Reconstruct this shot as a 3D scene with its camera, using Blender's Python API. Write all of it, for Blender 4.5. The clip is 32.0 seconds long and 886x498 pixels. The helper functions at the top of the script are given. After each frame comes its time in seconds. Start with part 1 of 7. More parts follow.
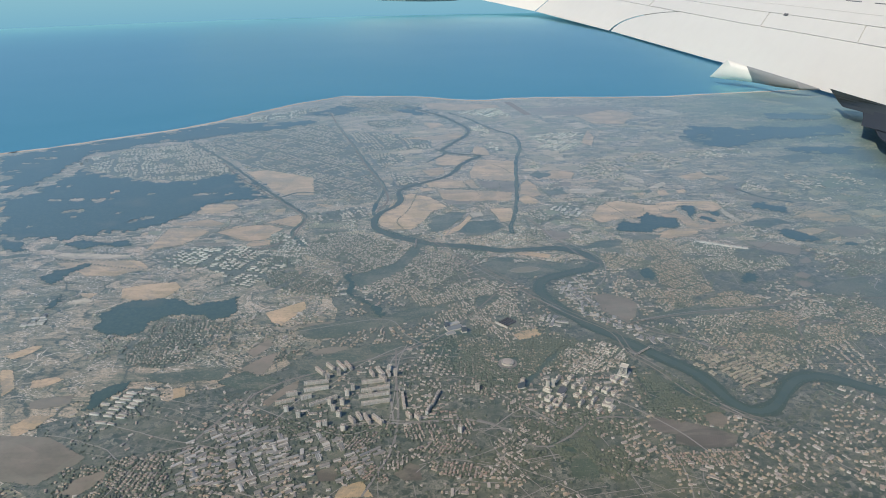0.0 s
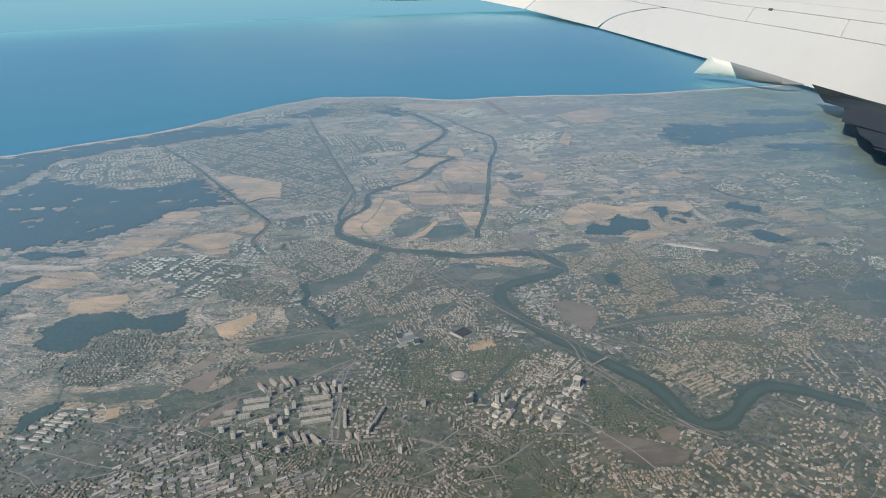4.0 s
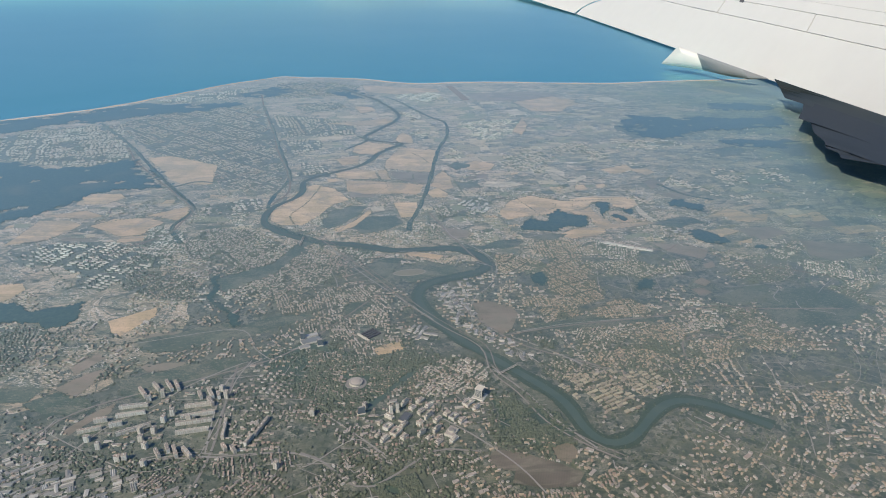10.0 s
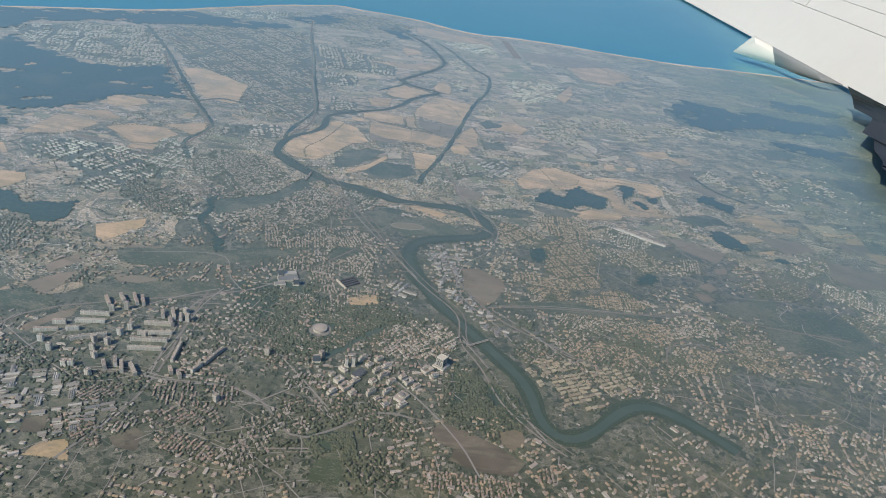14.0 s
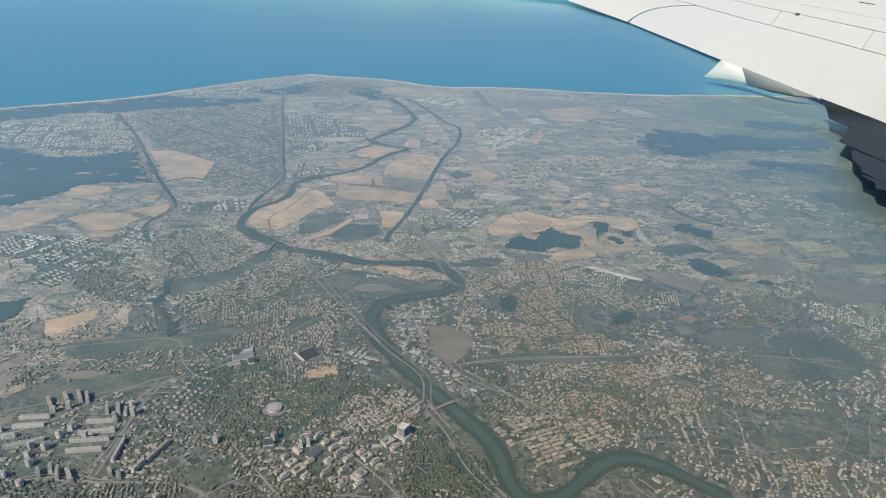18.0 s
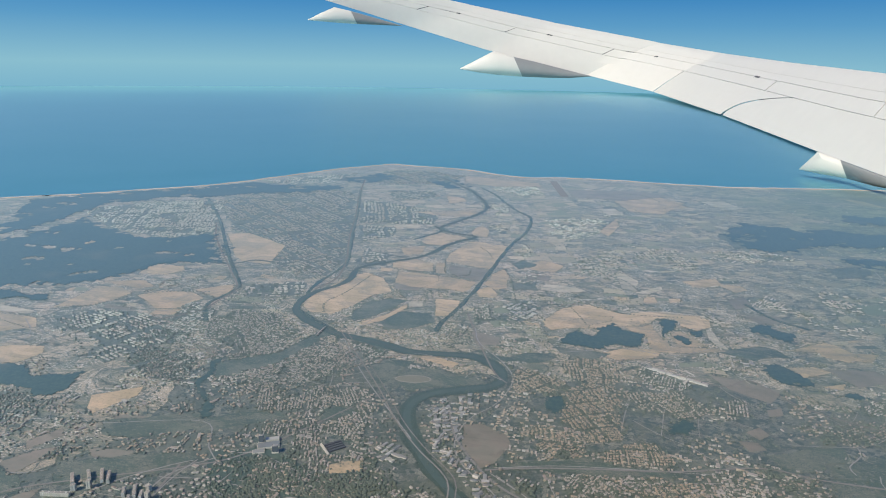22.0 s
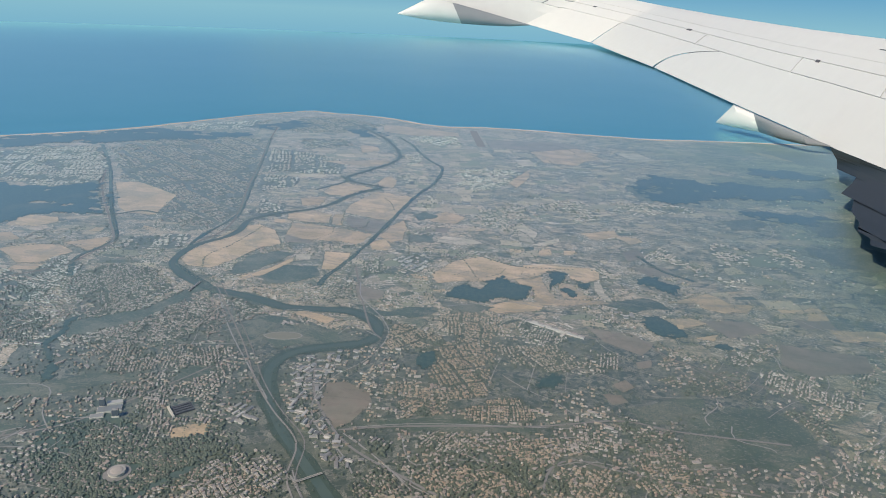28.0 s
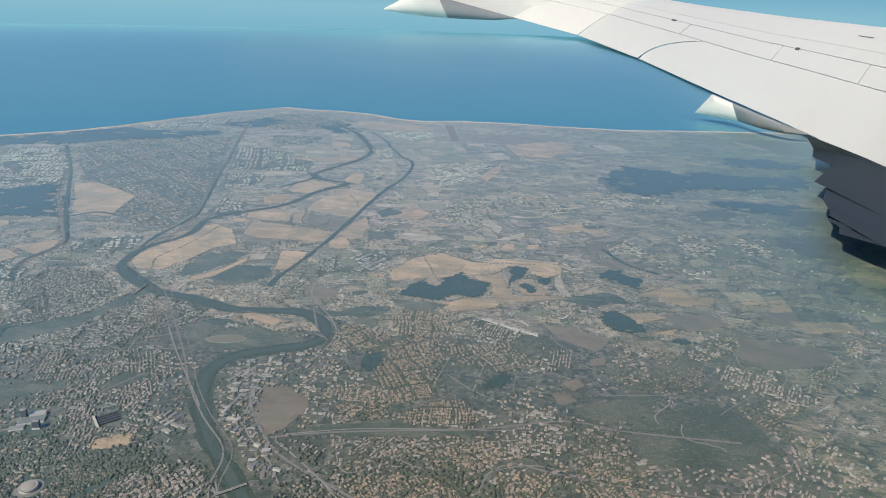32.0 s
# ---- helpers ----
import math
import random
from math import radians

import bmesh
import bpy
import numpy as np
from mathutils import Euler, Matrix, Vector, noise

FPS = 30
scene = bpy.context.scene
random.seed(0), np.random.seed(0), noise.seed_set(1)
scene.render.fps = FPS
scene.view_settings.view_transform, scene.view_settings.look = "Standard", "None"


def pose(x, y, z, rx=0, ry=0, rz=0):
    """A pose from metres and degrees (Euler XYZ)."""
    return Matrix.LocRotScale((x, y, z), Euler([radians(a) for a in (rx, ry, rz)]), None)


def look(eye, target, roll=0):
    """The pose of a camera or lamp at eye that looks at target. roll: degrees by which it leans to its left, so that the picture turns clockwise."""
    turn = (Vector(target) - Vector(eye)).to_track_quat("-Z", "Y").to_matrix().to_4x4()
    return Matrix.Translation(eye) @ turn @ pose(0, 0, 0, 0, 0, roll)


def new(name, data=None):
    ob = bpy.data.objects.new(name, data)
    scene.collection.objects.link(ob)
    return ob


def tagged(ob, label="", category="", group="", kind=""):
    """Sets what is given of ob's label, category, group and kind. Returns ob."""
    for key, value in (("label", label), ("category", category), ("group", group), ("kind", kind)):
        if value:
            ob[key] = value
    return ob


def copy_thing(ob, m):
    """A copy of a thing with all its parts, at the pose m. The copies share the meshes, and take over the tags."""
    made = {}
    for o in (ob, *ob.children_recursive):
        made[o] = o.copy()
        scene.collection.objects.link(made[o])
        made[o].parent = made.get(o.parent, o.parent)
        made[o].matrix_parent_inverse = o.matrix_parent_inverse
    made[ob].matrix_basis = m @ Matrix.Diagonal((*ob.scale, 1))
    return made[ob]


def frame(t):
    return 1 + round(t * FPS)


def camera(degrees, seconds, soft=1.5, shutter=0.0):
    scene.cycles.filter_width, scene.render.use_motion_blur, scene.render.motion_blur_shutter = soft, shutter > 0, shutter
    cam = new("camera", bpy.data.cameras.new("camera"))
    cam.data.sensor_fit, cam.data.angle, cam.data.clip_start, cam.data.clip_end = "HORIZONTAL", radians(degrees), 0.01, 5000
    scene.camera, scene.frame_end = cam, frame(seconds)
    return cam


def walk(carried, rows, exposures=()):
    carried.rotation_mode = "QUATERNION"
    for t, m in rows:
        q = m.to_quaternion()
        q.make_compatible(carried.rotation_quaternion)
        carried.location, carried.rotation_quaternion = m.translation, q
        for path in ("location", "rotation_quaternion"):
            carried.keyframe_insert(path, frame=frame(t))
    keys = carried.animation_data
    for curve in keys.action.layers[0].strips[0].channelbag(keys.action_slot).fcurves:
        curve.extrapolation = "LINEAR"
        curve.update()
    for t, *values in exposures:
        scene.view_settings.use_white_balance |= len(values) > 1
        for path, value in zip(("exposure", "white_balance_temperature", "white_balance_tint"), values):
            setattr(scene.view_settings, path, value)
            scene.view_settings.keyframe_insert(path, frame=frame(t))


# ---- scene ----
cam = camera(68.2, 32.0, soft=1.0)
PATH = [
    (0, (0.528, 0.279, 199.657), (0.442, 2.132, 198.908), -1.1),
    (0.5, (3.961, 2.298, 199.59), (3.874, 4.154, 198.85), -1.2),
    (1, (7.387, 4.325, 199.52), (7.308, 6.178, 198.773), -1.3),
    (1.5, (10.804, 6.358, 199.448), (10.719, 8.214, 198.706), -1.5),
    (2, (14.214, 8.398, 199.373), (14.145, 10.252, 198.625), -1.3),
    (2.5, (17.616, 10.446, 199.295), (17.543, 12.302, 198.554), -1.2),
    (3, (21.011, 12.499, 199.214), (20.946, 14.355, 198.47), -1.4),
    (3.5, (24.398, 14.559, 199.13), (24.333, 16.412, 198.381), -1.5),
    (4, (27.778, 16.625, 199.043), (27.7, 18.476, 198.291), -1.8),
    (4.5, (31.152, 18.697, 198.952), (31.09, 20.544, 198.19), -1.3),
    (6.5, (44.579, 27.037, 198.556), (44.489, 28.877, 197.776), -2.4),
    (7, (47.92, 29.135, 198.448), (47.819, 30.972, 197.663), -2.6),
    (7.5, (51.255, 31.237, 198.336), (51.145, 33.068, 197.537), -2.5),
    (8, (54.584, 33.344, 198.221), (54.485, 35.173, 197.417), -2.0),
    (8.5, (57.908, 35.455, 198.101), (57.791, 37.286, 197.305), -2.3),
    (9, (61.226, 37.57, 197.978), (61.126, 39.404, 197.187), -1.4),
    (9.5, (64.539, 39.688, 197.85), (64.546, 41.516, 197.039), 0.1),
    (10, (67.847, 41.81, 197.718), (67.83, 43.642, 196.917), 0.3),
    (10.5, (71.15, 43.935, 197.582), (71.125, 45.764, 196.774), 0.1),
    (11, (74.449, 46.064, 197.441), (74.34, 47.86, 196.569), -0.9),
    (11.5, (77.742, 48.195, 197.296), (77.606, 49.959, 196.363), 0.3),
    (12, (81.032, 50.329, 197.147), (80.883, 52.134, 196.299), 2.3),
    (12.5, (84.317, 52.465, 196.993), (84.116, 54.31, 196.247), 4.5),
    (13, (87.598, 54.604, 196.834), (87.617, 56.375, 195.906), 12.9),
    (13.5, (90.875, 56.744, 196.67), (90.825, 58.512, 195.737), 11.5),
    (15.5, (103.947, 65.323, 195.966), (103.761, 67.097, 195.062), 1.2),
    (16, (107.207, 67.471, 195.777), (107.086, 69.261, 194.895), 2.5),
    (16.5, (110.465, 69.619, 195.583), (110.357, 71.41, 194.7), 2.5),
    (17, (113.719, 71.768, 195.383), (113.572, 73.596, 194.586), 1.7),
    (17.5, (116.971, 73.917, 195.178), (116.905, 75.761, 194.405), 2.6),
    (18, (120.22, 76.067, 194.967), (120.057, 77.894, 194.172), 1.9),
    (18.5, (123.468, 78.216, 194.751), (123.317, 80.07, 194.016), 2.0),
    (19, (126.713, 80.365, 194.529), (126.513, 82.217, 193.8), 0.5),
    (19.5, (129.956, 82.514, 194.301), (129.769, 84.355, 193.542), 0.5),
    (20, (133.198, 84.662, 194.067), (132.964, 86.491, 193.293), -0.6),
    (20.5, (136.438, 86.809, 193.827), (136.274, 88.653, 193.071), 0.4),
    (21, (139.677, 88.954, 193.581), (139.489, 90.855, 192.989), 1.4),
    (21.5, (142.915, 91.099, 193.329), (142.507, 92.984, 192.8), 0.4),
    (22, (146.151, 93.242, 193.071), (145.697, 95.11, 192.519), 1.0),
    (22.5, (149.387, 95.383, 192.806), (148.922, 97.25, 192.262), 0.2),
    (23, (152.622, 97.522, 192.535), (152.346, 99.394, 191.888), 1.3),
    (23.5, (155.856, 99.659, 192.258), (155.565, 101.519, 191.582), 2.2),
    (24, (159.091, 101.794, 191.974), (158.832, 103.655, 191.29), 2.6),
    (24.5, (162.324, 103.926, 191.683), (162.036, 105.78, 190.992), 2.1),
    (25, (165.558, 106.055, 191.385), (165.321, 107.917, 190.694), 2.3),
    (25.5, (168.793, 108.181, 191.081), (168.561, 110.045, 190.395), 2.3),
    (27.5, (181.734, 116.651, 189.792), (181.49, 118.515, 189.111), 3.2),
    (28, (184.971, 118.759, 189.452), (184.697, 120.616, 188.763), 2.7),
    (28.5, (188.21, 120.862, 189.105), (187.94, 122.722, 188.421), 2.8),
    (29, (191.45, 122.961, 188.75), (191.186, 124.82, 188.061), 2.7),
    (29.5, (194.691, 125.055, 188.388), (194.414, 126.912, 187.698), 2.1),
    (30, (197.934, 127.145, 188.018), (197.666, 129.0, 187.32), 2.1),
    (30.5, (201.179, 129.229, 187.64), (200.947, 131.085, 186.932), 2.0),
    (31, (204.426, 131.308, 187.255), (204.174, 133.162, 186.549), 1.7),
    (31.5, (207.675, 133.381, 186.861), (207.412, 135.232, 186.152), 1.7),
    (32, (210.927, 135.448, 186.46), (210.67, 137.304, 185.759), 1.8),
]
# the exposure opens a little while the view points down
walk(cam, [(t, look(eye, target, roll)) for t, eye, target, roll in PATH], [(0, 0.80), (9, 0.86), (11, 0.98), (12, 1.08), (12.6, 0.95), (13, 0.78), (13.5, 0.80), (15.5, 0.98), (16, 1.02), (18, 0.92), (20, 0.86), (32, 0.84)])

# ---- world, sun and exposure ----
SUN_AZ, SUN_EL = -140.0, 44.0   # degrees from +y towards +x, and above the horizon
world = bpy.data.worlds.new("sky")
scene.world = world
world.use_nodes = True
wt = world.node_tree
wt.nodes.clear()
sky = wt.nodes.new("ShaderNodeTexSky")
sky.sky_type, sky.sun_disc = "NISHITA", False
sky.sun_elevation, sky.sun_rotation = radians(SUN_EL), radians(SUN_AZ)
sky.altitude, sky.air_density, sky.dust_density, sky.ozone_density = 2500, 1.0, 0.6, 2.5
bg = wt.nodes.new("ShaderNodeBackground")
bg.inputs[1].default_value = 0.10
wo = wt.nodes.new("ShaderNodeOutputWorld")
wt.links.new(sky.outputs[0], bg.inputs[0])
wt.links.new(bg.outputs[0], wo.inputs[0])
sun_data = bpy.data.lights.new("sun", "SUN")
sun_data.energy, sun_data.angle, sun_data.color = 2.6, radians(0.6), (1.0, 0.90, 0.77)
sun = new("sun", sun_data)
sun.matrix_world = look((0, 0, 0), (-math.sin(radians(SUN_AZ)) * math.cos(radians(SUN_EL)), -math.cos(radians(SUN_AZ)) * math.cos(radians(SUN_EL)), -math.sin(radians(SUN_EL))))


# ---- materials ----
class Nodes:
    """Short hand for building one node material."""

    def __init__(self, name):
        self.mat = bpy.data.materials.new(name)
        self.mat.use_nodes = True
        self.tree = self.mat.node_tree
        self.tree.nodes.clear()
        self.out = self.tree.nodes.new("ShaderNodeOutputMaterial")
        self.geo = self.tree.nodes.new("ShaderNodeNewGeometry")

    def put(self, sort, **sets):
        n = self.tree.nodes.new(sort)
        for k, v in sets.items():
            self.feed(n.inputs[k.replace("_", " ")], v)
        return n

    def feed(self, socket, v):
        if isinstance(v, bpy.types.NodeSocket):
            self.tree.links.new(v, socket)
        else:
            if hasattr(socket.default_value, "__len__") and len(v) == 3 and len(socket.default_value) == 4:
                v = (*v, 1)
            socket.default_value = v

    def math(self, op, a, b=0.0, clamp=False):
        n = self.tree.nodes.new("ShaderNodeMath")
        n.operation, n.use_clamp = op, clamp
        self.feed(n.inputs[0], a), self.feed(n.inputs[1], b)
        return n.outputs[0]

    def noise(self, scale, detail=3.0, rough=0.55, vec=None, distort=0.0):
        n = self.put("ShaderNodeTexNoise", Scale=scale, Detail=detail, Roughness=rough, Distortion=distort)
        self.feed(n.inputs["Vector"], vec or self.geo.outputs["Position"])
        return n.outputs["Fac"]

    def cells(self, scale, vec=None, feature="F1", rnd=1.0):
        n = self.put("ShaderNodeTexVoronoi", Scale=scale, Randomness=rnd)
        n.feature = feature
        self.feed(n.inputs["Vector"], vec or self.geo.outputs["Position"])
        return n

    def ramp(self, fac, stops, hard=False):
        n = self.tree.nodes.new("ShaderNodeValToRGB")
        r = n.color_ramp
        if hard:
            r.interpolation = "CONSTANT"
        while len(r.elements) < len(stops):
            r.elements.new(1.0)
        for e, (p, c) in zip(r.elements, stops):
            e.position, e.color = p, ((c, c, c, 1) if isinstance(c, float) else (*c, 1))
        self.feed(n.inputs[0], fac)
        return n.outputs[0]

    def mix(self, fac, a, b, blend="MIX"):
        n = self.tree.nodes.new("ShaderNodeMix")
        n.data_type, n.blend_type = "RGBA", blend
        self.feed(n.inputs[0], fac), self.feed(n.inputs[6], a), self.feed(n.inputs[7], b)
        return n.outputs[2]

    def stretch(self, sx, sy, turn=0.0):
        n = self.put("ShaderNodeMapping", Scale=(sx, sy, 1.0), Rotation=(0.0, 0.0, turn))
        self.feed(n.inputs["Vector"], self.geo.outputs["Position"])
        return n.outputs[0]

    def pasture(self, c, much):
        """Darker green tint in patches that spreads with x, towards the hills inland."""
        inland = self.put("ShaderNodeSeparateXYZ", Vector=self.geo.outputs["Position"]).outputs[0]
        patch = self.ramp(self.noise(0.010, 5, 0.6, self.stretch(0.7, 1.4, 0.2)), [(0.32, 0.3 * much), (0.48, much)])
        inland_fac = self.math("MULTIPLY", self.math("DIVIDE", self.math("SUBTRACT", inland, 200.0), 260.0, True), patch)
        return self.mix(inland_fac, c, self.mix(1.0, c, (0.36, 0.50, 0.33), "MULTIPLY"))

    def solid(self, color, rough=0.85, metal=0.0, spec=0.3, bump=None, depth=0.1, haze_sheen=0.0, gloss=(0.645, 0.90, 0.95), far_haze_tint=None):
        """Principled surface; the sheen sets how far grazing gloss, painted in as aerial haze, takes over."""
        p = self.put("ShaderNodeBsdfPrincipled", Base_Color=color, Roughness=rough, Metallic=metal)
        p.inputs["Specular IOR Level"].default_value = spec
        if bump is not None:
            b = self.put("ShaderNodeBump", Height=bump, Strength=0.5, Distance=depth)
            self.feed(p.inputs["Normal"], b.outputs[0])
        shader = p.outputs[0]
        if haze_sheen:
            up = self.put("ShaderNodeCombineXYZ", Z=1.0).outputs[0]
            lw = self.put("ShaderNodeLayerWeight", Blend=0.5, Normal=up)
            fac = self.math("MULTIPLY", self.math("POWER", lw.outputs["Facing"], 2.0), haze_sheen, True)
            if far_haze_tint:
                gloss = self.mix(self.ramp(lw.outputs["Facing"], [(0.46, 0.0), (0.70, 1.0)]), gloss, far_haze_tint)
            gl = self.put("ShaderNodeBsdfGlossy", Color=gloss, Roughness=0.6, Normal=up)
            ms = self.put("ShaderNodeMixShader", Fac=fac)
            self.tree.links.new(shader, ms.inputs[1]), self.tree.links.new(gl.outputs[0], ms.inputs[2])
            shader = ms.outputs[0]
        self.tree.links.new(shader, self.out.inputs[0])
        return self.mat


# strength of the bluish grazing gloss painted in for aerial haze
HAZE_SHEEN = 0.62


def mat_land():
    n = Nodes("dry open land")
    warp = n.put("ShaderNodeVectorMath")
    warp.operation = "MULTIPLY_ADD"
    nz = n.put("ShaderNodeTexNoise", Scale=0.03, Detail=4.0)
    n.feed(nz.inputs["Vector"], n.geo.outputs["Position"])
    n.feed(warp.inputs[0], nz.outputs["Color"]), n.feed(warp.inputs[2], n.stretch(0.75, 1.25, 0.5))
    warp.inputs[1].default_value = (34, 34, 0)
    big, small = n.cells(0.045, warp.outputs[0]), n.cells(0.13, warp.outputs[0])
    edge = n.cells(0.045, warp.outputs[0], "DISTANCE_TO_EDGE").outputs["Distance"]
    palette = [(0.0, (0.20, 0.175, 0.115)), (0.16, (0.34, 0.27, 0.185)), (0.30, (0.15, 0.15, 0.085)), (0.46, (0.43, 0.34, 0.24)), (0.60, (0.26, 0.22, 0.15)), (0.74, (0.125, 0.13, 0.075)), (0.88, (0.48, 0.385, 0.275))]
    a = n.ramp(n.put("ShaderNodeSeparateColor", Color=big.outputs["Color"]).outputs[0], palette, True)
    b = n.ramp(n.put("ShaderNodeSeparateColor", Color=small.outputs["Color"]).outputs[1], palette, True)
    c = n.mix(n.ramp(n.noise(0.014, 3), [(0.42, 0.25), (0.58, 0.8)]), a, b)
    # rough grass, scrub and bare earth in broad patches
    grass = n.ramp(n.noise(0.30, 6, 0.72), [(0.32, (0.06, 0.065, 0.036)), (0.5, (0.16, 0.145, 0.09)), (0.68, (0.31, 0.25, 0.175))])
    c = n.mix(n.ramp(n.noise(0.011, 5), [(0.42, 0.1), (0.60, 0.5)]), c, grass)
    c = n.mix(n.ramp(n.noise(0.030, 6, 0.70, None, 1.2), [(0.53, 0.0), (0.58, 0.75)]), c, (0.45, 0.355, 0.25))
    c = n.mix(n.ramp(n.noise(0.036, 6, 0.68, n.stretch(0.6, 1.5, 0.3), 1.0), [(0.53, 0.0), (0.57, 0.75)]), c, (0.10, 0.115, 0.065))
    streak = n.noise(0.22, 6, 0.72, n.stretch(0.35, 1.5, 0.35))
    c = n.mix(n.ramp(streak, [(0.52, 0.0), (0.60, 0.55)]), c, (0.36, 0.29, 0.21))
    c = n.mix(n.ramp(n.noise(0.26, 6, 0.72, n.stretch(0.4, 1.4, -0.2)), [(0.53, 0.0), (0.59, 0.6)]), c, (0.075, 0.085, 0.05))
    hedge = n.math("MULTIPLY", n.ramp(edge, [(0.02, 1.0), (0.05, 0.0)]), n.ramp(n.noise(0.06, 4), [(0.46, 0.0), (0.54, 0.9)]))
    c = n.mix(hedge, c, (0.05, 0.058, 0.034))
    c = n.mix(n.ramp(n.noise(0.9, 6, 0.75), [(0.51, 0.0), (0.60, 0.75)]), c, (0.055, 0.062, 0.036))
    c = n.mix(n.ramp(n.noise(2.2, 3, 0.7), [(0.60, 0.0), (0.68, 0.65)]), c, (0.50, 0.43, 0.35))
    c = n.mix(0.6, c, n.ramp(n.noise(0.0040, 5), [(0.36, (0.82, 0.82, 0.66)), (0.60, (1.12, 1.00, 0.90))]), "MULTIPLY")
    # farm tracks, hedge banks and scattered farmsteads
    lane = n.cells(0.075, warp.outputs[0], "DISTANCE_TO_EDGE").outputs["Distance"]
    c = n.mix(n.math("MULTIPLY", n.ramp(lane, [(0.008, 1.0), (0.022, 0.0)]), n.ramp(n.noise(0.05, 3, 0.5, None, 0.5), [(0.48, 0.0), (0.56, 0.8)])), c, (0.52, 0.45, 0.36))
    bank = n.cells(0.11, warp.outputs[0], "DISTANCE_TO_EDGE", 0.9).outputs["Distance"]
    c = n.mix(n.math("MULTIPLY", n.ramp(bank, [(0.02, 1.0), (0.05, 0.0)]), n.ramp(n.noise(0.07, 3), [(0.48, 0.0), (0.55, 0.85)])), c, (0.045, 0.055, 0.032))
    yards = n.math("MULTIPLY", n.ramp(n.noise(1.1, 3, 0.7, n.stretch(0.45, 1.0, 0.25)), [(0.56, 0.0), (0.61, 0.9)]), n.ramp(n.noise(0.045, 4, 0.6), [(0.50, 0.0), (0.56, 1.0)]))
    c = n.mix(yards, c, (0.62, 0.55, 0.46))
    c = n.pasture(c, 1.0)
    return n.solid(c, 0.95, spec=0.1, bump=n.noise(1.2, 4), depth=0.3, haze_sheen=HAZE_SHEEN)


def mat_field(name, c1, c2, scrub=0.0):
    n = Nodes(name)
    rnd = n.put("ShaderNodeObjectInfo").outputs["Random"]
    rows = n.put("ShaderNodeTexWave", Scale=0.35, Distortion=1.5, Detail=2.0)
    n.feed(rows.inputs["Vector"], n.stretch(1.0, 0.35, 0.6))
    c = n.mix(n.math("ADD", n.math("MULTIPLY", rnd, 0.6), n.math("MULTIPLY", n.noise(0.06, 4), 0.5)), c1, c2)
    c = n.mix(n.math("MULTIPLY", rows.outputs["Fac"], 0.18), c, n.mix(1.0, c, (0.6, 0.6, 0.6), "MULTIPLY"))
    c = n.mix(n.ramp(n.noise(0.5, 5, 0.7), [(0.52, 0.0), (0.72, 0.6)]), c, (0.12, 0.11, 0.06))
    c = n.mix(n.ramp(n.noise(0.05, 5, 0.6), [(0.42, 0.0), (0.62, 0.7)]), c, n.mix(1.0, c, (0.66, 0.70, 0.58), "MULTIPLY"))
    plots = n.cells(0.07, n.stretch(0.6, 1.6, 0.4), "F1", 0.8)
    c = n.mix(n.math("MULTIPLY", n.put("ShaderNodeSeparateColor", Color=plots.outputs["Color"]).outputs[0], 0.38), c, n.mix(1.0, c, (0.55, 0.56, 0.50), "MULTIPLY"))
    tracks = n.noise(0.09, 5, 0.6, n.stretch(0.25, 2.2, 0.5))
    c = n.mix(n.ramp(tracks, [(0.54, 0.0), (0.60, 0.35)]), c, n.mix(1.0, c, (0.62, 0.66, 0.56), "MULTIPLY"))
    weeds = n.math("MULTIPLY", n.ramp(n.noise(0.035, 6, 0.68, n.stretch(0.7, 1.5, 0.4), 0.8), [(0.50, 0.0), (0.56, 0.6)]), n.ramp(n.noise(0.4, 5, 0.7), [(0.40, 0.5), (0.56, 1.0)]))
    c = n.mix(weeds, c, n.mix(n.noise(0.25, 5, 0.7), (0.10, 0.10, 0.06), (0.27, 0.22, 0.15)))
    c = n.pasture(c, 0.85)
    if scrub:
        bush = n.math("MULTIPLY", n.ramp(n.noise(1.3, 5, 0.75), [(0.50, 0.0), (0.57, scrub)]), n.ramp(n.noise(0.09, 5, 0.65), [(0.42, 0.15), (0.55, 0.9)]))
        c = n.mix(bush, c, (0.035, 0.046, 0.026))
        bare = n.math("MULTIPLY", n.ramp(n.noise(0.7, 5, 0.7, n.stretch(0.5, 1.3, 0.8)), [(0.55, 0.0), (0.62, scrub)]), 0.5)
        c = n.mix(bare, c, (0.24, 0.20, 0.14))
    return n.solid(c, 0.95, spec=0.1, haze_sheen=HAZE_SHEEN)


def mat_parcels(name, palette):
    """Many parcels in one mesh, each with its own crop colour and furrows."""
    n = Nodes(name)
    r = n.geo.outputs["Random Per Island"]
    c = n.ramp(r, [(i / len(palette), t) for i, t in enumerate(palette)], True)
    rows = n.put("ShaderNodeTexWave", Scale=0.3, Distortion=1.0, Detail=2.0)
    n.feed(rows.inputs["Vector"], n.stretch(1.0, 0.3, 0.9))
    c = n.mix(n.math("MULTIPLY", rows.outputs["Fac"], 0.2), c, n.mix(1.0, c, (0.65, 0.66, 0.62), "MULTIPLY"))
    c = n.mix(n.ramp(n.noise(0.22, 5, 0.7), [(0.46, 0.0), (0.70, 0.6)]), c, (0.17, 0.165, 0.09))
    c = n.mix(0.7, c, n.ramp(n.noise(0.0040, 5), [(0.36, (0.72, 0.80, 0.66)), (0.60, (1.0, 0.97, 0.94))]), "MULTIPLY")
    c = n.pasture(c, 1.0)
    return n.solid(c, 0.95, spec=0.1, haze_sheen=HAZE_SHEEN)


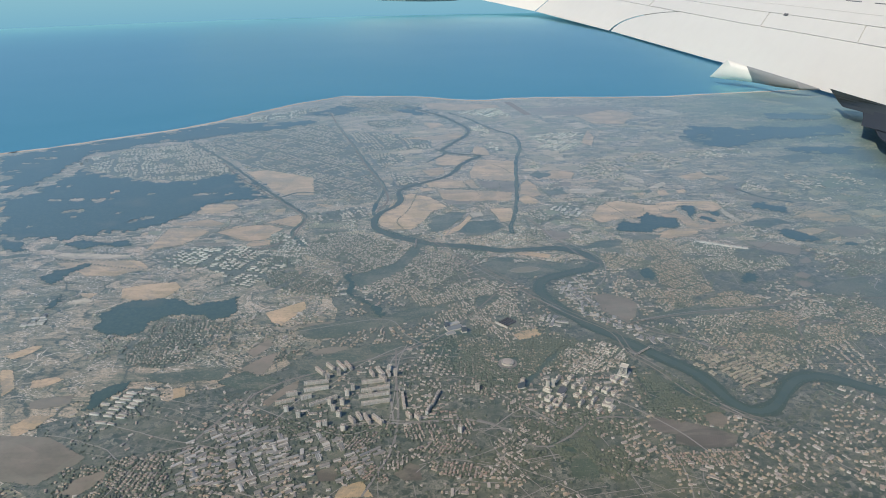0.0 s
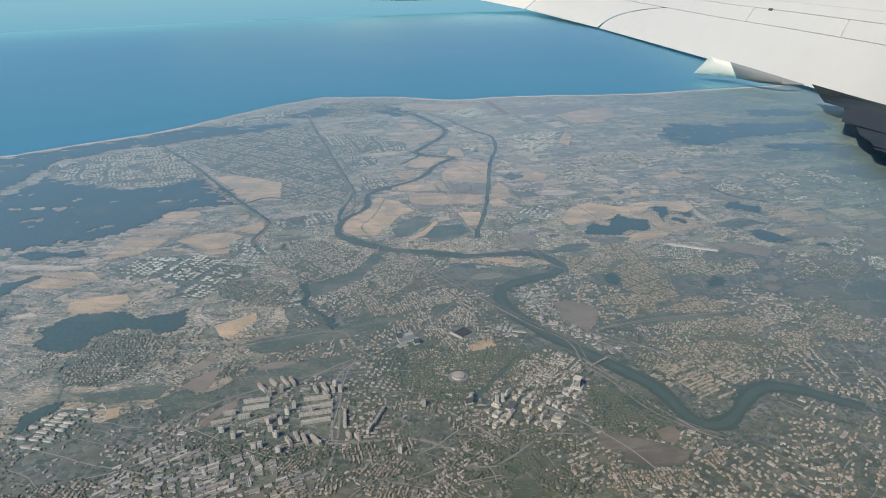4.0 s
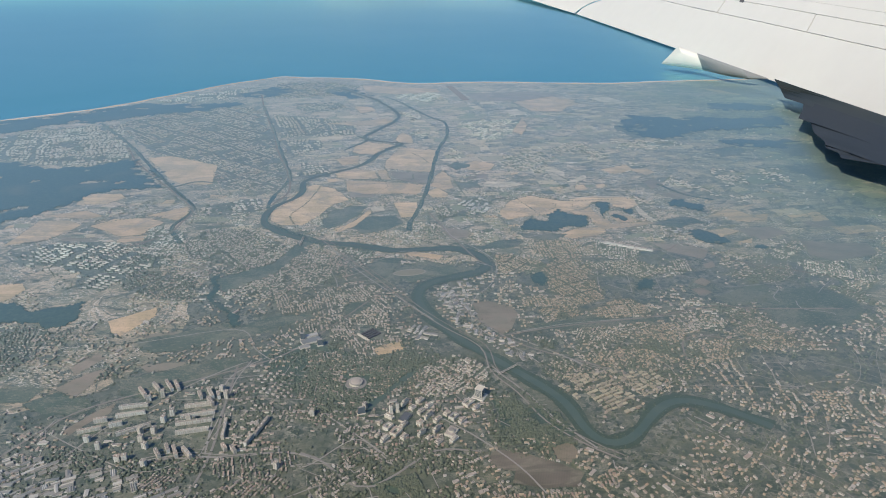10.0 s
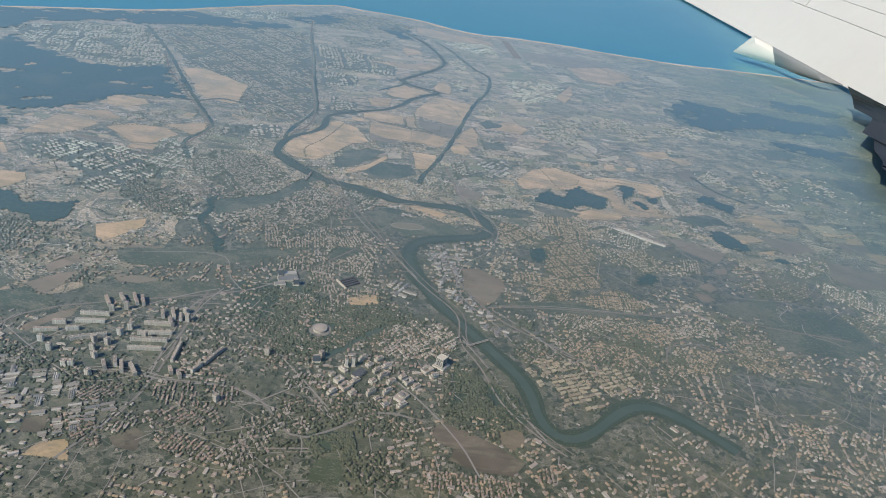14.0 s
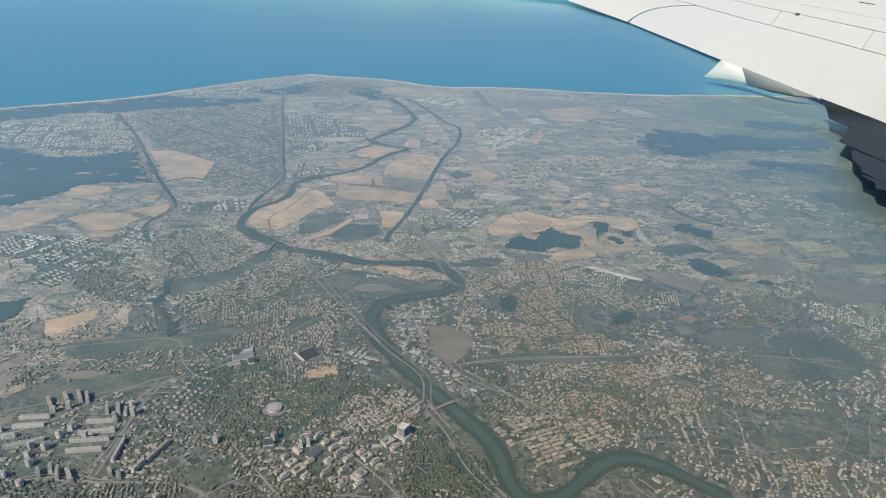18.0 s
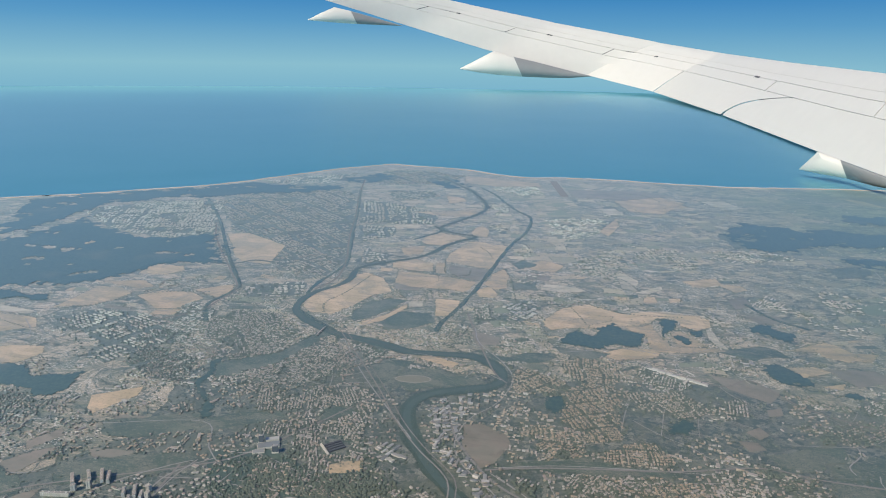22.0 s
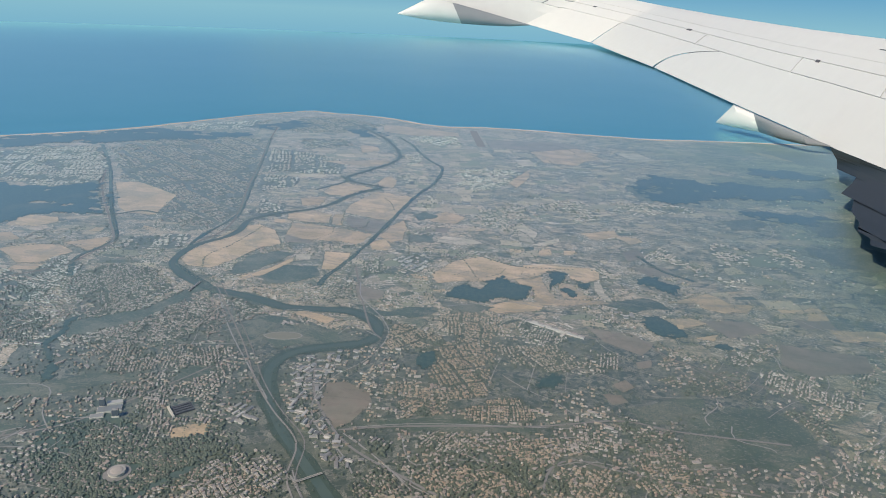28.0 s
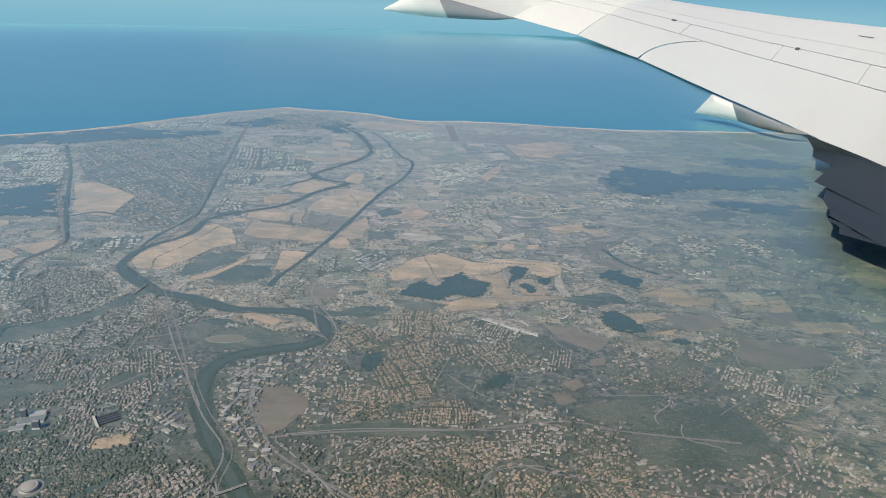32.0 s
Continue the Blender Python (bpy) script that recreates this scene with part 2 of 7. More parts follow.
def mat_urban():
    n = Nodes("streets gardens and yards")
    v = n.cells(0.45)
    c = n.ramp(n.put("ShaderNodeSeparateColor", Color=v.outputs["Color"]).outputs[0], [(0.0, (0.075, 0.08, 0.05)), (0.2, (0.17, 0.145, 0.11)), (0.38, (0.065, 0.07, 0.042)), (0.52, (0.25, 0.215, 0.165)), (0.7, (0.15, 0.135, 0.105)), (0.86, (0.33, 0.285, 0.225))], True)
    c = n.mix(n.ramp(n.noise(1.2, 5, 0.75), [(0.45, 0.0), (0.60, 0.85)]), c, (0.055, 0.062, 0.037))
    st = n.cells(0.16, n.stretch(0.7, 1.3, 0.4), "DISTANCE_TO_EDGE", 0.7).outputs["Distance"]
    c = n.mix(n.ramp(st, [(0.03, 0.45), (0.05, 0.0)]), c, (0.25, 0.22, 0.185))
    c = n.mix(n.ramp(n.noise(0.035, 5, 0.6, None, 0.8), [(0.50, 0.0), (0.58, 0.55)]), c, n.mix(n.noise(0.8, 4), (0.10, 0.105, 0.06), (0.23, 0.195, 0.125)))
    c = n.mix(n.ramp(n.noise(0.05, 3), [(0.48, 0.0), (0.62, 0.5)]), c, (0.075, 0.08, 0.048))
    c = n.mix(1.0, c, (0.68, 0.715, 0.63), "MULTIPLY")
    return n.solid(c, 0.92, spec=0.15, haze_sheen=HAZE_SHEEN)


def mat_leaves(name, dark, light):
    n = Nodes(name)
    r = n.geo.outputs["Random Per Island"]
    c = n.mix(r, dark, light)
    c = n.mix(n.math("MULTIPLY", n.noise(1.5, 3), 0.5), c, (0.02, 0.028, 0.014))
    return n.solid(c, 0.9, spec=0.15, bump=n.noise(2.5, 3), depth=0.2, haze_sheen=HAZE_SHEEN)


def mat_canopy():
    n = Nodes("distant wood canopy")
    c = n.ramp(n.noise(0.35, 5, 0.7), [(0.35, (0.028, 0.043, 0.030)), (0.55, (0.046, 0.064, 0.040)), (0.72, (0.075, 0.090, 0.054))])
    c = n.mix(n.ramp(n.noise(0.02, 4), [(0.55, 0.0), (0.68, 0.7)]), c, (0.085, 0.085, 0.05))
    # bluer grazing gloss is painted in as haze over the far woods
    return n.solid(c, 0.95, spec=0.1, bump=n.noise(0.8, 4), depth=0.5, haze_sheen=HAZE_SHEEN * 0.95, gloss=(0.57, 0.87, 0.92), far_haze_tint=(0.55, 0.86, 0.97))


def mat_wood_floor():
    n = Nodes("wood floor with tree shade in colour")
    # shade under the trees is put into this dark ground colour
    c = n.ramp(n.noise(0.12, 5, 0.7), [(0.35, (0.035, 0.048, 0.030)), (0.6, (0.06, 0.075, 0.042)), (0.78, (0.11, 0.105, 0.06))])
    return n.solid(c, 0.95, spec=0.1, haze_sheen=HAZE_SHEEN)


def mat_walls(name, tones):
    n = Nodes(name)
    r = n.math("FRACT", n.math("ADD", n.geo.outputs["Random Per Island"], n.put("ShaderNodeObjectInfo").outputs["Random"]))
    c = n.ramp(r, [(i / len(tones), t) for i, t in enumerate(tones)], True)
    sep = n.put("ShaderNodeSeparateXYZ", Vector=n.geo.outputs["Position"])
    band = n.math("FRACT", n.math("MULTIPLY", sep.outputs[2], 4.0))
    c = n.mix(n.ramp(band, [(0.45, 0.0), (0.5, 0.45), (0.8, 0.45), (0.85, 0.0)]), c, (0.10, 0.10, 0.11))
    c = n.mix(n.math("MULTIPLY", n.noise(1.5, 4), 0.4), c, n.mix(1.0, c, (0.6, 0.58, 0.55), "MULTIPLY"))
    return n.solid(c, 0.85, spec=0.25, haze_sheen=HAZE_SHEEN)


def mat_roofs(name, tones, spec=0.2, rough=0.85):
    n = Nodes(name)
    r = n.math("FRACT", n.math("ADD", n.geo.outputs["Random Per Island"], n.put("ShaderNodeObjectInfo").outputs["Random"]))
    c = n.ramp(r, [(i / len(tones), t) for i, t in enumerate(tones)], True)
    c = n.mix(n.math("MULTIPLY", n.noise(2.2, 4, 0.7), 0.5), c, n.mix(1.0, c, (0.5, 0.49, 0.48), "MULTIPLY"))
    return n.solid(c, rough, spec=spec, haze_sheen=HAZE_SHEEN)


def mat_plain(name, color, rough=0.8, spec=0.2, scale=0.5, wear=0.3, metal=0.0, haze_sheen=0.0):
    n = Nodes(name)
    c = n.mix(n.math("MULTIPLY", n.noise(scale, 5, 0.65), wear * 1.6), color, tuple(v * 0.45 for v in color))
    return n.solid(c, rough, metal, spec, bump=n.noise(scale * 3, 3), depth=0.05, haze_sheen=haze_sheen)


def mat_sea():
    n = Nodes("open sea water")
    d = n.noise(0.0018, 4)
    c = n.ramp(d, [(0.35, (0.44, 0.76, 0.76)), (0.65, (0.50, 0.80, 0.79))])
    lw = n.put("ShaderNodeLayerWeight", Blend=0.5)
    # lighter gloss tint towards the horizon, painted in for haze over the sea
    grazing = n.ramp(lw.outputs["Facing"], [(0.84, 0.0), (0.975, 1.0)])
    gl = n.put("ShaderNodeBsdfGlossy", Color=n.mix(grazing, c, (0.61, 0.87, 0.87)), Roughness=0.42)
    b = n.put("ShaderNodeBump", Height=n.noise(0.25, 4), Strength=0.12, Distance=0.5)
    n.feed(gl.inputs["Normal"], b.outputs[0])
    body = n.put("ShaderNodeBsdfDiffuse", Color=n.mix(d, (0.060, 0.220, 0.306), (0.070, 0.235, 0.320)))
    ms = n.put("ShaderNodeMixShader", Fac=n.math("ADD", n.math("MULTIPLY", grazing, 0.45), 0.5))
    n.tree.links.new(body.outputs[0], ms.inputs[1]), n.tree.links.new(gl.outputs[0], ms.inputs[2])
    n.tree.links.new(ms.outputs[0], n.out.inputs[0])
    return n.mat


def mat_river():
    n = Nodes("river water")
    c = n.ramp(n.noise(0.08, 3), [(0.35, (0.056, 0.078, 0.056)), (0.7, (0.070, 0.090, 0.064))])
    return n.solid(c, 0.45, spec=0.25, bump=n.noise(0.8, 3), depth=0.02, haze_sheen=HAZE_SHEEN * 0.62)


M_LAND, M_URBAN, M_SEA, M_RIVER, M_FLOOR = mat_land(), mat_urban(), mat_sea(), mat_river(), mat_wood_floor()
M_FIELD = mat_field("dry stubble field", (0.430, 0.291, 0.164), (0.560, 0.390, 0.221))
M_PALE = mat_field("bleached straw field", (0.47, 0.385, 0.275), (0.58, 0.485, 0.36))
M_ORANGE = mat_field("orange ploughed field", (0.54, 0.36, 0.19), (0.60, 0.42, 0.25))
M_FALLOW = mat_field("brown fallow field", (0.195, 0.148, 0.098), (0.27, 0.205, 0.14))
M_EARTH = mat_field("bare brown earth", (0.115, 0.088, 0.062), (0.165, 0.125, 0.088))
M_MEADOW = mat_field("green meadow", (0.060, 0.080, 0.042), (0.115, 0.120, 0.066), 1.0)
M_PARCEL = mat_parcels("patchwork of crops", [(0.42, 0.335, 0.225), (0.25, 0.225, 0.14), (0.36, 0.285, 0.19), (0.46, 0.365, 0.25), (0.28, 0.24, 0.155), (0.20, 0.195, 0.115), (0.38, 0.30, 0.20), (0.30, 0.24, 0.16)])
M_PINE = mat_leaves("pine canopy", (0.034, 0.052, 0.034), (0.058, 0.078, 0.048))
M_CANOPY = mat_canopy()
M_TREE = mat_leaves("broadleaf canopy", (0.082, 0.085, 0.046), (0.135, 0.130, 0.074))
M_BANK = mat_plain("river bank scrub", (0.062, 0.078, 0.040), 0.95, 0.1, 0.4, 0.6, haze_sheen=HAZE_SHEEN)
M_ROAD = mat_plain("worn asphalt", (0.23, 0.21, 0.18), 0.9, 0.2, 0.5, 0.4, haze_sheen=HAZE_SHEEN * 0.6)
M_LANE = mat_plain("pale dusty lane", (0.27, 0.24, 0.20), 0.95, 0.1, 0.6, 0.3, haze_sheen=HAZE_SHEEN)
M_RAIL = mat_plain("rail ballast", (0.28, 0.25, 0.21), 0.9, 0.1, 0.9, 0.5, haze_sheen=HAZE_SHEEN * 0.6)
M_SAND = mat_plain("pale beach sand", (0.50, 0.43, 0.34), 0.9, 0.1, 0.05, 0.25)
M_WALL_PALE = mat_walls("pale rendered walls", [(0.493, 0.422, 0.339), (0.422, 0.352, 0.273), (0.546, 0.488, 0.405), (0.378, 0.299, 0.220), (0.466, 0.378, 0.282)])
M_WALL_FAR = mat_walls("whitewashed walls", [(0.576, 0.504, 0.400), (0.464, 0.400, 0.312), (0.624, 0.560, 0.464), (0.400, 0.336, 0.256)])
M_ROOF_FAR = mat_roofs("bleached flat roofs", [(0.476, 0.408, 0.323), (0.374, 0.302, 0.230), (0.527, 0.459, 0.365), (0.391, 0.297, 0.221)])
M_WALL_WARM = mat_walls("ochre rendered walls", [(0.361, 0.273, 0.185), (0.386, 0.307, 0.218), (0.311, 0.227, 0.155), (0.420, 0.353, 0.273), (0.336, 0.269, 0.197)])
M_WALL_WHITE = mat_walls("white stone walls", [(0.53, 0.455, 0.34), (0.47, 0.395, 0.29), (0.58, 0.515, 0.41)])
M_ROOF_RED = mat_roofs("clay tile roofs", [(0.294, 0.231, 0.172), (0.244, 0.185, 0.139), (0.344, 0.281, 0.214), (0.210, 0.172, 0.139), (0.290, 0.206, 0.147)])
M_ROOF_CLAY = mat_roofs("orange clay tile roofs", [(0.34, 0.25, 0.18), (0.27, 0.205, 0.155), (0.38, 0.29, 0.21), (0.24, 0.21, 0.175), (0.30, 0.20, 0.14)])
M_ROOF_OCHRE = mat_roofs("sunburnt ochre tile roofs", [(0.37, 0.27, 0.165), (0.30, 0.22, 0.14), (0.42, 0.315, 0.20), (0.33, 0.23, 0.14), (0.27, 0.21, 0.14)])
M_ROOF_FLAT = mat_roofs("flat gravel roofs", [(0.351, 0.288, 0.230), (0.261, 0.216, 0.176), (0.414, 0.351, 0.284), (0.333, 0.248, 0.184)])
M_ROOF_SLAB = mat_roofs("grey felted flat roofs", [(0.33, 0.265, 0.20), (0.26, 0.21, 0.165), (0.37, 0.305, 0.235), (0.34, 0.245, 0.18)])
M_ROOF_YARD = mat_roofs("yellowed sheet roofs", [(0.34, 0.285, 0.175), (0.29, 0.24, 0.15), (0.38, 0.32, 0.20), (0.26, 0.21, 0.135)])
M_ROOF_SHED = mat_roofs("sheet metal roofs", [(0.25, 0.225, 0.185), (0.21, 0.18, 0.145), (0.40, 0.36, 0.30), (0.20, 0.165, 0.125), (0.17, 0.16, 0.14)], 0.4, 0.55)

# ---- the plan, in metres ----
COAST = [(-630, 838), (-576, 876), (-522, 928), (-460, 980), (-414, 1044), (-384, 1100), (-350, 1162), (-322, 1210), (-280, 1260), (-250, 1296), (-204, 1288), (-138, 1284), (-82, 1270), (-24, 1238), (26, 1230), (82, 1248), (170, 1252), (264, 1248), (358, 1248), (452, 1272), (596, 1300), (694, 1324)]
RIVER_A = [(-116, 1172), (-80, 1122), (-44, 1068), (-6, 976), (-8, 922), (-24, 876), (-38, 834), (-14, 814), (14, 808), (0, 786), (-12, 762), (-20, 726), (-38, 699), (-62, 676), (-76, 657), (-70, 630), (-73, 606), (-86, 584), (-89, 562), (-84, 542), (-68, 525), (-47, 512), (-30, 504)]
RIVER_B = [(-30, 504), (-8, 501), (16, 493), (33, 490), (62, 495), (78, 493), (92, 482), (97, 468), (92, 457), (77, 449), (59, 440), (49, 428), (48, 415), (55, 395), (68, 374), (83, 356), (102, 336), (115, 322), (127, 307), (129, 298), (131, 289), (135, 279), (143, 274), (153, 280), (162, 293), (175, 308), (187, 311), (196, 307), (206, 302), (220, 290)]
ROAD_SEA = [(-238, 1112), (-198, 982), (-158, 866), (-126, 764), (-97, 684), (-83, 626), (-89, 589)]
RAIL = [(-35, 515), (1, 467), (25, 434), (46, 402), (65, 379), (86, 357), (91, 333), (103, 315), (115, 292), (131, 276), (144, 267)]
ROAD_WOOD = [(-304, 778), (-262, 712), (-188, 618), (-155, 574), (-153, 544), (-155, 516), (-177, 490)]
ROAD_E = [(70, 428), (79, 400), (93, 378), (111, 359), (141, 343), (162, 333)]
ROAD_F = [(99, 463), (89, 475), (72, 515), (62, 542), (50, 574)]
ROAD_G = [(-136, 239), (-123, 271), (-110, 294), (-86, 310), (-44, 332), (-21, 348), (-1, 378), (28, 430)]
ROAD_H = [(-44, 335), (-40, 300), (-36, 270), (-37, 244), (-46, 215)]
ROAD_I = [(-74, 256), (-59, 263), (-37, 265), (5, 268), (31, 249), (44, 254), (63, 271), (83, 271)]
ROAD_J = [(102, 370), (122, 377), (154, 385), (195, 394), (236, 408), (263, 405), (316, 406)]
ROAD_K = [(198, 345), (202, 364), (213, 372), (228, 369), (257, 366), (291, 365)]
ROAD_L = [(158, 510), (183, 521), (227, 495), (249, 508), (275, 478), (331, 454)]
RUNWAY = [(66, 1206), (94, 1078)]
WOODS, FIELDS, DISTRICTS, TREE_LINES, LANES = [], [], {}, [], []

WOODS.append([(-415, 524), (-496, 641), (-471, 661), (-477, 760), (-388, 708), (-316, 692), (-309, 706), (-278, 739), (-269, 734), (-245, 700), (-198, 644), (-204, 632), (-231, 627), (-254, 611), (-267, 600), (-262, 587), (-273, 560), (-281, 555), (-298, 545), (-316, 530), (-338, 524), (-359, 515), (-381, 510)])
WOODS.append([(-617, 817), (-572, 870), (-519, 921), (-458, 974), (-394, 1041), (-324, 1023), (-250, 1057), (-243, 1024), (-309, 971), (-345, 948), (-409, 899), (-465, 880), (-477, 841), (-502, 817), (-493, 787), (-485, 683), (-502, 651)])
WOODS.append([(-238, 355), (-248, 380), (-241, 385), (-243, 393), (-233, 401), (-213, 402), (-203, 402), (-190, 397), (-184, 392), (-164, 405), (-157, 393), (-156, 385), (-158, 375), (-170, 371), (-184, 378), (-198, 377), (-206, 365), (-210, 354), (-220, 351), (-234, 354)])
WOODS.append([(-202, 274), (-199, 292), (-196, 298), (-184, 300), (-188, 291), (-193, 281), (-196, 270)])
WOODS.append([(-410, 517), (-381, 508), (-368, 491), (-380, 487), (-392, 491)])
WOODS.append([(-348, 506), (-334, 517), (-311, 510), (-292, 516), (-287, 502), (-323, 497)])
WOODS.append([(-329, 438), (-319, 450), (-306, 467), (-298, 463), (-304, 440), (-308, 425)])
WOODS.append([(-290, 401), (-292, 415), (-283, 397), (-285, 387), (-291, 386)])
WOODS.append([(264, 612), (289, 612), (304, 599), (281, 583), (266, 592)])
WOODS.append([(292, 930), (323, 967), (365, 974), (381, 949), (406, 971), (438, 966), (478, 963), (541, 976), (510, 906), (414, 891), (379, 869), (349, 837), (320, 840), (297, 858), (292, 894)])
WOODS.append([(404, 848), (442, 841), (487, 839), (471, 795), (429, 797), (395, 814)])
WOODS.append([(459, 1081), (516, 1070), (576, 1054), (550, 1020), (464, 1013)])
WOODS.append([(259, 539), (279, 535), (287, 512), (278, 505), (262, 517)])
WOODS.append([(280, 604), (308, 600), (297, 581), (277, 581)])
WOODS.append([(124, 443), (130, 461), (136, 444), (134, 431), (127, 435)])
WOODS.append([(193, 439), (206, 450), (207, 435), (196, 427)])
WOODS.append([(298, 503), (309, 510), (317, 504), (304, 497)])
WOODS.append([(-296, 1090), (-250, 1160), (-240, 1188), (-188, 1152), (-218, 1082)])
WOODS.append([(-124, 1134), (-96, 1168), (-60, 1140), (-58, 1090), (-92, 1086)])
FIELDS.append(("tan", [(-472, 607), (-451, 625), (-445, 619), (-453, 596), (-460, 589)]))
FIELDS.append(("tan", [(-387, 649), (-393, 678), (-373, 682), (-367, 655)]))
FIELDS.append(("tan", [(-267, 600), (-261, 613), (-236, 614), (-226, 603), (-235, 588), (-261, 583)]))
FIELDS.append(("tan", [(-261, 733), (-243, 745), (-177, 710), (-162, 645), (-190, 644), (-203, 654)]))
FIELDS.append(("tan", [(-269, 493), (-271, 544), (-249, 547), (-232, 537), (-240, 507)]))
FIELDS.append(("tan", [(-276, 555), (-245, 570), (-224, 557), (-237, 549)]))
FIELDS.append(("tan", [(-224, 534), (-212, 551), (-186, 554), (-168, 543), (-175, 516), (-189, 512)]))
FIELDS.append(("tan", [(-188, 559), (-162, 582), (-150, 566), (-159, 548)]))
FIELDS.append(("pale", [(-340, 480), (-337, 487), (-292, 484), (-275, 482), (-274, 475), (-296, 473), (-332, 475)]))
FIELDS.append(("tan", [(-329, 466), (-294, 470), (-262, 470), (-250, 456), (-269, 440), (-292, 442)]))
FIELDS.append(("tan", [(-252, 418), (-240, 425), (-217, 430), (-210, 422), (-213, 404), (-229, 400), (-244, 403)]))
FIELDS.append(("pale", [(-280, 397), (-271, 404), (-263, 400), (-264, 395), (-277, 393)]))
FIELDS.append(("tan", [(-279, 411), (-265, 411), (-267, 403), (-274, 406)]))
FIELDS.append(("orange", [(-136, 381), (-113, 399), (-109, 389), (-120, 364), (-128, 368)]))
FIELDS.append(("brown", [(-131, 311), (-121, 327), (-113, 333), (-112, 324), (-116, 307)]))
FIELDS.append(("brown", [(-98, 335), (-74, 339), (-68, 333), (-89, 329)]))
FIELDS.append(("brown", [(-132, 332), (-124, 347), (-118, 342), (-126, 326)]))
FIELDS.append(("brown", [(-112, 365), (-90, 370), (-78, 366), (-100, 361)]))
FIELDS.append(("orange", [(-277, 325), (-266, 338), (-259, 338), (-261, 330), (-269, 322)]))
FIELDS.append(("tan", [(-243, 300), (-231, 304), (-225, 302), (-232, 294), (-240, 293)]))
FIELDS.append(("brown", [(-231, 280), (-227, 284), (-212, 287), (-210, 279), (-221, 274), (-228, 275)]))
FIELDS.append(("tan", [(-228, 260), (-222, 269), (-212, 269), (-215, 258), (-222, 251)]))
FIELDS.append(("tan", [(-269, 311), (-261, 311), (-248, 292), (-250, 284)]))
FIELDS.append(("brown", [(-229, 253), (-205, 252), (-178, 238), (-179, 234), (-190, 219), (-208, 222)]))
FIELDS.append(("brown", [(-175, 223), (-166, 229), (-161, 228), (-163, 220), (-169, 212), (-177, 214)]))
FIELDS.append(("tan", [(-160, 293), (-154, 295), (-151, 286), (-156, 284)]))
FIELDS.append(("brown", [(-108, 281), (-100, 296), (-94, 303), (-93, 295), (-99, 288), (-104, 278)]))
FIELDS.append(("tan", [(-56, 221), (-47, 225), (-41, 215), (-58, 214)]))
FIELDS.append(("green", [(-128, 303), (-114, 307), (-102, 299), (-109, 290), (-121, 291)]))
FIELDS.append(("green", [(-187, 306), (-161, 312), (-133, 315), (-135, 304), (-158, 298)]))
FIELDS.append(("green", [(-99, 313), (-71, 335), (-45, 345), (-38, 340), (-62, 319), (-91, 306)]))
FIELDS.append(("tan", [(-81, 550), (-84, 565), (-81, 594), (-73, 635), (-61, 647), (-41, 636), (-22, 603), (-35, 592), (-43, 563), (-52, 541), (-70, 540)]))
FIELDS.append(("green", [(-36, 537), (-35, 569), (-19, 588), (-6, 586), (-18, 547), (-28, 528)]))
FIELDS.append(("green", [(-12, 532), (-4, 560), (21, 567), (30, 545), (15, 528), (0, 524)]))
FIELDS.append(("orange", [(18, 597), (39, 598), (41, 583), (37, 562), (28, 559)]))
FIELDS.append(("pale", [(-2, 584), (10, 590), (12, 576), (1, 572)]))
FIELDS.append(("orange", [(47, 626), (57, 640), (67, 623), (65, 612), (52, 612)]))
FIELDS.append(("brown", [(-31, 636), (5, 658), (9, 643), (-2, 613), (-22, 610)]))
FIELDS.append(("orange", [(34, 483), (41, 488), (65, 483), (61, 474)]))
FIELDS.append(("tan", [(-103, 911), (-63, 918), (-16, 945), (-5, 928), (-25, 901), (-61, 898)]))
FIELDS.append(("tan", [(-75, 1023), (-49, 1020), (-39, 995), (-60, 975)]))
FIELDS.append(("tan", [(-57, 738), (-33, 752), (-30, 722), (-45, 713)]))
FIELDS.append(("tan", [(-87, 1210), (44, 1178), (52, 1149), (-14, 1128), (-72, 1141)]))
FIELDS.append(("brown", [(94, 1135), (201, 1157), (252, 1134), (183, 1077), (107, 1075)]))
FIELDS.append(("pale", [(147, 1000), (167, 1015), (179, 979), (158, 968)]))
FIELDS.append(("tan", [(148, 874), (169, 952), (172, 908), (159, 856)]))
FIELDS.append(("tan", [(228, 1081), (249, 1089), (267, 1055), (237, 1025)]))
FIELDS.append(("tan", [(76, 715), (96, 735), (117, 722), (111, 698), (89, 700)]))
FIELDS.append(("pale", [(104, 662), (130, 661), (141, 653), (122, 643), (101, 645)]))
FIELDS.append(("pale", [(167, 705), (183, 698), (183, 676), (171, 681)]))
FIELDS.append(("tan", [(123, 605), (143, 620), (167, 606), (185, 605), (189, 587), (146, 567), (116, 562), (111, 572)]))
FIELDS.append(("brown", [(60, 537), (84, 532), (85, 519), (70, 513)]))
FIELDS.append(("green", [(68, 503), (95, 505), (121, 516), (130, 507), (109, 495), (82, 495)]))
FIELDS.append(("green", [(31, 443), (30, 457), (43, 468), (57, 469), (81, 463), (90, 457), (80, 451), (57, 446), (45, 438)]))
FIELDS.append(("green", [(9, 458), (19, 477), (36, 477), (31, 459), (26, 442), (19, 437)]))
FIELDS.append(("brown", [(83, 408), (93, 412), (108, 405), (112, 395), (106, 378), (99, 371), (88, 384)]))
FIELDS.append(("tan", [(26, 354), (31, 357), (38, 357), (40, 351), (30, 348)]))
FIELDS.append(("pale", [(183, 614), (207, 622), (234, 619), (238, 609), (220, 599), (199, 608)]))
FIELDS.append(("tan", [(113, 564), (139, 587), (164, 599), (161, 586), (138, 567), (118, 557)]))
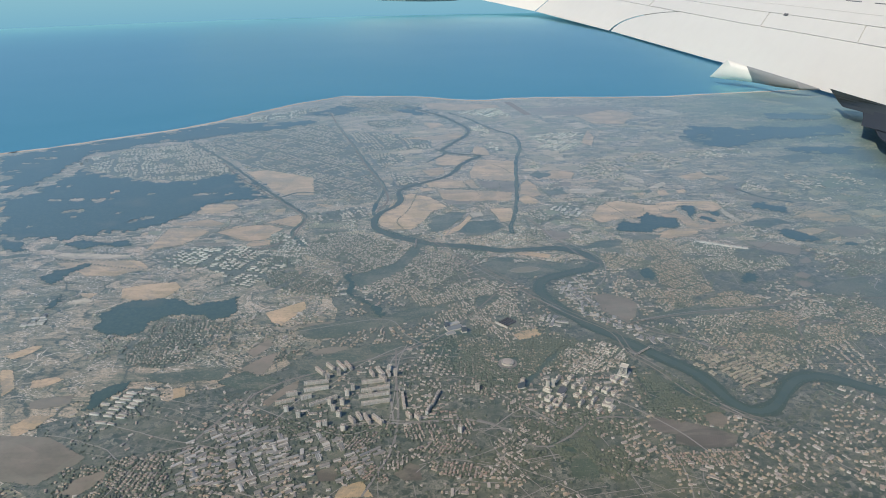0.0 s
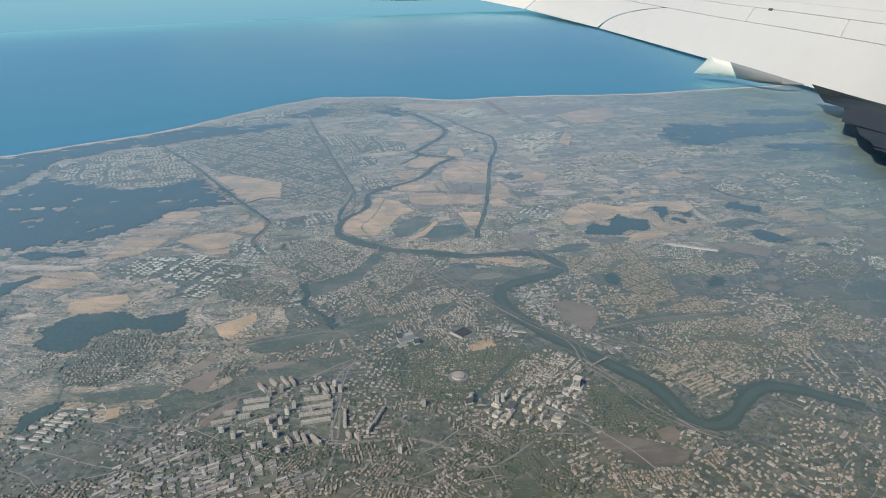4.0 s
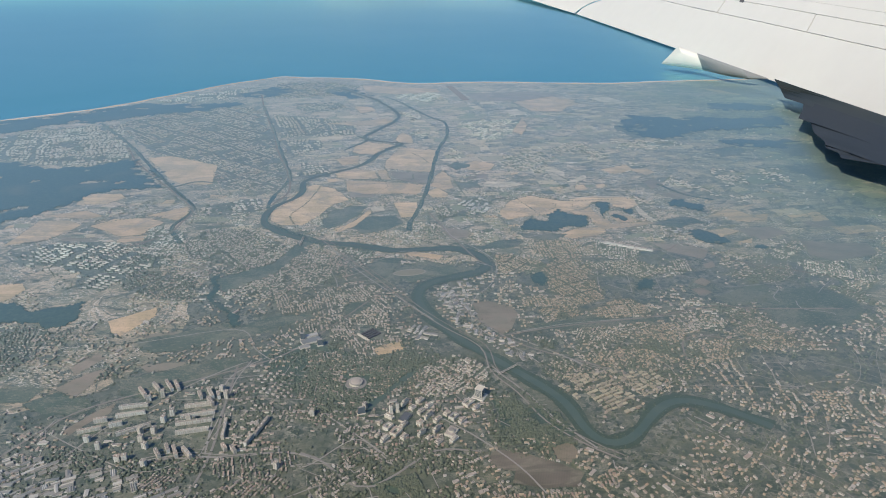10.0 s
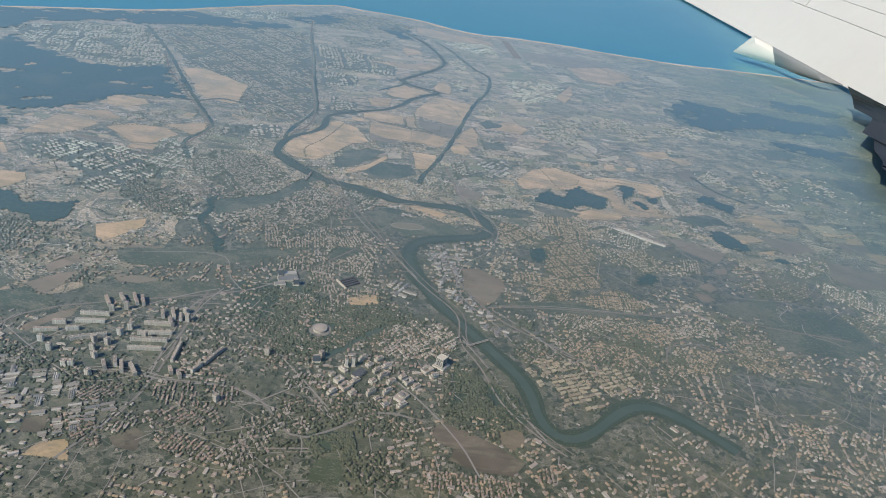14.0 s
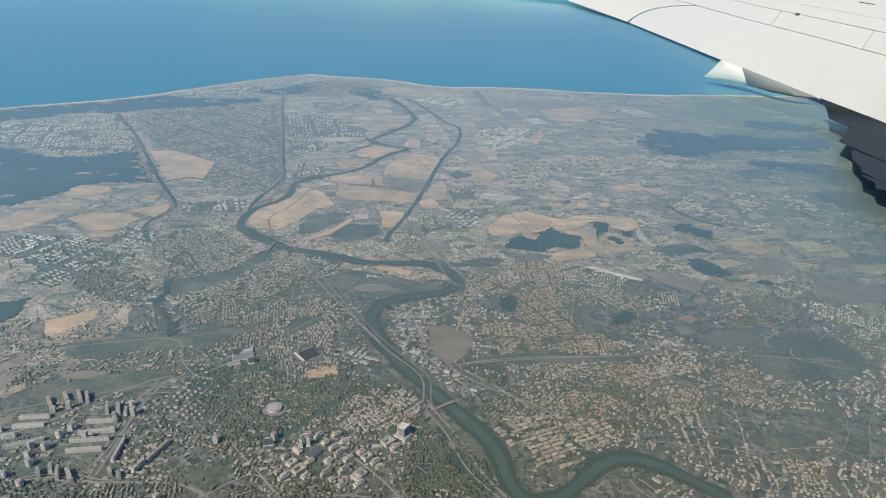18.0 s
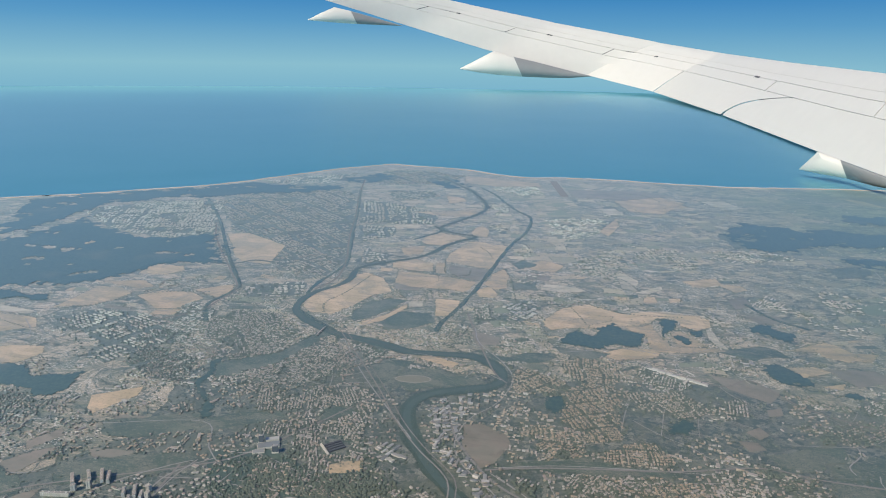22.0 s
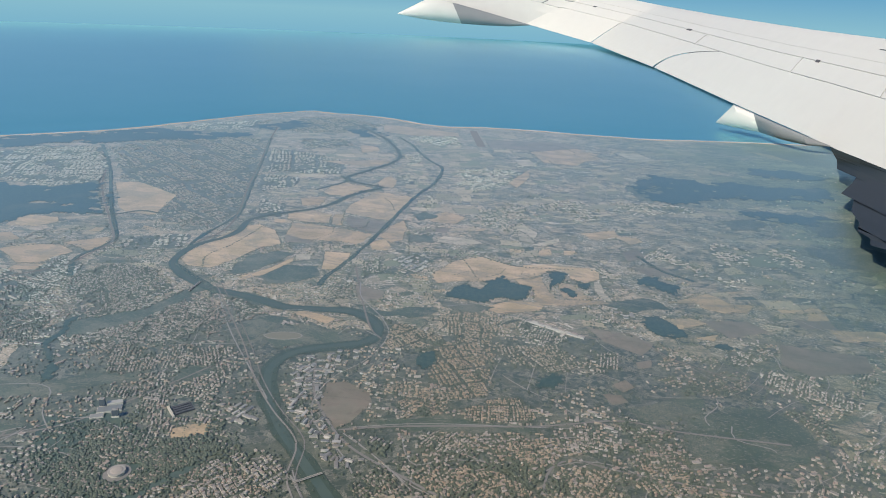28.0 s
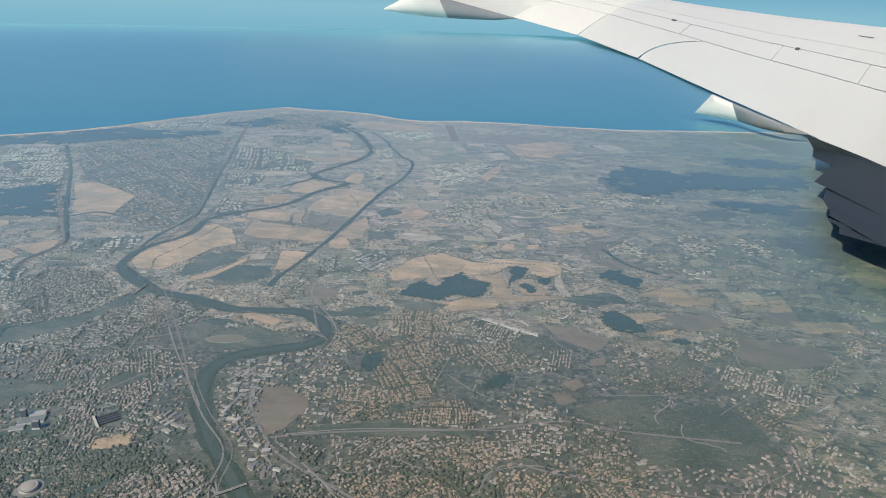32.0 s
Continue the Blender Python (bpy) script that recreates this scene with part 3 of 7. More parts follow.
FIELDS.append(("tan", [(152, 523), (173, 539), (197, 543), (193, 528), (168, 516)]))
FIELDS.append(("green", [(125, 526), (147, 531), (163, 526), (150, 514), (131, 514)]))
FIELDS.append(("pale", [(289, 1105), (324, 1117), (344, 1071), (316, 1050)]))
FIELDS.append(("tan", [(168, 1065), (233, 1116), (265, 1084), (231, 998), (187, 1001)]))
FIELDS.append(("green", [(516, 1212), (655, 1227), (714, 1211), (674, 1120), (553, 1119)]))
FIELDS.append(("tan", [(498, 1206), (530, 1185), (552, 1138), (524, 1149)]))
FIELDS.append(("pale", [(164, 708), (174, 716), (186, 696), (185, 666), (172, 669)]))
FIELDS.append(("pale", [(182, 661), (206, 686), (206, 675), (193, 660)]))
FIELDS.append(("tan", [(226, 707), (258, 724), (262, 705), (237, 689)]))
FIELDS.append(("tan", [(257, 707), (277, 709), (281, 697), (268, 686)]))
FIELDS.append(("brown", [(259, 662), (274, 680), (277, 655), (262, 642)]))
FIELDS.append(("green", [(368, 790), (416, 807), (412, 774), (372, 758)]))
FIELDS.append(("green", [(456, 814), (524, 823), (515, 775), (455, 762)]))
FIELDS.append(("green", [(426, 719), (482, 741), (503, 724), (483, 678), (435, 679)]))
FIELDS.append(("tan", [(283, 566), (314, 588), (321, 584), (330, 569), (303, 568)]))
FIELDS.append(("orange", [(303, 568), (336, 566), (320, 556), (306, 561)]))
FIELDS.append(("tan", [(291, 512), (308, 521), (303, 510)]))
FIELDS.append(("brown", [(234, 442), (243, 449), (247, 442), (240, 436)]))
FIELDS.append(("brown", [(229, 432), (239, 433), (242, 427), (233, 422)]))
FIELDS.append(("brown", [(251, 471), (260, 476), (259, 467), (251, 464)]))
FIELDS.append(("green", [(238, 420), (262, 433), (281, 440), (278, 423), (263, 414), (246, 407)]))
FIELDS.append(("green", [(271, 416), (291, 435), (316, 435), (330, 420), (330, 404), (308, 386), (271, 382), (264, 397)]))
FIELDS.append(("green", [(231, 551), (264, 566), (281, 553), (257, 540)]))
FIELDS.append(("brown", [(343, 516), (392, 512), (389, 492), (350, 478), (337, 488)]))
FIELDS.append(("brown", [(298, 539), (332, 547), (342, 533), (314, 517)]))
FIELDS.append(("brown", [(223, 510), (244, 506), (264, 499), (255, 480), (233, 492)]))
FIELDS.append(("green", [(150, 394), (167, 391), (194, 394), (195, 388), (169, 382), (116, 375), (104, 377), (124, 384)]))
WOODS.append([(126, 531), (126, 549), (136, 556), (147, 557), (149, 570), (157, 574), (163, 584), (168, 580), (173, 569), (180, 565), (186, 563), (188, 550), (182, 543), (174, 539), (165, 540), (153, 534), (140, 535)])
WOODS.append([(195, 592), (199, 602), (209, 606), (215, 601), (211, 588), (205, 579), (201, 562), (199, 569), (199, 580)])
WOODS.append([(209, 571), (214, 576), (219, 568), (222, 563), (215, 555), (209, 558)])
WOODS.append([(218, 582), (229, 589), (230, 577), (223, 571)])
FIELDS.append(("tan", [(1, 706), (-1, 730), (4, 757), (9, 783), (25, 786), (36, 775), (45, 781), (56, 778), (54, 742), (50, 713), (50, 690), (29, 696), (12, 700)]))
FIELDS.append(("brown", [(8, 693), (27, 690), (49, 686), (48, 653), (38, 655), (21, 661), (10, 677)]))
FIELDS.append(("tan", [(-7, 695), (2, 698), (10, 666), (0, 665)]))
FIELDS.append(("tan", [(-52, 699), (-36, 705), (-9, 693), (-3, 668), (-23, 665), (-44, 670)]))
FIELDS.append(("tan", [(-36, 660), (-14, 660), (14, 656), (43, 650), (41, 628), (37, 620), (25, 623), (11, 621), (-10, 621), (-27, 626)]))
FIELDS.append(("tan", [(53, 676), (61, 695), (69, 673), (72, 643), (63, 634), (50, 645)]))
FIELDS.append(("tan", [(-41, 806), (-36, 815), (-21, 807), (-8, 806), (4, 797), (-9, 778), (-17, 761), (-33, 759), (-44, 769)]))
FIELDS.append(("tan", [(2, 828), (7, 863), (20, 842), (25, 808), (9, 808)]))
FIELDS.append(("green", [(67, 715), (77, 729), (88, 722), (85, 706), (71, 702)]))
FIELDS.append(("green", [(74, 658), (96, 661), (99, 642), (79, 636)]))
FIELDS.append(("tan", [(178, 610), (203, 619), (231, 617), (237, 611), (237, 596), (226, 586), (215, 592), (214, 602), (207, 607), (197, 603), (192, 592), (186, 586), (178, 590)]))
FIELDS.append(("tan", [(172, 581), (186, 582), (192, 589), (196, 573), (199, 563), (202, 557), (204, 548), (213, 551), (235, 556), (242, 552), (216, 542), (194, 538), (189, 546), (189, 557), (185, 568), (176, 571)]))
FIELDS.append(("tan", [(206, 576), (213, 582), (218, 576), (224, 564), (231, 560), (219, 552), (209, 553), (206, 562)]))
FIELDS.append(("pale", [(232, 590), (237, 587), (239, 571), (244, 555), (238, 556), (232, 570)]))
FIELDS.append(("brown", [(266, 628), (292, 635), (299, 622), (275, 613)]))
DISTRICTS["villas da"] = [(-85, 479), (-33, 508), (1, 461), (-6, 431), (-45, 413), (-72, 414)]
DISTRICTS["rows da"] = [(-45, 413), (-2, 426), (7, 395), (-34, 388)]
DISTRICTS["rows db"] = [(-22, 380), (22, 391), (38, 361), (19, 338), (-12, 345)]
DISTRICTS["mixed da"] = [(-139, 511), (-94, 529), (-55, 496), (-73, 462), (-119, 469)]
DISTRICTS["mixed db"] = [(6, 430), (37, 379), (56, 350), (45, 344), (19, 387)]
DISTRICTS["curls fan"] = [(-41, 332), (-15, 338), (-8, 294), (-20, 266), (-38, 275), (-40, 309)]
DISTRICTS["villas db"] = [(-163, 454), (-103, 443), (-91, 405), (-137, 415)]
DISTRICTS["mixed a"] = [(-176, 537), (-142, 522), (-132, 461), (-156, 467)]
DISTRICTS["roofs h"] = [(16, 334), (71, 334), (89, 321), (35, 309)]
DISTRICTS["roofs j"] = [(-187, 230), (-140, 243), (-127, 213), (-176, 212)]
DISTRICTS["sheds a"] = [(-142, 247), (-121, 264), (-74, 258), (-37, 244), (-58, 214), (-127, 213)]
DISTRICTS["sheds c"] = [(58, 418), (70, 428), (85, 396), (102, 370), (118, 353), (108, 343), (84, 366)]
DISTRICTS["parcels"] = [(125, 330), (185, 337), (167, 302), (147, 296), (129, 312)]
DISTRICTS["villas b"] = [(-11, 345), (16, 349), (32, 295), (8, 290), (-10, 295)]
DISTRICTS["villas g"] = [(111, 337), (187, 388), (224, 352), (179, 318), (136, 321)]
DISTRICTS["villas park"] = [(16, 342), (44, 356), (57, 349), (41, 323), (30, 300), (14, 295), (-10, 317), (-11, 348)]
DISTRICTS["villas lawns"] = [(20, 335), (35, 351), (60, 352), (72, 338), (58, 324), (42, 314)]
DISTRICTS["shore a far"] = [(-485, 776), (-497, 808), (-469, 825), (-457, 863), (-400, 877), (-356, 897), (-332, 820), (-280, 744), (-313, 708), (-327, 702), (-392, 715), (-420, 730)]
DISTRICTS["coast a far"] = [(-380, 1054), (-349, 1107), (-308, 1137), (-276, 1175), (-258, 1092), (-307, 1060), (-357, 1039)]
DISTRICTS["grid a far"] = [(-365, 912), (-337, 966), (-276, 999), (-216, 1013), (-136, 799), (-94, 669), (-97, 629), (-147, 631), (-174, 670), (-191, 718), (-218, 726), (-265, 751), (-323, 825)]
DISTRICTS["shore b far"] = [(-455, 854), (-400, 891), (-367, 858), (-314, 797), (-274, 727), (-336, 700)]
DISTRICTS["vill a far"] = [(-184, 957), (-124, 951), (-58, 913), (-49, 852), (-139, 827)]
DISTRICTS["vill b far"] = [(-137, 822), (-94, 819), (-80, 778), (-109, 744)]
DISTRICTS["vill c far"] = [(-90, 721), (-55, 706), (-51, 676), (-84, 666)]
DISTRICTS["vill d far"] = [(-149, 575), (-144, 588), (-120, 601), (-103, 603), (-92, 576), (-108, 565), (-134, 558)]
DISTRICTS["mouth a far"] = [(-245, 1142), (-227, 1233), (-177, 1241), (-86, 1204), (-89, 1134), (-153, 1097), (-202, 1078)]
DISTRICTS["rows a far"] = [(80, 921), (146, 943), (164, 930), (152, 867), (91, 842)]
DISTRICTS["port a far"] = [(-18, 1152), (46, 1162), (61, 1075), (32, 1064), (-18, 1101)]
DISTRICTS["port b far"] = [(-3, 976), (16, 1003), (34, 945), (15, 921)]
DISTRICTS["rows b far"] = [(-171, 1041), (-105, 1057), (-86, 1019), (-117, 982), (-146, 983)]
DISTRICTS["vill e far"] = [(125, 765), (152, 752), (157, 707), (128, 695)]
DISTRICTS["vill f far"] = [(134, 775), (169, 779), (187, 739), (159, 727)]
DISTRICTS["vill g far"] = [(194, 816), (243, 815), (251, 748), (215, 751)]
DISTRICTS["vill h far"] = [(195, 805), (222, 824), (234, 812), (205, 786)]
DISTRICTS["vill i far"] = [(261, 824), (295, 833), (348, 830), (338, 810), (274, 797)]
DISTRICTS["vill j far"] = [(152, 788), (175, 795), (175, 747), (150, 746)]
DISTRICTS["vill k far"] = [(342, 713), (369, 705), (368, 662), (343, 650), (334, 681)]
DISTRICTS["vill l far"] = [(292, 670), (317, 649), (329, 625), (309, 630)]
DISTRICTS["vill m far"] = [(387, 717), (416, 717), (411, 673), (381, 659)]
DISTRICTS["slabs west"] = [(-256, 476), (-235, 494), (-204, 501), (-169, 496), (-138, 484), (-132, 461), (-154, 445), (-159, 418), (-180, 433), (-201, 453), (-234, 459)]
DISTRICTS["villas west"] = [(-208, 349), (-203, 361), (-196, 372), (-181, 372), (-158, 368), (-153, 376), (-152, 354), (-159, 334), (-164, 321), (-175, 315), (-195, 315), (-206, 318), (-210, 333)]
DISTRICTS["villas farm"] = [(-122, 319), (-121, 331), (-100, 341), (-101, 333), (-114, 318)]
DISTRICTS["blocks ww"] = [(-193, 265), (-190, 281), (-184, 294), (-173, 297), (-163, 289), (-159, 279), (-162, 267), (-176, 260)]
DISTRICTS["sheds ww"] = [(-293, 363), (-285, 379), (-276, 368), (-285, 357)]
DISTRICTS["mixed nn"] = [(-133, 492), (-135, 508), (-127, 527), (-96, 530), (-80, 516), (-94, 502), (-109, 478)]
DISTRICTS["mixed nnb"] = [(52, 594), (65, 598), (74, 569), (61, 551)]
DISTRICTS["sheds nn"] = [(77, 598), (96, 614), (110, 585), (90, 566)]
DISTRICTS["villas nn"] = [(36, 530), (59, 542), (66, 512), (47, 505)]
DISTRICTS["mixed rr"] = [(-23, 505), (-2, 505), (12, 489), (4, 469), (-10, 484)]
DISTRICTS["curls aa"] = [(-100, 454), (-81, 480), (-62, 482), (-44, 449), (-39, 427), (-73, 422), (-92, 433)]
DISTRICTS["curls bb"] = [(-52, 468), (-45, 489), (-26, 489), (-12, 457), (-10, 434), (-31, 432)]
DISTRICTS["rows aa"] = [(-49, 418), (-31, 426), (-16, 397), (-35, 391)]
DISTRICTS["rows bb"] = [(-14, 425), (7, 435), (17, 433), (30, 412), (19, 406), (1, 403)]
DISTRICTS["rows cc"] = [(-10, 386), (3, 391), (20, 356), (7, 353)]
DISTRICTS["rows dd"] = [(7, 403), (20, 413), (34, 397), (29, 384), (17, 382)]
DISTRICTS["mixed ss"] = [(-22, 373), (-7, 376), (8, 351), (-6, 346)]
DISTRICTS["sheds ss"] = [(40, 379), (54, 379), (63, 366), (53, 361)]
DISTRICTS["sheds tt"] = [(60, 422), (65, 440), (83, 456), (93, 440), (79, 414), (82, 380), (79, 369), (69, 388)]
DISTRICTS["sheds uu"] = [(87, 362), (102, 372), (116, 354), (118, 344), (106, 342)]
DISTRICTS["roofs vv"] = [(92, 491), (114, 483), (133, 476), (136, 453), (118, 453), (104, 453)]
DISTRICTS["roofs ww"] = [(129, 467), (144, 474), (166, 476), (170, 448), (166, 415), (149, 412), (138, 427), (133, 446)]
DISTRICTS["roofs xx"] = [(113, 415), (139, 416), (166, 415), (147, 404), (116, 404)]
DISTRICTS["roofs yy"] = [(124, 400), (147, 405), (151, 390), (131, 387)]
DISTRICTS["roofs qq"] = [(157, 405), (186, 414), (195, 397), (182, 392), (160, 390)]
DISTRICTS["mixed qq"] = [(169, 473), (205, 481), (223, 460), (206, 446), (180, 450)]
DISTRICTS["rows ee"] = [(228, 475), (243, 482), (242, 464), (222, 450)]
DISTRICTS["roofs pp"] = [(179, 377), (202, 386), (212, 379), (197, 355), (174, 346)]
DISTRICTS["mixed pp"] = [(146, 377), (179, 386), (182, 369), (158, 359), (146, 363)]
DISTRICTS["mixed oo"] = [(115, 370), (130, 369), (131, 355), (118, 355)]
DISTRICTS["curls cc"] = [(190, 376), (205, 389), (221, 389), (224, 377), (211, 372), (196, 363)]
DISTRICTS["roofs oo"] = [(182, 376), (190, 374), (196, 363), (195, 345), (186, 343)]
DISTRICTS["roofs nn"] = [(201, 357), (211, 364), (235, 371), (242, 361), (234, 350), (204, 344)]
DISTRICTS["roofs mm"] = [(144, 349), (162, 356), (184, 361), (186, 343), (152, 336)]
DISTRICTS["mixed mm"] = [(141, 374), (158, 383), (170, 374), (169, 363), (149, 361)]
DISTRICTS["mixed ll"] = [(208, 399), (221, 400), (236, 387), (231, 378), (216, 383)]
DISTRICTS["villas ll"] = [(237, 401), (259, 405), (267, 389), (264, 369), (240, 365)]
DISTRICTS["roofs ll"] = [(243, 377), (265, 377), (280, 369), (276, 361), (241, 354)]
DISTRICTS["villas kk"] = [(281, 462), (315, 475), (309, 451), (284, 440)]
DISTRICTS["mixed kk"] = [(319, 470), (333, 477), (355, 461), (371, 458), (356, 441), (341, 452), (321, 454)]
DISTRICTS["villas jj"] = [(322, 437), (338, 443), (343, 425), (338, 412), (326, 414)]
DISTRICTS["mixed jj"] = [(303, 492), (323, 511), (341, 512), (334, 490), (307, 480)]
DISTRICTS["villas ii"] = [(267, 500), (296, 492), (300, 480), (269, 486)]
DISTRICTS["villas hh"] = [(269, 460), (284, 457), (278, 439), (257, 440)]
DISTRICTS["mixed hh"] = [(232, 411), (249, 410), (251, 403), (234, 398)]
DISTRICTS["sheds hh"] = [(243, 542), (250, 546), (257, 531), (248, 530)]
DISTRICTS["villas gg"] = [(355, 461), (394, 500), (391, 487), (368, 458)]
DISTRICTS["whites core"] = [(48, 315), (60, 342), (74, 351), (92, 335), (87, 317), (68, 309), (54, 311)]
DISTRICTS["offices core"] = [(28, 282), (40, 303), (57, 313), (80, 305), (86, 296), (72, 279), (49, 267), (33, 274)]
DISTRICTS["rows na"] = [(-32, 261), (-27, 269), (3, 270), (3, 258), (-8, 253), (-26, 254)]
DISTRICTS["roofs nb"] = [(-27, 247), (-19, 252), (0, 253), (6, 246), (-9, 242), (-22, 239)]
DISTRICTS["roofs nc"] = [(-20, 236), (-10, 239), (1, 239), (10, 227), (-15, 226)]
DISTRICTS["mixed nd"] = [(11, 247), (16, 257), (24, 265), (38, 255), (34, 240), (30, 228), (12, 227)]
DISTRICTS["mixed ne"] = [(19, 284), (25, 292), (34, 288), (31, 277), (23, 273), (18, 275)]
DISTRICTS["roofs nf"] = [(-63, 251), (-47, 257), (-43, 253), (-52, 243), (-59, 246)]
DISTRICTS["roofs ng"] = [(-60, 236), (-48, 239), (-37, 236), (-33, 226), (-56, 225)]
DISTRICTS["mixed nh"] = [(-42, 231), (-36, 252), (-28, 243), (-26, 231)]
DISTRICTS["sheds ni"] = [(-137, 239), (-123, 245), (-107, 250), (-91, 228), (-106, 223), (-122, 219)]
DISTRICTS["sheds nj"] = [(-103, 250), (-82, 255), (-68, 233), (-86, 225)]
DISTRICTS["roofs nk"] = [(89, 244), (101, 247), (122, 248), (124, 243), (112, 235), (87, 236)]
DISTRICTS["roofs nl"] = [(130, 259), (144, 262), (138, 254), (129, 249)]
DISTRICTS["villas nm"] = [(39, 269), (53, 277), (82, 274), (79, 260), (57, 256), (45, 259)]
DISTRICTS["villas nn grove"] = [(87, 312), (107, 317), (125, 281), (126, 263), (89, 275)]
DISTRICTS["villas no"] = [(54, 244), (71, 249), (79, 242), (74, 230), (57, 229)]
DISTRICTS["villas np"] = [(13, 272), (39, 268), (50, 256), (46, 246), (38, 256), (24, 266)]
DISTRICTS["villas nq"] = [(-109, 270), (-71, 262), (-36, 265), (-32, 255), (-65, 254), (-102, 254)]
FIELDS.append(("earth", [(86, 268), (90, 273), (103, 270), (115, 265), (126, 259), (122, 250), (108, 249), (95, 252), (97, 259), (88, 261)]))
FIELDS.append(("brown", [(114, 275), (124, 278), (126, 271), (122, 265), (115, 266)]))
FIELDS.append(("green", [(82, 256), (87, 258), (90, 253), (85, 251)]))
FIELDS.append(("green", [(43, 229), (45, 242), (54, 248), (55, 229)]))
FIELDS.append(("earth", [(-66, 224), (-68, 230), (-61, 235), (-57, 225)]))
FIELDS.append(("green", [(-67, 243), (-59, 246), (-56, 241), (-64, 238)]))
FIELDS.append(("earth", [(-34, 230), (-27, 237), (-23, 235), (-21, 226), (-29, 226)]))
DISTRICTS["strip a far"] = [(64, 750), (68, 785), (76, 781), (90, 765), (80, 737), (69, 740)]
DISTRICTS["strip b far"] = [(74, 678), (95, 685), (99, 665), (77, 658)]
DISTRICTS["strip c far"] = [(150, 741), (173, 740), (173, 670), (155, 667)]
DISTRICTS["strip d far"] = [(14, 864), (25, 884), (50, 833), (36, 825)]
DISTRICTS["strip e far"] = [(237, 645), (249, 647), (247, 630), (235, 627)]
DISTRICTS["strip f far"] = [(213, 539), (226, 544), (227, 536), (214, 531)]
DISTRICTS["strip g far"] = [(228, 524), (241, 526), (244, 519), (228, 515)]
DISTRICTS["strip h far"] = [(235, 619), (251, 618), (250, 602), (234, 600)]
DISTRICTS["strip i far"] = [(260, 789), (281, 814), (343, 828), (346, 809), (287, 781)]
DISTRICTS["strip j far"] = [(274, 666), (289, 683), (309, 668), (303, 652), (279, 653)]
DISTRICTS["strip k far"] = [(213, 751), (234, 760), (234, 740), (215, 732)]
DISTRICTS["strip l far"] = [(240, 714), (262, 726), (262, 703), (242, 694)]
DISTRICTS["strip m far"] = [(182, 793), (207, 808), (207, 777), (185, 765)]
DISTRICTS["strip n far"] = [(105, 850), (138, 866), (141, 837), (110, 820)]
DISTRICTS["strip o far"] = [(327, 619), (349, 630), (352, 616), (329, 602)]
DISTRICTS["strip p far"] = [(149, 998), (174, 1008), (176, 976), (154, 967)]
DISTRICTS["roofs gg"] = [(131, 502), (146, 510), (168, 507), (170, 492), (165, 479), (141, 476), (137, 488)]
DISTRICTS["mixed gg"] = [(180, 510), (188, 507), (209, 495), (212, 485), (193, 481), (181, 487)]
FIELDS.append(("tan", [(-25, 530), (-11, 550), (-2, 579), (2, 573), (-9, 538), (-20, 525)]))
FIELDS.append(("tan", [(299, 573), (318, 572), (343, 575), (336, 560), (311, 559)]))
FIELDS.append(("tan", [(270, 533), (295, 542), (304, 535), (278, 519)]))
FIELDS.append(("green", [(287, 899), (345, 928), (380, 908), (343, 855), (292, 848)]))
TREE_LINES.append(([(-60, 543), (-67, 563), (-60, 592), (-57, 623), (-56, 640)], 0.7))
TREE_LINES.append(([(-41, 666), (-18, 663), (5, 660), (26, 659)], 0.7))
TREE_LINES.append(([(26, 764), (38, 745), (45, 726), (52, 718)], 0.7))
TREE_LINES.append(([(0, 707), (10, 668), (30, 665), (31, 683)], 0.7))
TREE_LINES.append(([(72, 778), (132, 809), (194, 823)], 0.7))
TREE_LINES.append(([(114, 1104), (200, 1128), (232, 1083)], 0.7))
TREE_LINES.append(([(190, 1027), (212, 980), (272, 984)], 0.7))
TREE_LINES.append(([(72, 669), (84, 611)], 0.7))
TREE_LINES.append(([(124, 621), (135, 598), (146, 570)], 0.7))
TREE_LINES.append(([(143, 620), (171, 607), (199, 608), (235, 614)], 0.7))
TREE_LINES.append(([(138, 706), (170, 697), (186, 668)], 0.7))
TREE_LINES.append(([(-150, 982), (-104, 939), (-80, 912)], 0.7))
TREE_LINES.append(([(-144, 840), (-103, 845), (-49, 852)], 0.7))
LANES.append(([(-21, 524), (-16, 543), (-6, 566), (-1, 585), (9, 593)], 0.45))
LANES.append(([(63, 543), (71, 518), (92, 491), (102, 468), (97, 437), (85, 415), (82, 391), (90, 372), (109, 353), (119, 339)], 0.45))
LANES.append(([(105, 368), (122, 356), (134, 346), (145, 336)], 0.45))
LANES.append(([(18, 473), (36, 489), (74, 478), (95, 466)], 0.45))
LANES.append(([(108, 367), (126, 353), (141, 341), (152, 336)], 0.45))
LANES.append(([(132, 372), (137, 359), (143, 353), (154, 359), (171, 362), (184, 363)], 0.45))
LANES.append(([(106, 373), (141, 384), (194, 393), (221, 397)], 0.45))
LANES.append(([(199, 360), (203, 365), (218, 372), (233, 371), (244, 365)], 0.45))
LANES.append(([(126, 517), (148, 527), (174, 537), (205, 535), (244, 564)], 0.45))
LANES.append(([(289, 441), (288, 433), (279, 421), (280, 414)], 0.45))
LANES.append(([(291, 416), (290, 405), (305, 401), (307, 398)], 0.45))
LANES.append(([(-261, 420), (-246, 428), (-227, 432), (-209, 445)], 0.45))
LANES.append(([(-270, 467), (-248, 450), (-239, 435)], 0.45))
LANES.append(([(-287, 380), (-283, 397), (-277, 411)], 0.45))
LANES.append(([(-372, 461), (-333, 473), (-274, 475)], 0.45))
LANES.append(([(-192, 522), (-180, 551), (-155, 574)], 0.45))
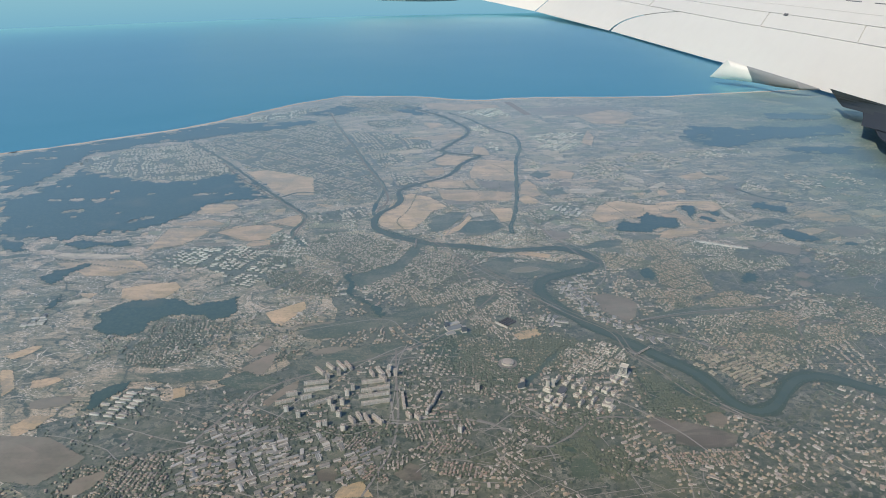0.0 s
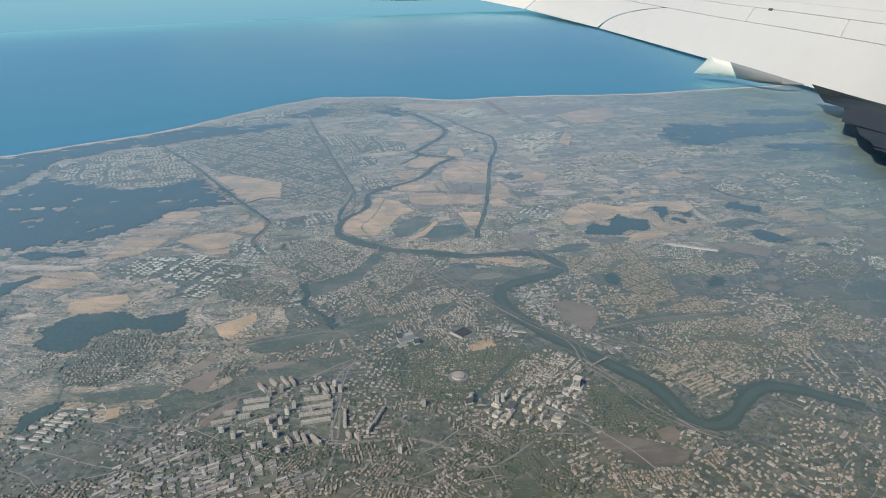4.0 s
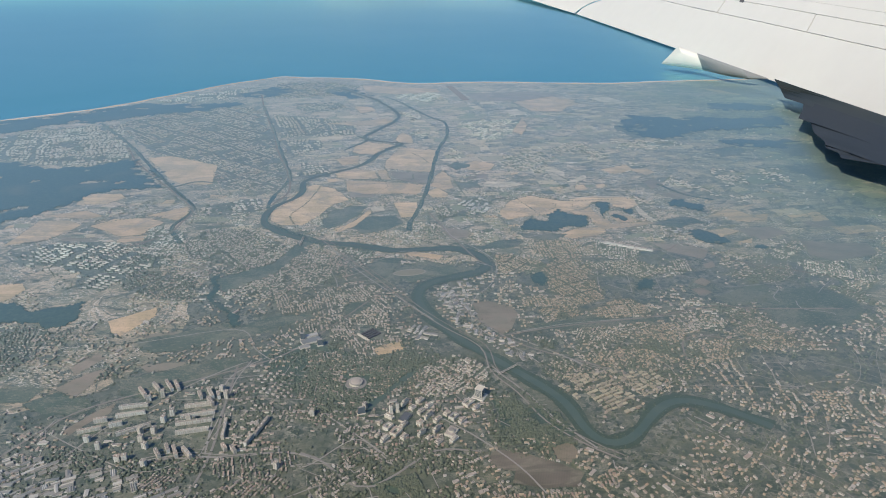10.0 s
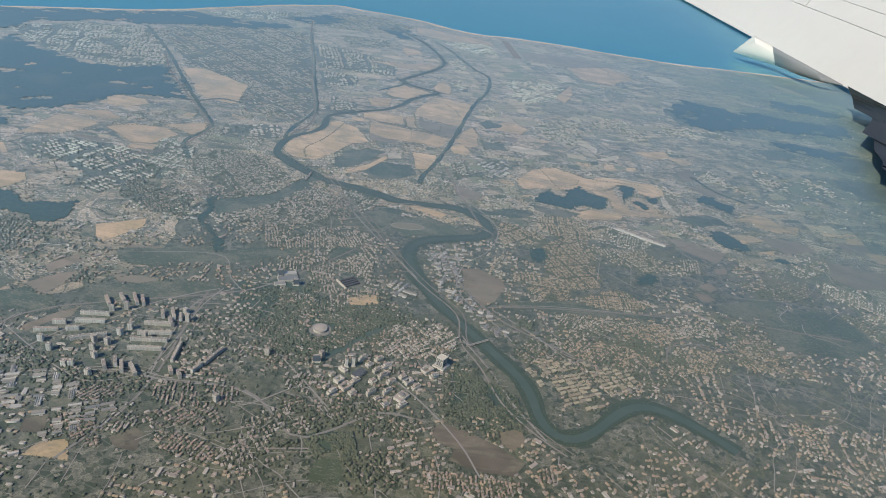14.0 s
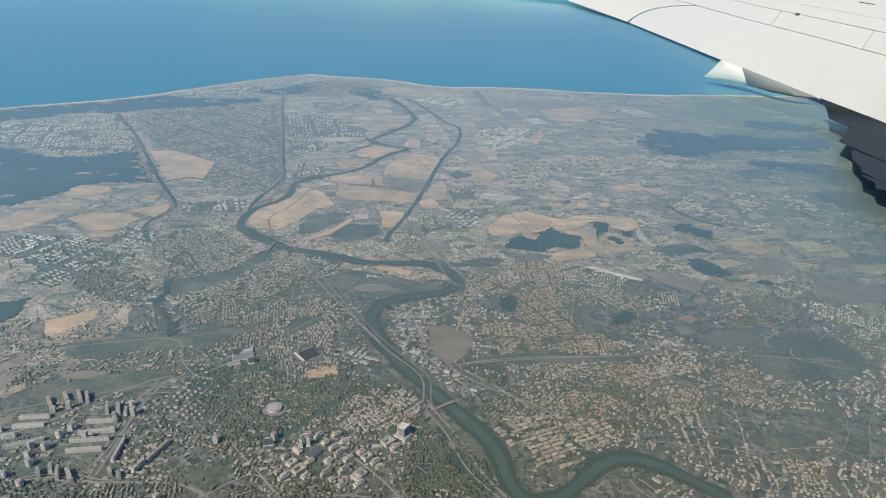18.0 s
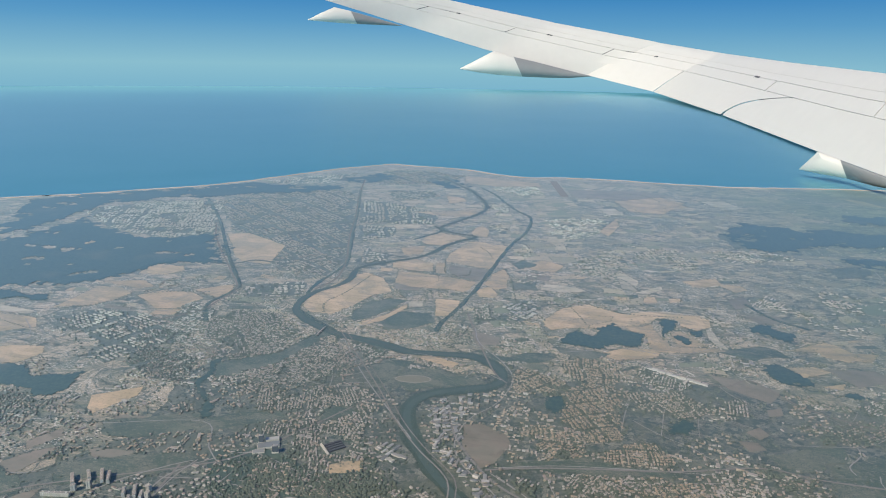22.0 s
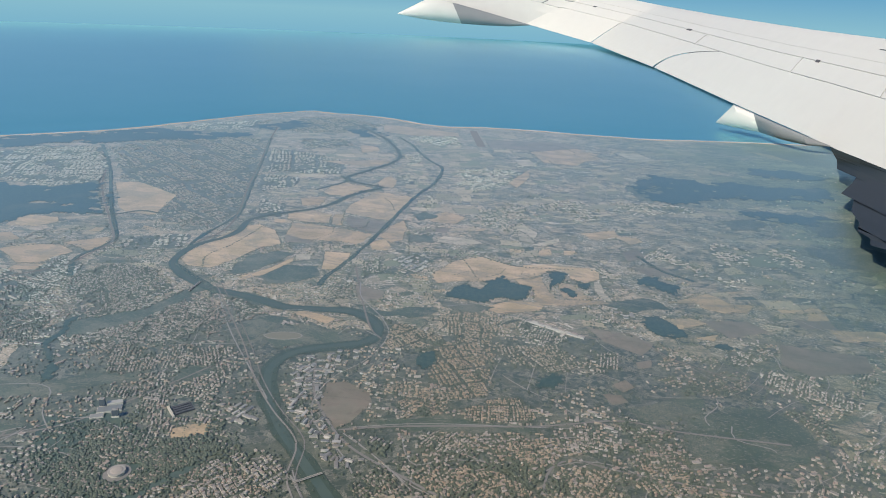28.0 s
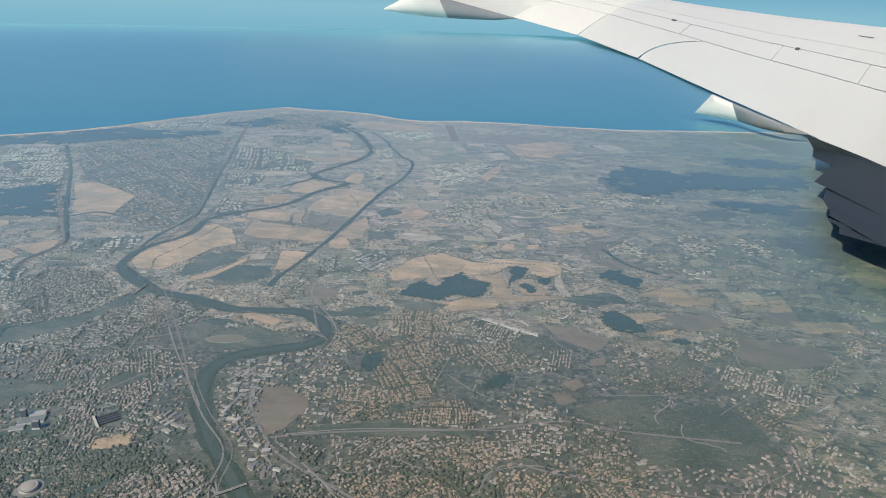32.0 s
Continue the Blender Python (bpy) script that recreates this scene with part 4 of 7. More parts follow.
TREE_LINES.append(([(-214, 575), (-194, 599), (-165, 617)], 0.7))
TREE_LINES.append(([(-241, 509), (-226, 534), (-201, 551), (-172, 558)], 0.7))
TREE_LINES.append(([(-272, 490), (-251, 497), (-238, 512)], 0.7))
TREE_LINES.append(([(-333, 473), (-290, 461), (-249, 452)], 0.7))
TREE_LINES.append(([(-327, 435), (-308, 425), (-288, 435), (-268, 430)], 0.7))
TREE_LINES.append(([(-202, 274), (-196, 292), (-184, 300), (-164, 298)], 0.7))
TREE_LINES.append(([(-195, 267), (-177, 280), (-165, 293)], 0.7))
TREE_LINES.append(([(-150, 347), (-132, 344), (-117, 355), (-97, 362)], 0.7))
TREE_LINES.append(([(-132, 313), (-117, 307), (-106, 313), (-91, 334), (-68, 355)], 0.7))
LANES.append(([(-115, 280), (-94, 269), (-75, 260), (-58, 256), (-40, 267)], 0.45))
LANES.append(([(-40, 270), (-40, 294), (-41, 322), (-38, 341)], 0.45))
LANES.append(([(-156, 212), (-149, 238), (-131, 247), (-114, 260)], 0.45))
TREE_LINES.append(([(-395, 901), (-312, 797), (-238, 692), (-191, 627), (-160, 586), (-154, 566), (-156, 532), (-138, 501)], 2.2))
TREE_LINES.append(([(-212, 1024), (-173, 914), (-135, 800), (-105, 712), (-91, 666), (-92, 630), (-93, 598), (-90, 577)], 2.2))
TREE_LINES.append(([(65, 890), (64, 838), (57, 797), (53, 750), (50, 689), (47, 637), (44, 607), (40, 572), (36, 547), (36, 530)], 2.2))
TREE_LINES.append(([(-36, 1104), (-4, 1050), (16, 1003), (40, 955), (59, 927), (65, 890)], 2.2))
TREE_LINES.append(([(-53, 774), (-33, 820), (-46, 841)], 2.2))
TREE_LINES.append(([(-79, 540), (-38, 511), (-27, 498)], 2.2))
TREE_LINES.append(([(-274, 620), (-239, 634), (-199, 635), (-181, 652), (-160, 651)], 2.2))
TREE_LINES.append(([(272, 658), (287, 629), (310, 611)], 2.2))
FIELDS.append(("green", [(-109, 359), (-84, 372), (-62, 380), (-51, 367), (-73, 354), (-94, 347)]))
FIELDS.append(("green", [(-108, 322), (-82, 328), (-56, 343), (-51, 337), (-73, 320), (-94, 312)]))
FIELDS.append(("green", [(-139, 301), (-124, 311), (-113, 302), (-122, 288)]))
FIELDS.append(("green", [(-91, 437), (-58, 466), (-44, 518), (-36, 502), (-51, 450), (-79, 419)]))
FIELDS.append(("green", [(1, 399), (11, 411), (22, 408), (15, 394), (3, 391)]))
FIELDS.append(("green", [(-64, 374), (-46, 385), (-16, 394), (-13, 389), (-36, 375), (-52, 361)]))
FIELDS.append(("tan", [(31, 358), (41, 362), (45, 354), (35, 349)]))
WOODS.append([(-95, 442), (-90, 448), (-83, 421), (-55, 380), (-59, 373), (-84, 412)])
LANES.append(([(-98, 265), (-89, 285), (-76, 298), (-63, 318), (-47, 334), (-39, 340)], 0.6))
LANES.append(([(-38, 267), (-44, 300), (-45, 324), (-37, 337)], 0.6))
LANES.append(([(-108, 357), (-56, 373), (-39, 352), (-26, 340)], 0.5))
LANES.append(([(-24, 498), (9, 449), (59, 387)], 0.5))
LANES.append(([(-38, 337), (-17, 353), (14, 345), (40, 335)], 0.5))
LANES.append(([(-7, 265), (7, 260), (27, 278), (44, 263)], 0.5))
LANES.append(([(29, 274), (45, 262), (60, 260)], 0.5))
LANES.append(([(92, 335), (106, 317), (120, 293), (135, 274)], 0.7))
LANES.append(([(64, 295), (82, 280), (99, 262), (109, 246)], 0.6))
LANES.append(([(7, 298), (30, 278), (42, 267)], 0.5))
PARKS = [[(-32, 347), (-14, 357), (13, 349), (49, 333), (39, 315), (27, 298), (9, 302), (-21, 320)], [(91, 315), (123, 298), (129, 281), (107, 273), (93, 284)], [(36, 249), (55, 257), (60, 244), (47, 237)]]
LAKES = [[(34.6, 313.2), (41.6, 323.3), (50.4, 335.8), (52.7, 332.6), (45.5, 321.5), (38.8, 311.6)], [(25.5, 294.0), (28.0, 304.2), (36.9, 313.8), (39.1, 311.0), (34.9, 305.9), (29.1, 294.1)]]
SLABS = [(-83.5, 299.3, 12, 13.3), (-82.2, 293.2, 15, 13.1), (-94.0, 288.1, 16, 5.8), (-96.0, 281.5, 21, 10.1), (-76.0, 282.3, 31, 15.0), (-85.7, 285.4, 22, 5.6), (-50.4, 293.6, 17, 15.2), (-50.4, 288.2, 13, 16.3), (-48.8, 281.7, 14, 14.6), (-52.1, 300.8, 12, 13.8), (-83.7, 309.9, -47, 8.5), (-78.7, 314.6, -45, 7.4), (-73.0, 316.4, -51, 9.8), (-68.8, 315.9, -56, 7.8), (-54.4, 308.2, -58, 5.3), (-49.7, 309.7, -57, 8.7), (-45.3, 308.3, -65, 5.0), (-47.7, 303.3, -51, 7.0), (-45.7, 266.7, -45, 8.2), (-51.1, 267.3, -59, 7.3), (-55.4, 269.5, -57, 5.4), (-58.5, 266.2, -51, 5.7), (-34.6, 283.5, -80, 13.5), (-17.9, 285.7, 76, 12.9)]
SLABS += [(-21.1, 275.4, 75, 6.4), (-30.6, 270.5, -51, 4.1), (-26.1, 269.2, -49, 4.2)]
TOWERS = [(-93.5, 274.5), (-86.2, 269.9), (-69.6, 275.3), (-72.1, 280.6), (-65.8, 270.7), (-65.9, 280.7), (-61.5, 259.5), (-73.9, 262.0), (-71.3, 262.9), (-78.4, 304.6), (-72.8, 308.0), (-64.7, 288.7), (-52.7, 288.9), (-62.6, 293.9), (-45.1, 313.5), (-41.3, 307.8), (3.7, 294.8), (28.1, 300.4), (-4.7, 259.2)]
# wing edges, enlarged and set far out to fit the camera's view
TRAILING = [(-1966, 4284, 639), (-1215, 4593, 418), (-685, 4720, 270), (14, 4786, 113), (406, 4404, 35), (582, 2902, 9), (622, 1772, 8), (637, 1376, 9), (643, 1066, 9), (639, 895, 10)]
LEADING = [(-1584, 4519, 710), (-792, 4842, 568), (-246, 4970, 466), (456, 4978, 344), (813, 4622, 276), (851, 3082, 215), (796, 1931, 185), (784, 1531, 177), (773, 1218, 170), (764, 1047, 168)]


# ---- plan helpers ----
def smooth(points, step=6.0):
    """A curve through the given plan points, sampled about every step metres."""
    p = [Vector(q) for q in points]
    p = [2 * p[0] - p[1], *p, 2 * p[-1] - p[-2]]
    out = []
    for a, b, c, d in zip(p, p[1:], p[2:], p[3:]):
        n = max(2, int((c - b).length / step))
        for i in range(n):
            t = i / n
            out.append(0.5 * (2 * b + (c - a) * t + (2 * a - 5 * b + 4 * c - d) * t * t + (3 * b - a - 3 * c + d) * t ** 3))
    return [*out, p[-2]]


def ribbon(points, width, z, wobble=0.0, height=0.0):
    """A strip of ground along a curve; with a height it is a low bank with sides."""
    bm = bmesh.new()
    rows = []
    for i, q in enumerate(points):
        t = (points[min(i + 1, len(points) - 1)] - points[max(i - 1, 0)]).normalized()
        side = Vector((-t.y, t.x))
        wide = width(q) if callable(width) else width
        w = 0.5 * wide * (1 + wobble * noise.noise((q.x * 0.05, q.y * 0.05, 0)))
        w2 = 0.5 * wide * (1 + wobble * noise.noise((q.x * 0.05, q.y * 0.05, 9)))
        a, b = q + side * w, q - side * w2
        rows.append((bm.verts.new((a.x, a.y, z)), bm.verts.new((b.x, b.y, z))))
    for (a, b), (c, d) in zip(rows, rows[1:]):
        bm.faces.new((a, b, d, c))
    if height:
        for v in [v for pair in rows for v in pair]:
            v.co.z += height
        low = [[bm.verts.new((v.co.x, v.co.y, 0)) for v in pair] for pair in rows]
        for (r0, l0), (r1, l1) in zip(zip(rows, low), zip(rows[1:], low[1:])):
            for k in (0, 1):
                bm.faces.new((r0[k], r1[k], l1[k], l0[k]))
    bmesh.ops.recalc_face_normals(bm, faces=bm.faces)
    return bm


def outline(poly, rough=0.0, step=3.5):
    """The border of a plan polygon, subdivided, and made uneven where it is not a straight field edge."""
    out = []
    for i, (x, y) in enumerate(poly):
        u, v = poly[(i + 1) % len(poly)]
        n = max(1, int(math.hypot(u - x, v - y) / step))
        for k in range(n):
            px, py = x + (u - x) * k / n, y + (v - y) * k / n
            s = rough * (1.0 + math.hypot(px, py) / 500)
            dx = noise.noise((px * 0.05, py * 0.05, 2)) + 0.25 * noise.noise((px * 0.16, py * 0.16, 4))
            dy = noise.noise((px * 0.05, py * 0.05, 7)) + 0.25 * noise.noise((px * 0.16, py * 0.16, 9))
            out.append((px + s * dx, py + s * dy))
    return out


def sheet(poly, z, skirt=0.0):
    bm = bmesh.new()
    f = bm.faces.new([bm.verts.new((x, y, z)) for x, y in poly])
    if f.normal.z < 0 or f.calc_area() and (f.normal_update() or f.normal.z < 0):
        f.normal_flip()
    bmesh.ops.triangulate(bm, faces=[f])
    if skirt:
        rim = [e for e in bm.edges if e.is_boundary]
        low = bmesh.ops.extrude_edge_only(bm, edges=rim)["geom"]
        for v in low:
            if isinstance(v, bmesh.types.BMVert):
                v.co.z -= skirt
    return bm


def inside(poly, x, y):
    """Whether points lie within a polygon; x and y are arrays."""
    q = np.array(poly, float)
    hit = np.zeros(np.shape(x), bool)
    for (x0, y0), (x1, y1) in zip(q, np.roll(q, -1, 0)):
        if y0 != y1:
            hit ^= ((y0 > y) != (y1 > y)) & (x < (x1 - x0) * (y - y0) / (y1 - y0) + x0)
    return hit


laid = {}


def layer(group, base, poly, step=0.003):
    """A height for a flush sheet that keeps it clear of the sheets of its group that it may overlap."""
    q = np.array(poly, float)
    (x0, y0), (x1, y1) = q.min(0) - 3, q.max(0) + 3
    used_levels = {k for a, b, c, d, k in laid.setdefault(group, []) if a < x1 and c > x0 and b < y1 and d > y0}
    k = min(set(range(60)) - used_levels)
    laid[group].append((x0, y0, x1, y1, k))
    return base + step * k


GX0, GY0, GX1, GY1 = -720, 120, 820, 1400
taken = np.zeros((GX1 - GX0, GY1 - GY0), np.uint8)
cellx, celly = np.meshgrid(np.arange(GX0, GX1) + 0.5, np.arange(GY0, GY1) + 0.5, indexing="ij")


def window(poly, grow=2):
    q = np.array(poly, float)
    (x0, y0), (x1, y1) = q.min(0) - grow, q.max(0) + grow
    return slice(max(0, int(x0 - GX0)), max(0, int(x1 - GX0))), slice(max(0, int(y0 - GY0)), max(0, int(y1 - GY0)))


def claim_poly(poly, code):
    w = window(poly)
    taken[w][inside(poly, cellx[w], celly[w]) & (taken[w] == 0)] = code


def area_of(poly):
    """A grid of the plan that is true within the polygon."""
    m = np.zeros(taken.shape, bool)
    w = window(poly)
    m[w] = inside(poly, cellx[w], celly[w])
    return m


def claim_line(points, width, code):
    for q in points:
        i0, i1 = max(0, int(q.x - width - GX0)), min(taken.shape[0], int(q.x + width - GX0) + 1)
        j0, j1 = max(0, int(q.y - width - GY0)), min(taken.shape[1], int(q.y + width - GY0) + 1)
        if i0 < i1 and j0 < j1:
            d = np.hypot(cellx[i0:i1, j0:j1] - q.x, celly[i0:i1, j0:j1] - q.y)
            taken[i0:i1, j0:j1][d < width / 2 + 0.5] = code


def free(x, y, codes=(0,)):
    i, j = int(x - GX0), int(y - GY0)
    return 0 <= i < taken.shape[0] and 0 <= j < taken.shape[1] and taken[i, j] in codes


# ---- object helpers ----
def mesh_object(name, bm, materials, parent=None, label="", soft=False):
    me = bpy.data.meshes.new(name)
    bm.to_mesh(me)
    bm.free()
    if soft:
        me.shade_smooth()
        me.set_sharp_from_angle(angle=radians(35))
    for m in materials if isinstance(materials, (list, tuple)) else [materials]:
        me.materials.append(m)
    ob = new(name, me)
    ob.parent = parent
    return tagged(ob, label)


def part(name, bm, material, parent, label="", soft=False):
    return mesh_object(name, bm, material, parent, label, soft)


def thing(name, label, category, place=(0, 0, 0), turn=0.0, group=""):
    ob = new(name)
    ob.empty_display_size = 0.5
    ob.matrix_basis = pose(*place, 0, 0, turn)
    return tagged(ob, label, category, group)


def bulk(name, verts, faces, materials, slots=None, label="", category="", smooth_faces=False):
    """One object of many small pieces, from arrays."""
    me = bpy.data.meshes.new(name)
    verts, faces = np.asarray(verts, np.float32), np.asarray(faces, np.int32)
    k = faces.shape[1]
    me.vertices.add(len(verts)), me.loops.add(faces.size), me.polygons.add(len(faces))
    me.vertices.foreach_set("co", verts.ravel())
    me.loops.foreach_set("vertex_index", faces.ravel())
    me.polygons.foreach_set("loop_start", np.arange(0, faces.size, k, dtype=np.int32))
    for m in materials:
        me.materials.append(m)
    if slots is not None:
        me.polygons.foreach_set("material_index", np.asarray(slots, np.int32))
    me.update(calc_edges=True)
    me.validate()
    if smooth_faces:
        me.shade_smooth()
    return tagged(new(name, me), label, category, kind="stuff")


ICO = None


def crowns(name, rows, material, label, category="trees", flat=1.0):
    """Many tree crowns as one object. Rows: x, y, crown radius, height to the crown's middle."""
    global ICO
    if ICO is None:
        bm = bmesh.new()
        bmesh.ops.create_icosphere(bm, subdivisions=1, radius=1.0)
        bm.verts.ensure_lookup_table()
        ICO = np.array([v.co for v in bm.verts]), np.array([[v.index for v in f.verts] for f in bm.faces])
        bm.free()
    rows = np.array(rows, float)
    rng = np.random.default_rng(len(rows))
    n, (v, f) = len(rows), ICO
    ang = rng.uniform(0, 6.28, n)
    lump = rng.uniform(0.72, 1.28, (n, len(v), 1))
    stretch = np.stack([rng.uniform(0.8, 1.3, n), rng.uniform(0.8, 1.2, n), rng.uniform(0.6, 1.0, n) * flat], 1)[:, None]
    p = v[None] * lump * stretch * rows[:, 2][:, None, None]
    c, s = np.cos(ang)[:, None], np.sin(ang)[:, None]
    x, y = p[..., 0] * c - p[..., 1] * s, p[..., 0] * s + p[..., 1] * c
    verts = np.stack([x + rows[:, 0][:, None], y + rows[:, 1][:, None], p[..., 2] + rows[:, 3][:, None]], -1).reshape(-1, 3)
    faces = (f[None] + (np.arange(n) * len(v))[:, None, None]).reshape(-1, 3)
    return bulk(name, verts, faces, [material], None, label, category, True)


def blocks(name, rows, wall, roof, label, category="houses"):
    """Many small buildings as one object. Rows: x, y, turn, width, depth, height, gable rise."""
    verts, faces, slots = [], [], []
    for x, y, turn, w, d, h, g in rows:
        c, s = math.cos(turn), math.sin(turn)
        n = len(verts)

        def at(a, b, z):
            verts.append((x + a * c - b * s, y + a * s + b * c, z))

        for z in (0, h):
            for a, b in ((-w, -d), (w, -d), (w, d), (-w, d)):
                at(a / 2, b / 2, z)
        faces += [(n, n + 1, n + 5, n + 4), (n + 1, n + 2, n + 6, n + 5), (n + 2, n + 3, n + 7, n + 6), (n + 3, n, n + 4, n + 7)]
        slots += [0, 0, 0, 0]
        o = 0.12 if g else -0.08
        z = h if g else h - 0.06
        for a, b in ((-w - o, -d - o), (w + o, -d - o), (w + o, d + o), (-w - o, d + o)):
            at(a / 2, b / 2, z)
        if g:
            k = max(0.0, w / 2 - d * 0.35)
            at(-k, 0, h + g), at(k, 0, h + g), at(-k, 0.02, h + g), at(k, 0.02, h + g)
            m = n + 8
            faces += [(m, m + 1, m + 5, m + 4), (m + 2, m + 3, m + 6, m + 7), (m + 1, m + 2, m + 7, m + 5), (m + 3, m, m + 4, m + 6)]
            slots += [1, 1, 1, 1]
        else:
            m = n + 8
            faces.append((m, m + 1, m + 2, m + 3))
            slots.append(1)
    return bulk(name, verts, faces, [wall, roof], slots, label, category)


# ---- sea, land and haze ----
bm = bmesh.new()
bmesh.ops.create_circle(bm, cap_ends=True, segments=180, radius=5500)
bmesh.ops.translate(bm, verts=bm.verts, vec=(100, 60, -0.6))
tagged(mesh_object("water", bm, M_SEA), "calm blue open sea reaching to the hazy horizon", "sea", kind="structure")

coast = smooth(COAST, 10)
coast = [q + Vector((2.5 * noise.noise((q.x * 0.03, q.y * 0.03, 1)), 2.5 * noise.noise((q.x * 0.03, q.y * 0.03, 5)))) for q in coast]
land_edge = [(-4600, -2300), (-2600, -700), (-1300, 330), (-820, 700), *[(q.x, q.y) for q in coast], (900, 1370), (1500, 1560), (2600, 2150), (4200, 2500), (4600, -2600)]
tagged(mesh_object("ground", sheet(land_edge, 0.0, 0.7), M_LAND), "dry coastal plain of brown and olive farmland", "ground", kind="structure")
beach = [Vector((-1300, 330)), Vector((-1060, 515)), Vector((-820, 700)), *coast, Vector((900, 1370))]
tagged(mesh_object("beach", ribbon([q - Vector((0, 2)) for q in smooth(beach, 12)], 7.0, 0.05, 0.6), M_SAND), "pale sandy beach along the shoreline", "beach", kind="structure")
M_SURF = mat_plain("white surf", (0.60, 0.64, 0.66), 0.7, 0.3, 0.08, 0.3)
tagged(mesh_object("surf", ribbon([q + Vector((0, 5)) for q in smooth(beach, 12)], 2.2, -0.3, 0.9), M_SURF), "thin white line of breaking surf", "surf", kind="structure")


def haze_ring():
    n = Nodes("pale horizon haze")
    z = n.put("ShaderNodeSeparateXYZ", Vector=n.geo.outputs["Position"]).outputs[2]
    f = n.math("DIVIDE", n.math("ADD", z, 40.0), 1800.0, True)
    # haze and low sky are painted as glow, fading out upwards
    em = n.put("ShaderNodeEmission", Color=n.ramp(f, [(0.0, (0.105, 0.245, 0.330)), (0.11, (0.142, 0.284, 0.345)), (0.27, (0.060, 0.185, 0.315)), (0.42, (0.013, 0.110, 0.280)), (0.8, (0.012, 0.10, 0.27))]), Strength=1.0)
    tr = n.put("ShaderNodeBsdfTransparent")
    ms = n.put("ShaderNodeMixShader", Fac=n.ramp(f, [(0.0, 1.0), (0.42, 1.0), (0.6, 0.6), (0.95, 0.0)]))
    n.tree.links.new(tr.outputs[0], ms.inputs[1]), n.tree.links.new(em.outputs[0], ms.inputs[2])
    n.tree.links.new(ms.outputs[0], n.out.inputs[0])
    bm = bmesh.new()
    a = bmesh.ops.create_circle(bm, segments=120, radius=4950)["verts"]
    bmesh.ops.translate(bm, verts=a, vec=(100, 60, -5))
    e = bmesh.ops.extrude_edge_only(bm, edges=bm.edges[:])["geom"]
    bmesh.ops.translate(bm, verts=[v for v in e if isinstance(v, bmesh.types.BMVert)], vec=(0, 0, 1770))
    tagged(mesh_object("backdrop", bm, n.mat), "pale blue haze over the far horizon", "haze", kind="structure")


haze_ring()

# ---- river, roads and railway ----
def relax(points, times):
    for _ in range(times):
        points = [points[0], *[(a + b * 2 + c) / 4 for a, b, c in zip(points, points[1:], points[2:])], points[-1]]
    return points


river = relax(smooth(RIVER_A, 4)[:-1] + smooth(RIVER_B, 4), 6)
tagged(mesh_object("river_bank", ribbon(river, lambda q: 9.5 if q.y < 460 else max(5.4, 9.5 - (q.y - 460) * 0.03), 0.150, 0.6), M_BANK), "scrubby green river banks", "river bank", kind="structure")
tagged(mesh_object("river", ribbon(river, lambda q: 4.2 if q.y < 460 else max(2.7, 4.2 - (q.y - 460) * 0.01), 0.156, 0.25), M_RIVER), "meandering dark green river", "river", kind="structure")
claim_line(river, 13, 2)
roads = [("ROAD_SEA", ROAD_SEA, 2.0), ("WOOD", ROAD_WOOD, 1.8), ("E", ROAD_E, 1.3), ("F", ROAD_F, 1.2), ("G", ROAD_G, 1.1), ("H", ROAD_H, 1.1), ("I", ROAD_I, 1.1), ("J", ROAD_J, 1.2), ("K", ROAD_K, 1.1), ("L", ROAD_L, 1.0)]
road_lines = {}
for key, pts, width in roads:
    line = smooth(pts, 5)
    road_lines[key] = line
    tagged(mesh_object("road", ribbon(line, width, 0.165 + 0.005 * len(road_lines)), M_ROAD), "grey asphalt main road across the plain", "road", kind="structure")
    claim_line(line, width + 1.5, 3)
rail = smooth(RAIL, 5)
tagged(mesh_object("railway", ribbon(rail, 0.8, 0.235), M_RAIL), "pale railway line and road on a low bank", "railway", kind="structure")
claim_line(rail, 4, 3)
side_road = [q + Vector((3.4, 1.6)) for q in rail]
tagged(mesh_object("road", ribbon(side_road, 0.6, 0.228), M_ROAD), "grey asphalt road beside the railway", "road", kind="structure")
tagged(mesh_object("runway", ribbon([Vector(q) for q in RUNWAY], 12, 0.16), M_ROAD), "long grey airport runway near the coast", "runway", kind="structure")
claim_line(smooth(RUNWAY), 14, 3)

# ---- fields, meadows and woods ----
taken[~inside(land_edge, cellx, celly)] = 8
rng = random.Random(4)
tree_rows, pine_rows = [], []
for poly in WOODS:
    claim_poly(outline(poly, 3.0), 4)
FIELD_LOOKS = {
    "tan": (M_FIELD, "pale tan stubble field with faint furrows", "field"),
    "pale": (M_PALE, "bleached pale field of cut straw", "field"),
    "orange": (M_ORANGE, "orange tan ploughed field", "field"),
    "brown": (M_FALLOW, "brown fallow field with furrows", "field"),
    "earth": (M_EARTH, "bare dark brown dry earth", "field"),
    "green": (M_MEADOW, "dull green meadow on flat ground", "meadow"),
}
for tone, poly in FIELDS:
    claim_poly(poly, 5)
    look_of, text, kind = FIELD_LOOKS[tone]
    edge = outline(poly, 0.7 if kind == "field" else 3.0)
    tagged(mesh_object(kind, sheet(edge, layer("field", 0.0925, edge)), look_of), text, kind, "fields of the plain")
    for x, y in outline(poly, 0.7 if kind == "field" else 3.0, 1.3):
        if rng.random() < 0.75 and noise.noise((x * 0.03, y * 0.03, 12)) > -0.15:
            tree_rows.append((x + rng.gauss(0, 0.3), y + rng.gauss(0, 0.3), rng.uniform(0.18, 0.40) * (1 + y / 1800), 0.15))


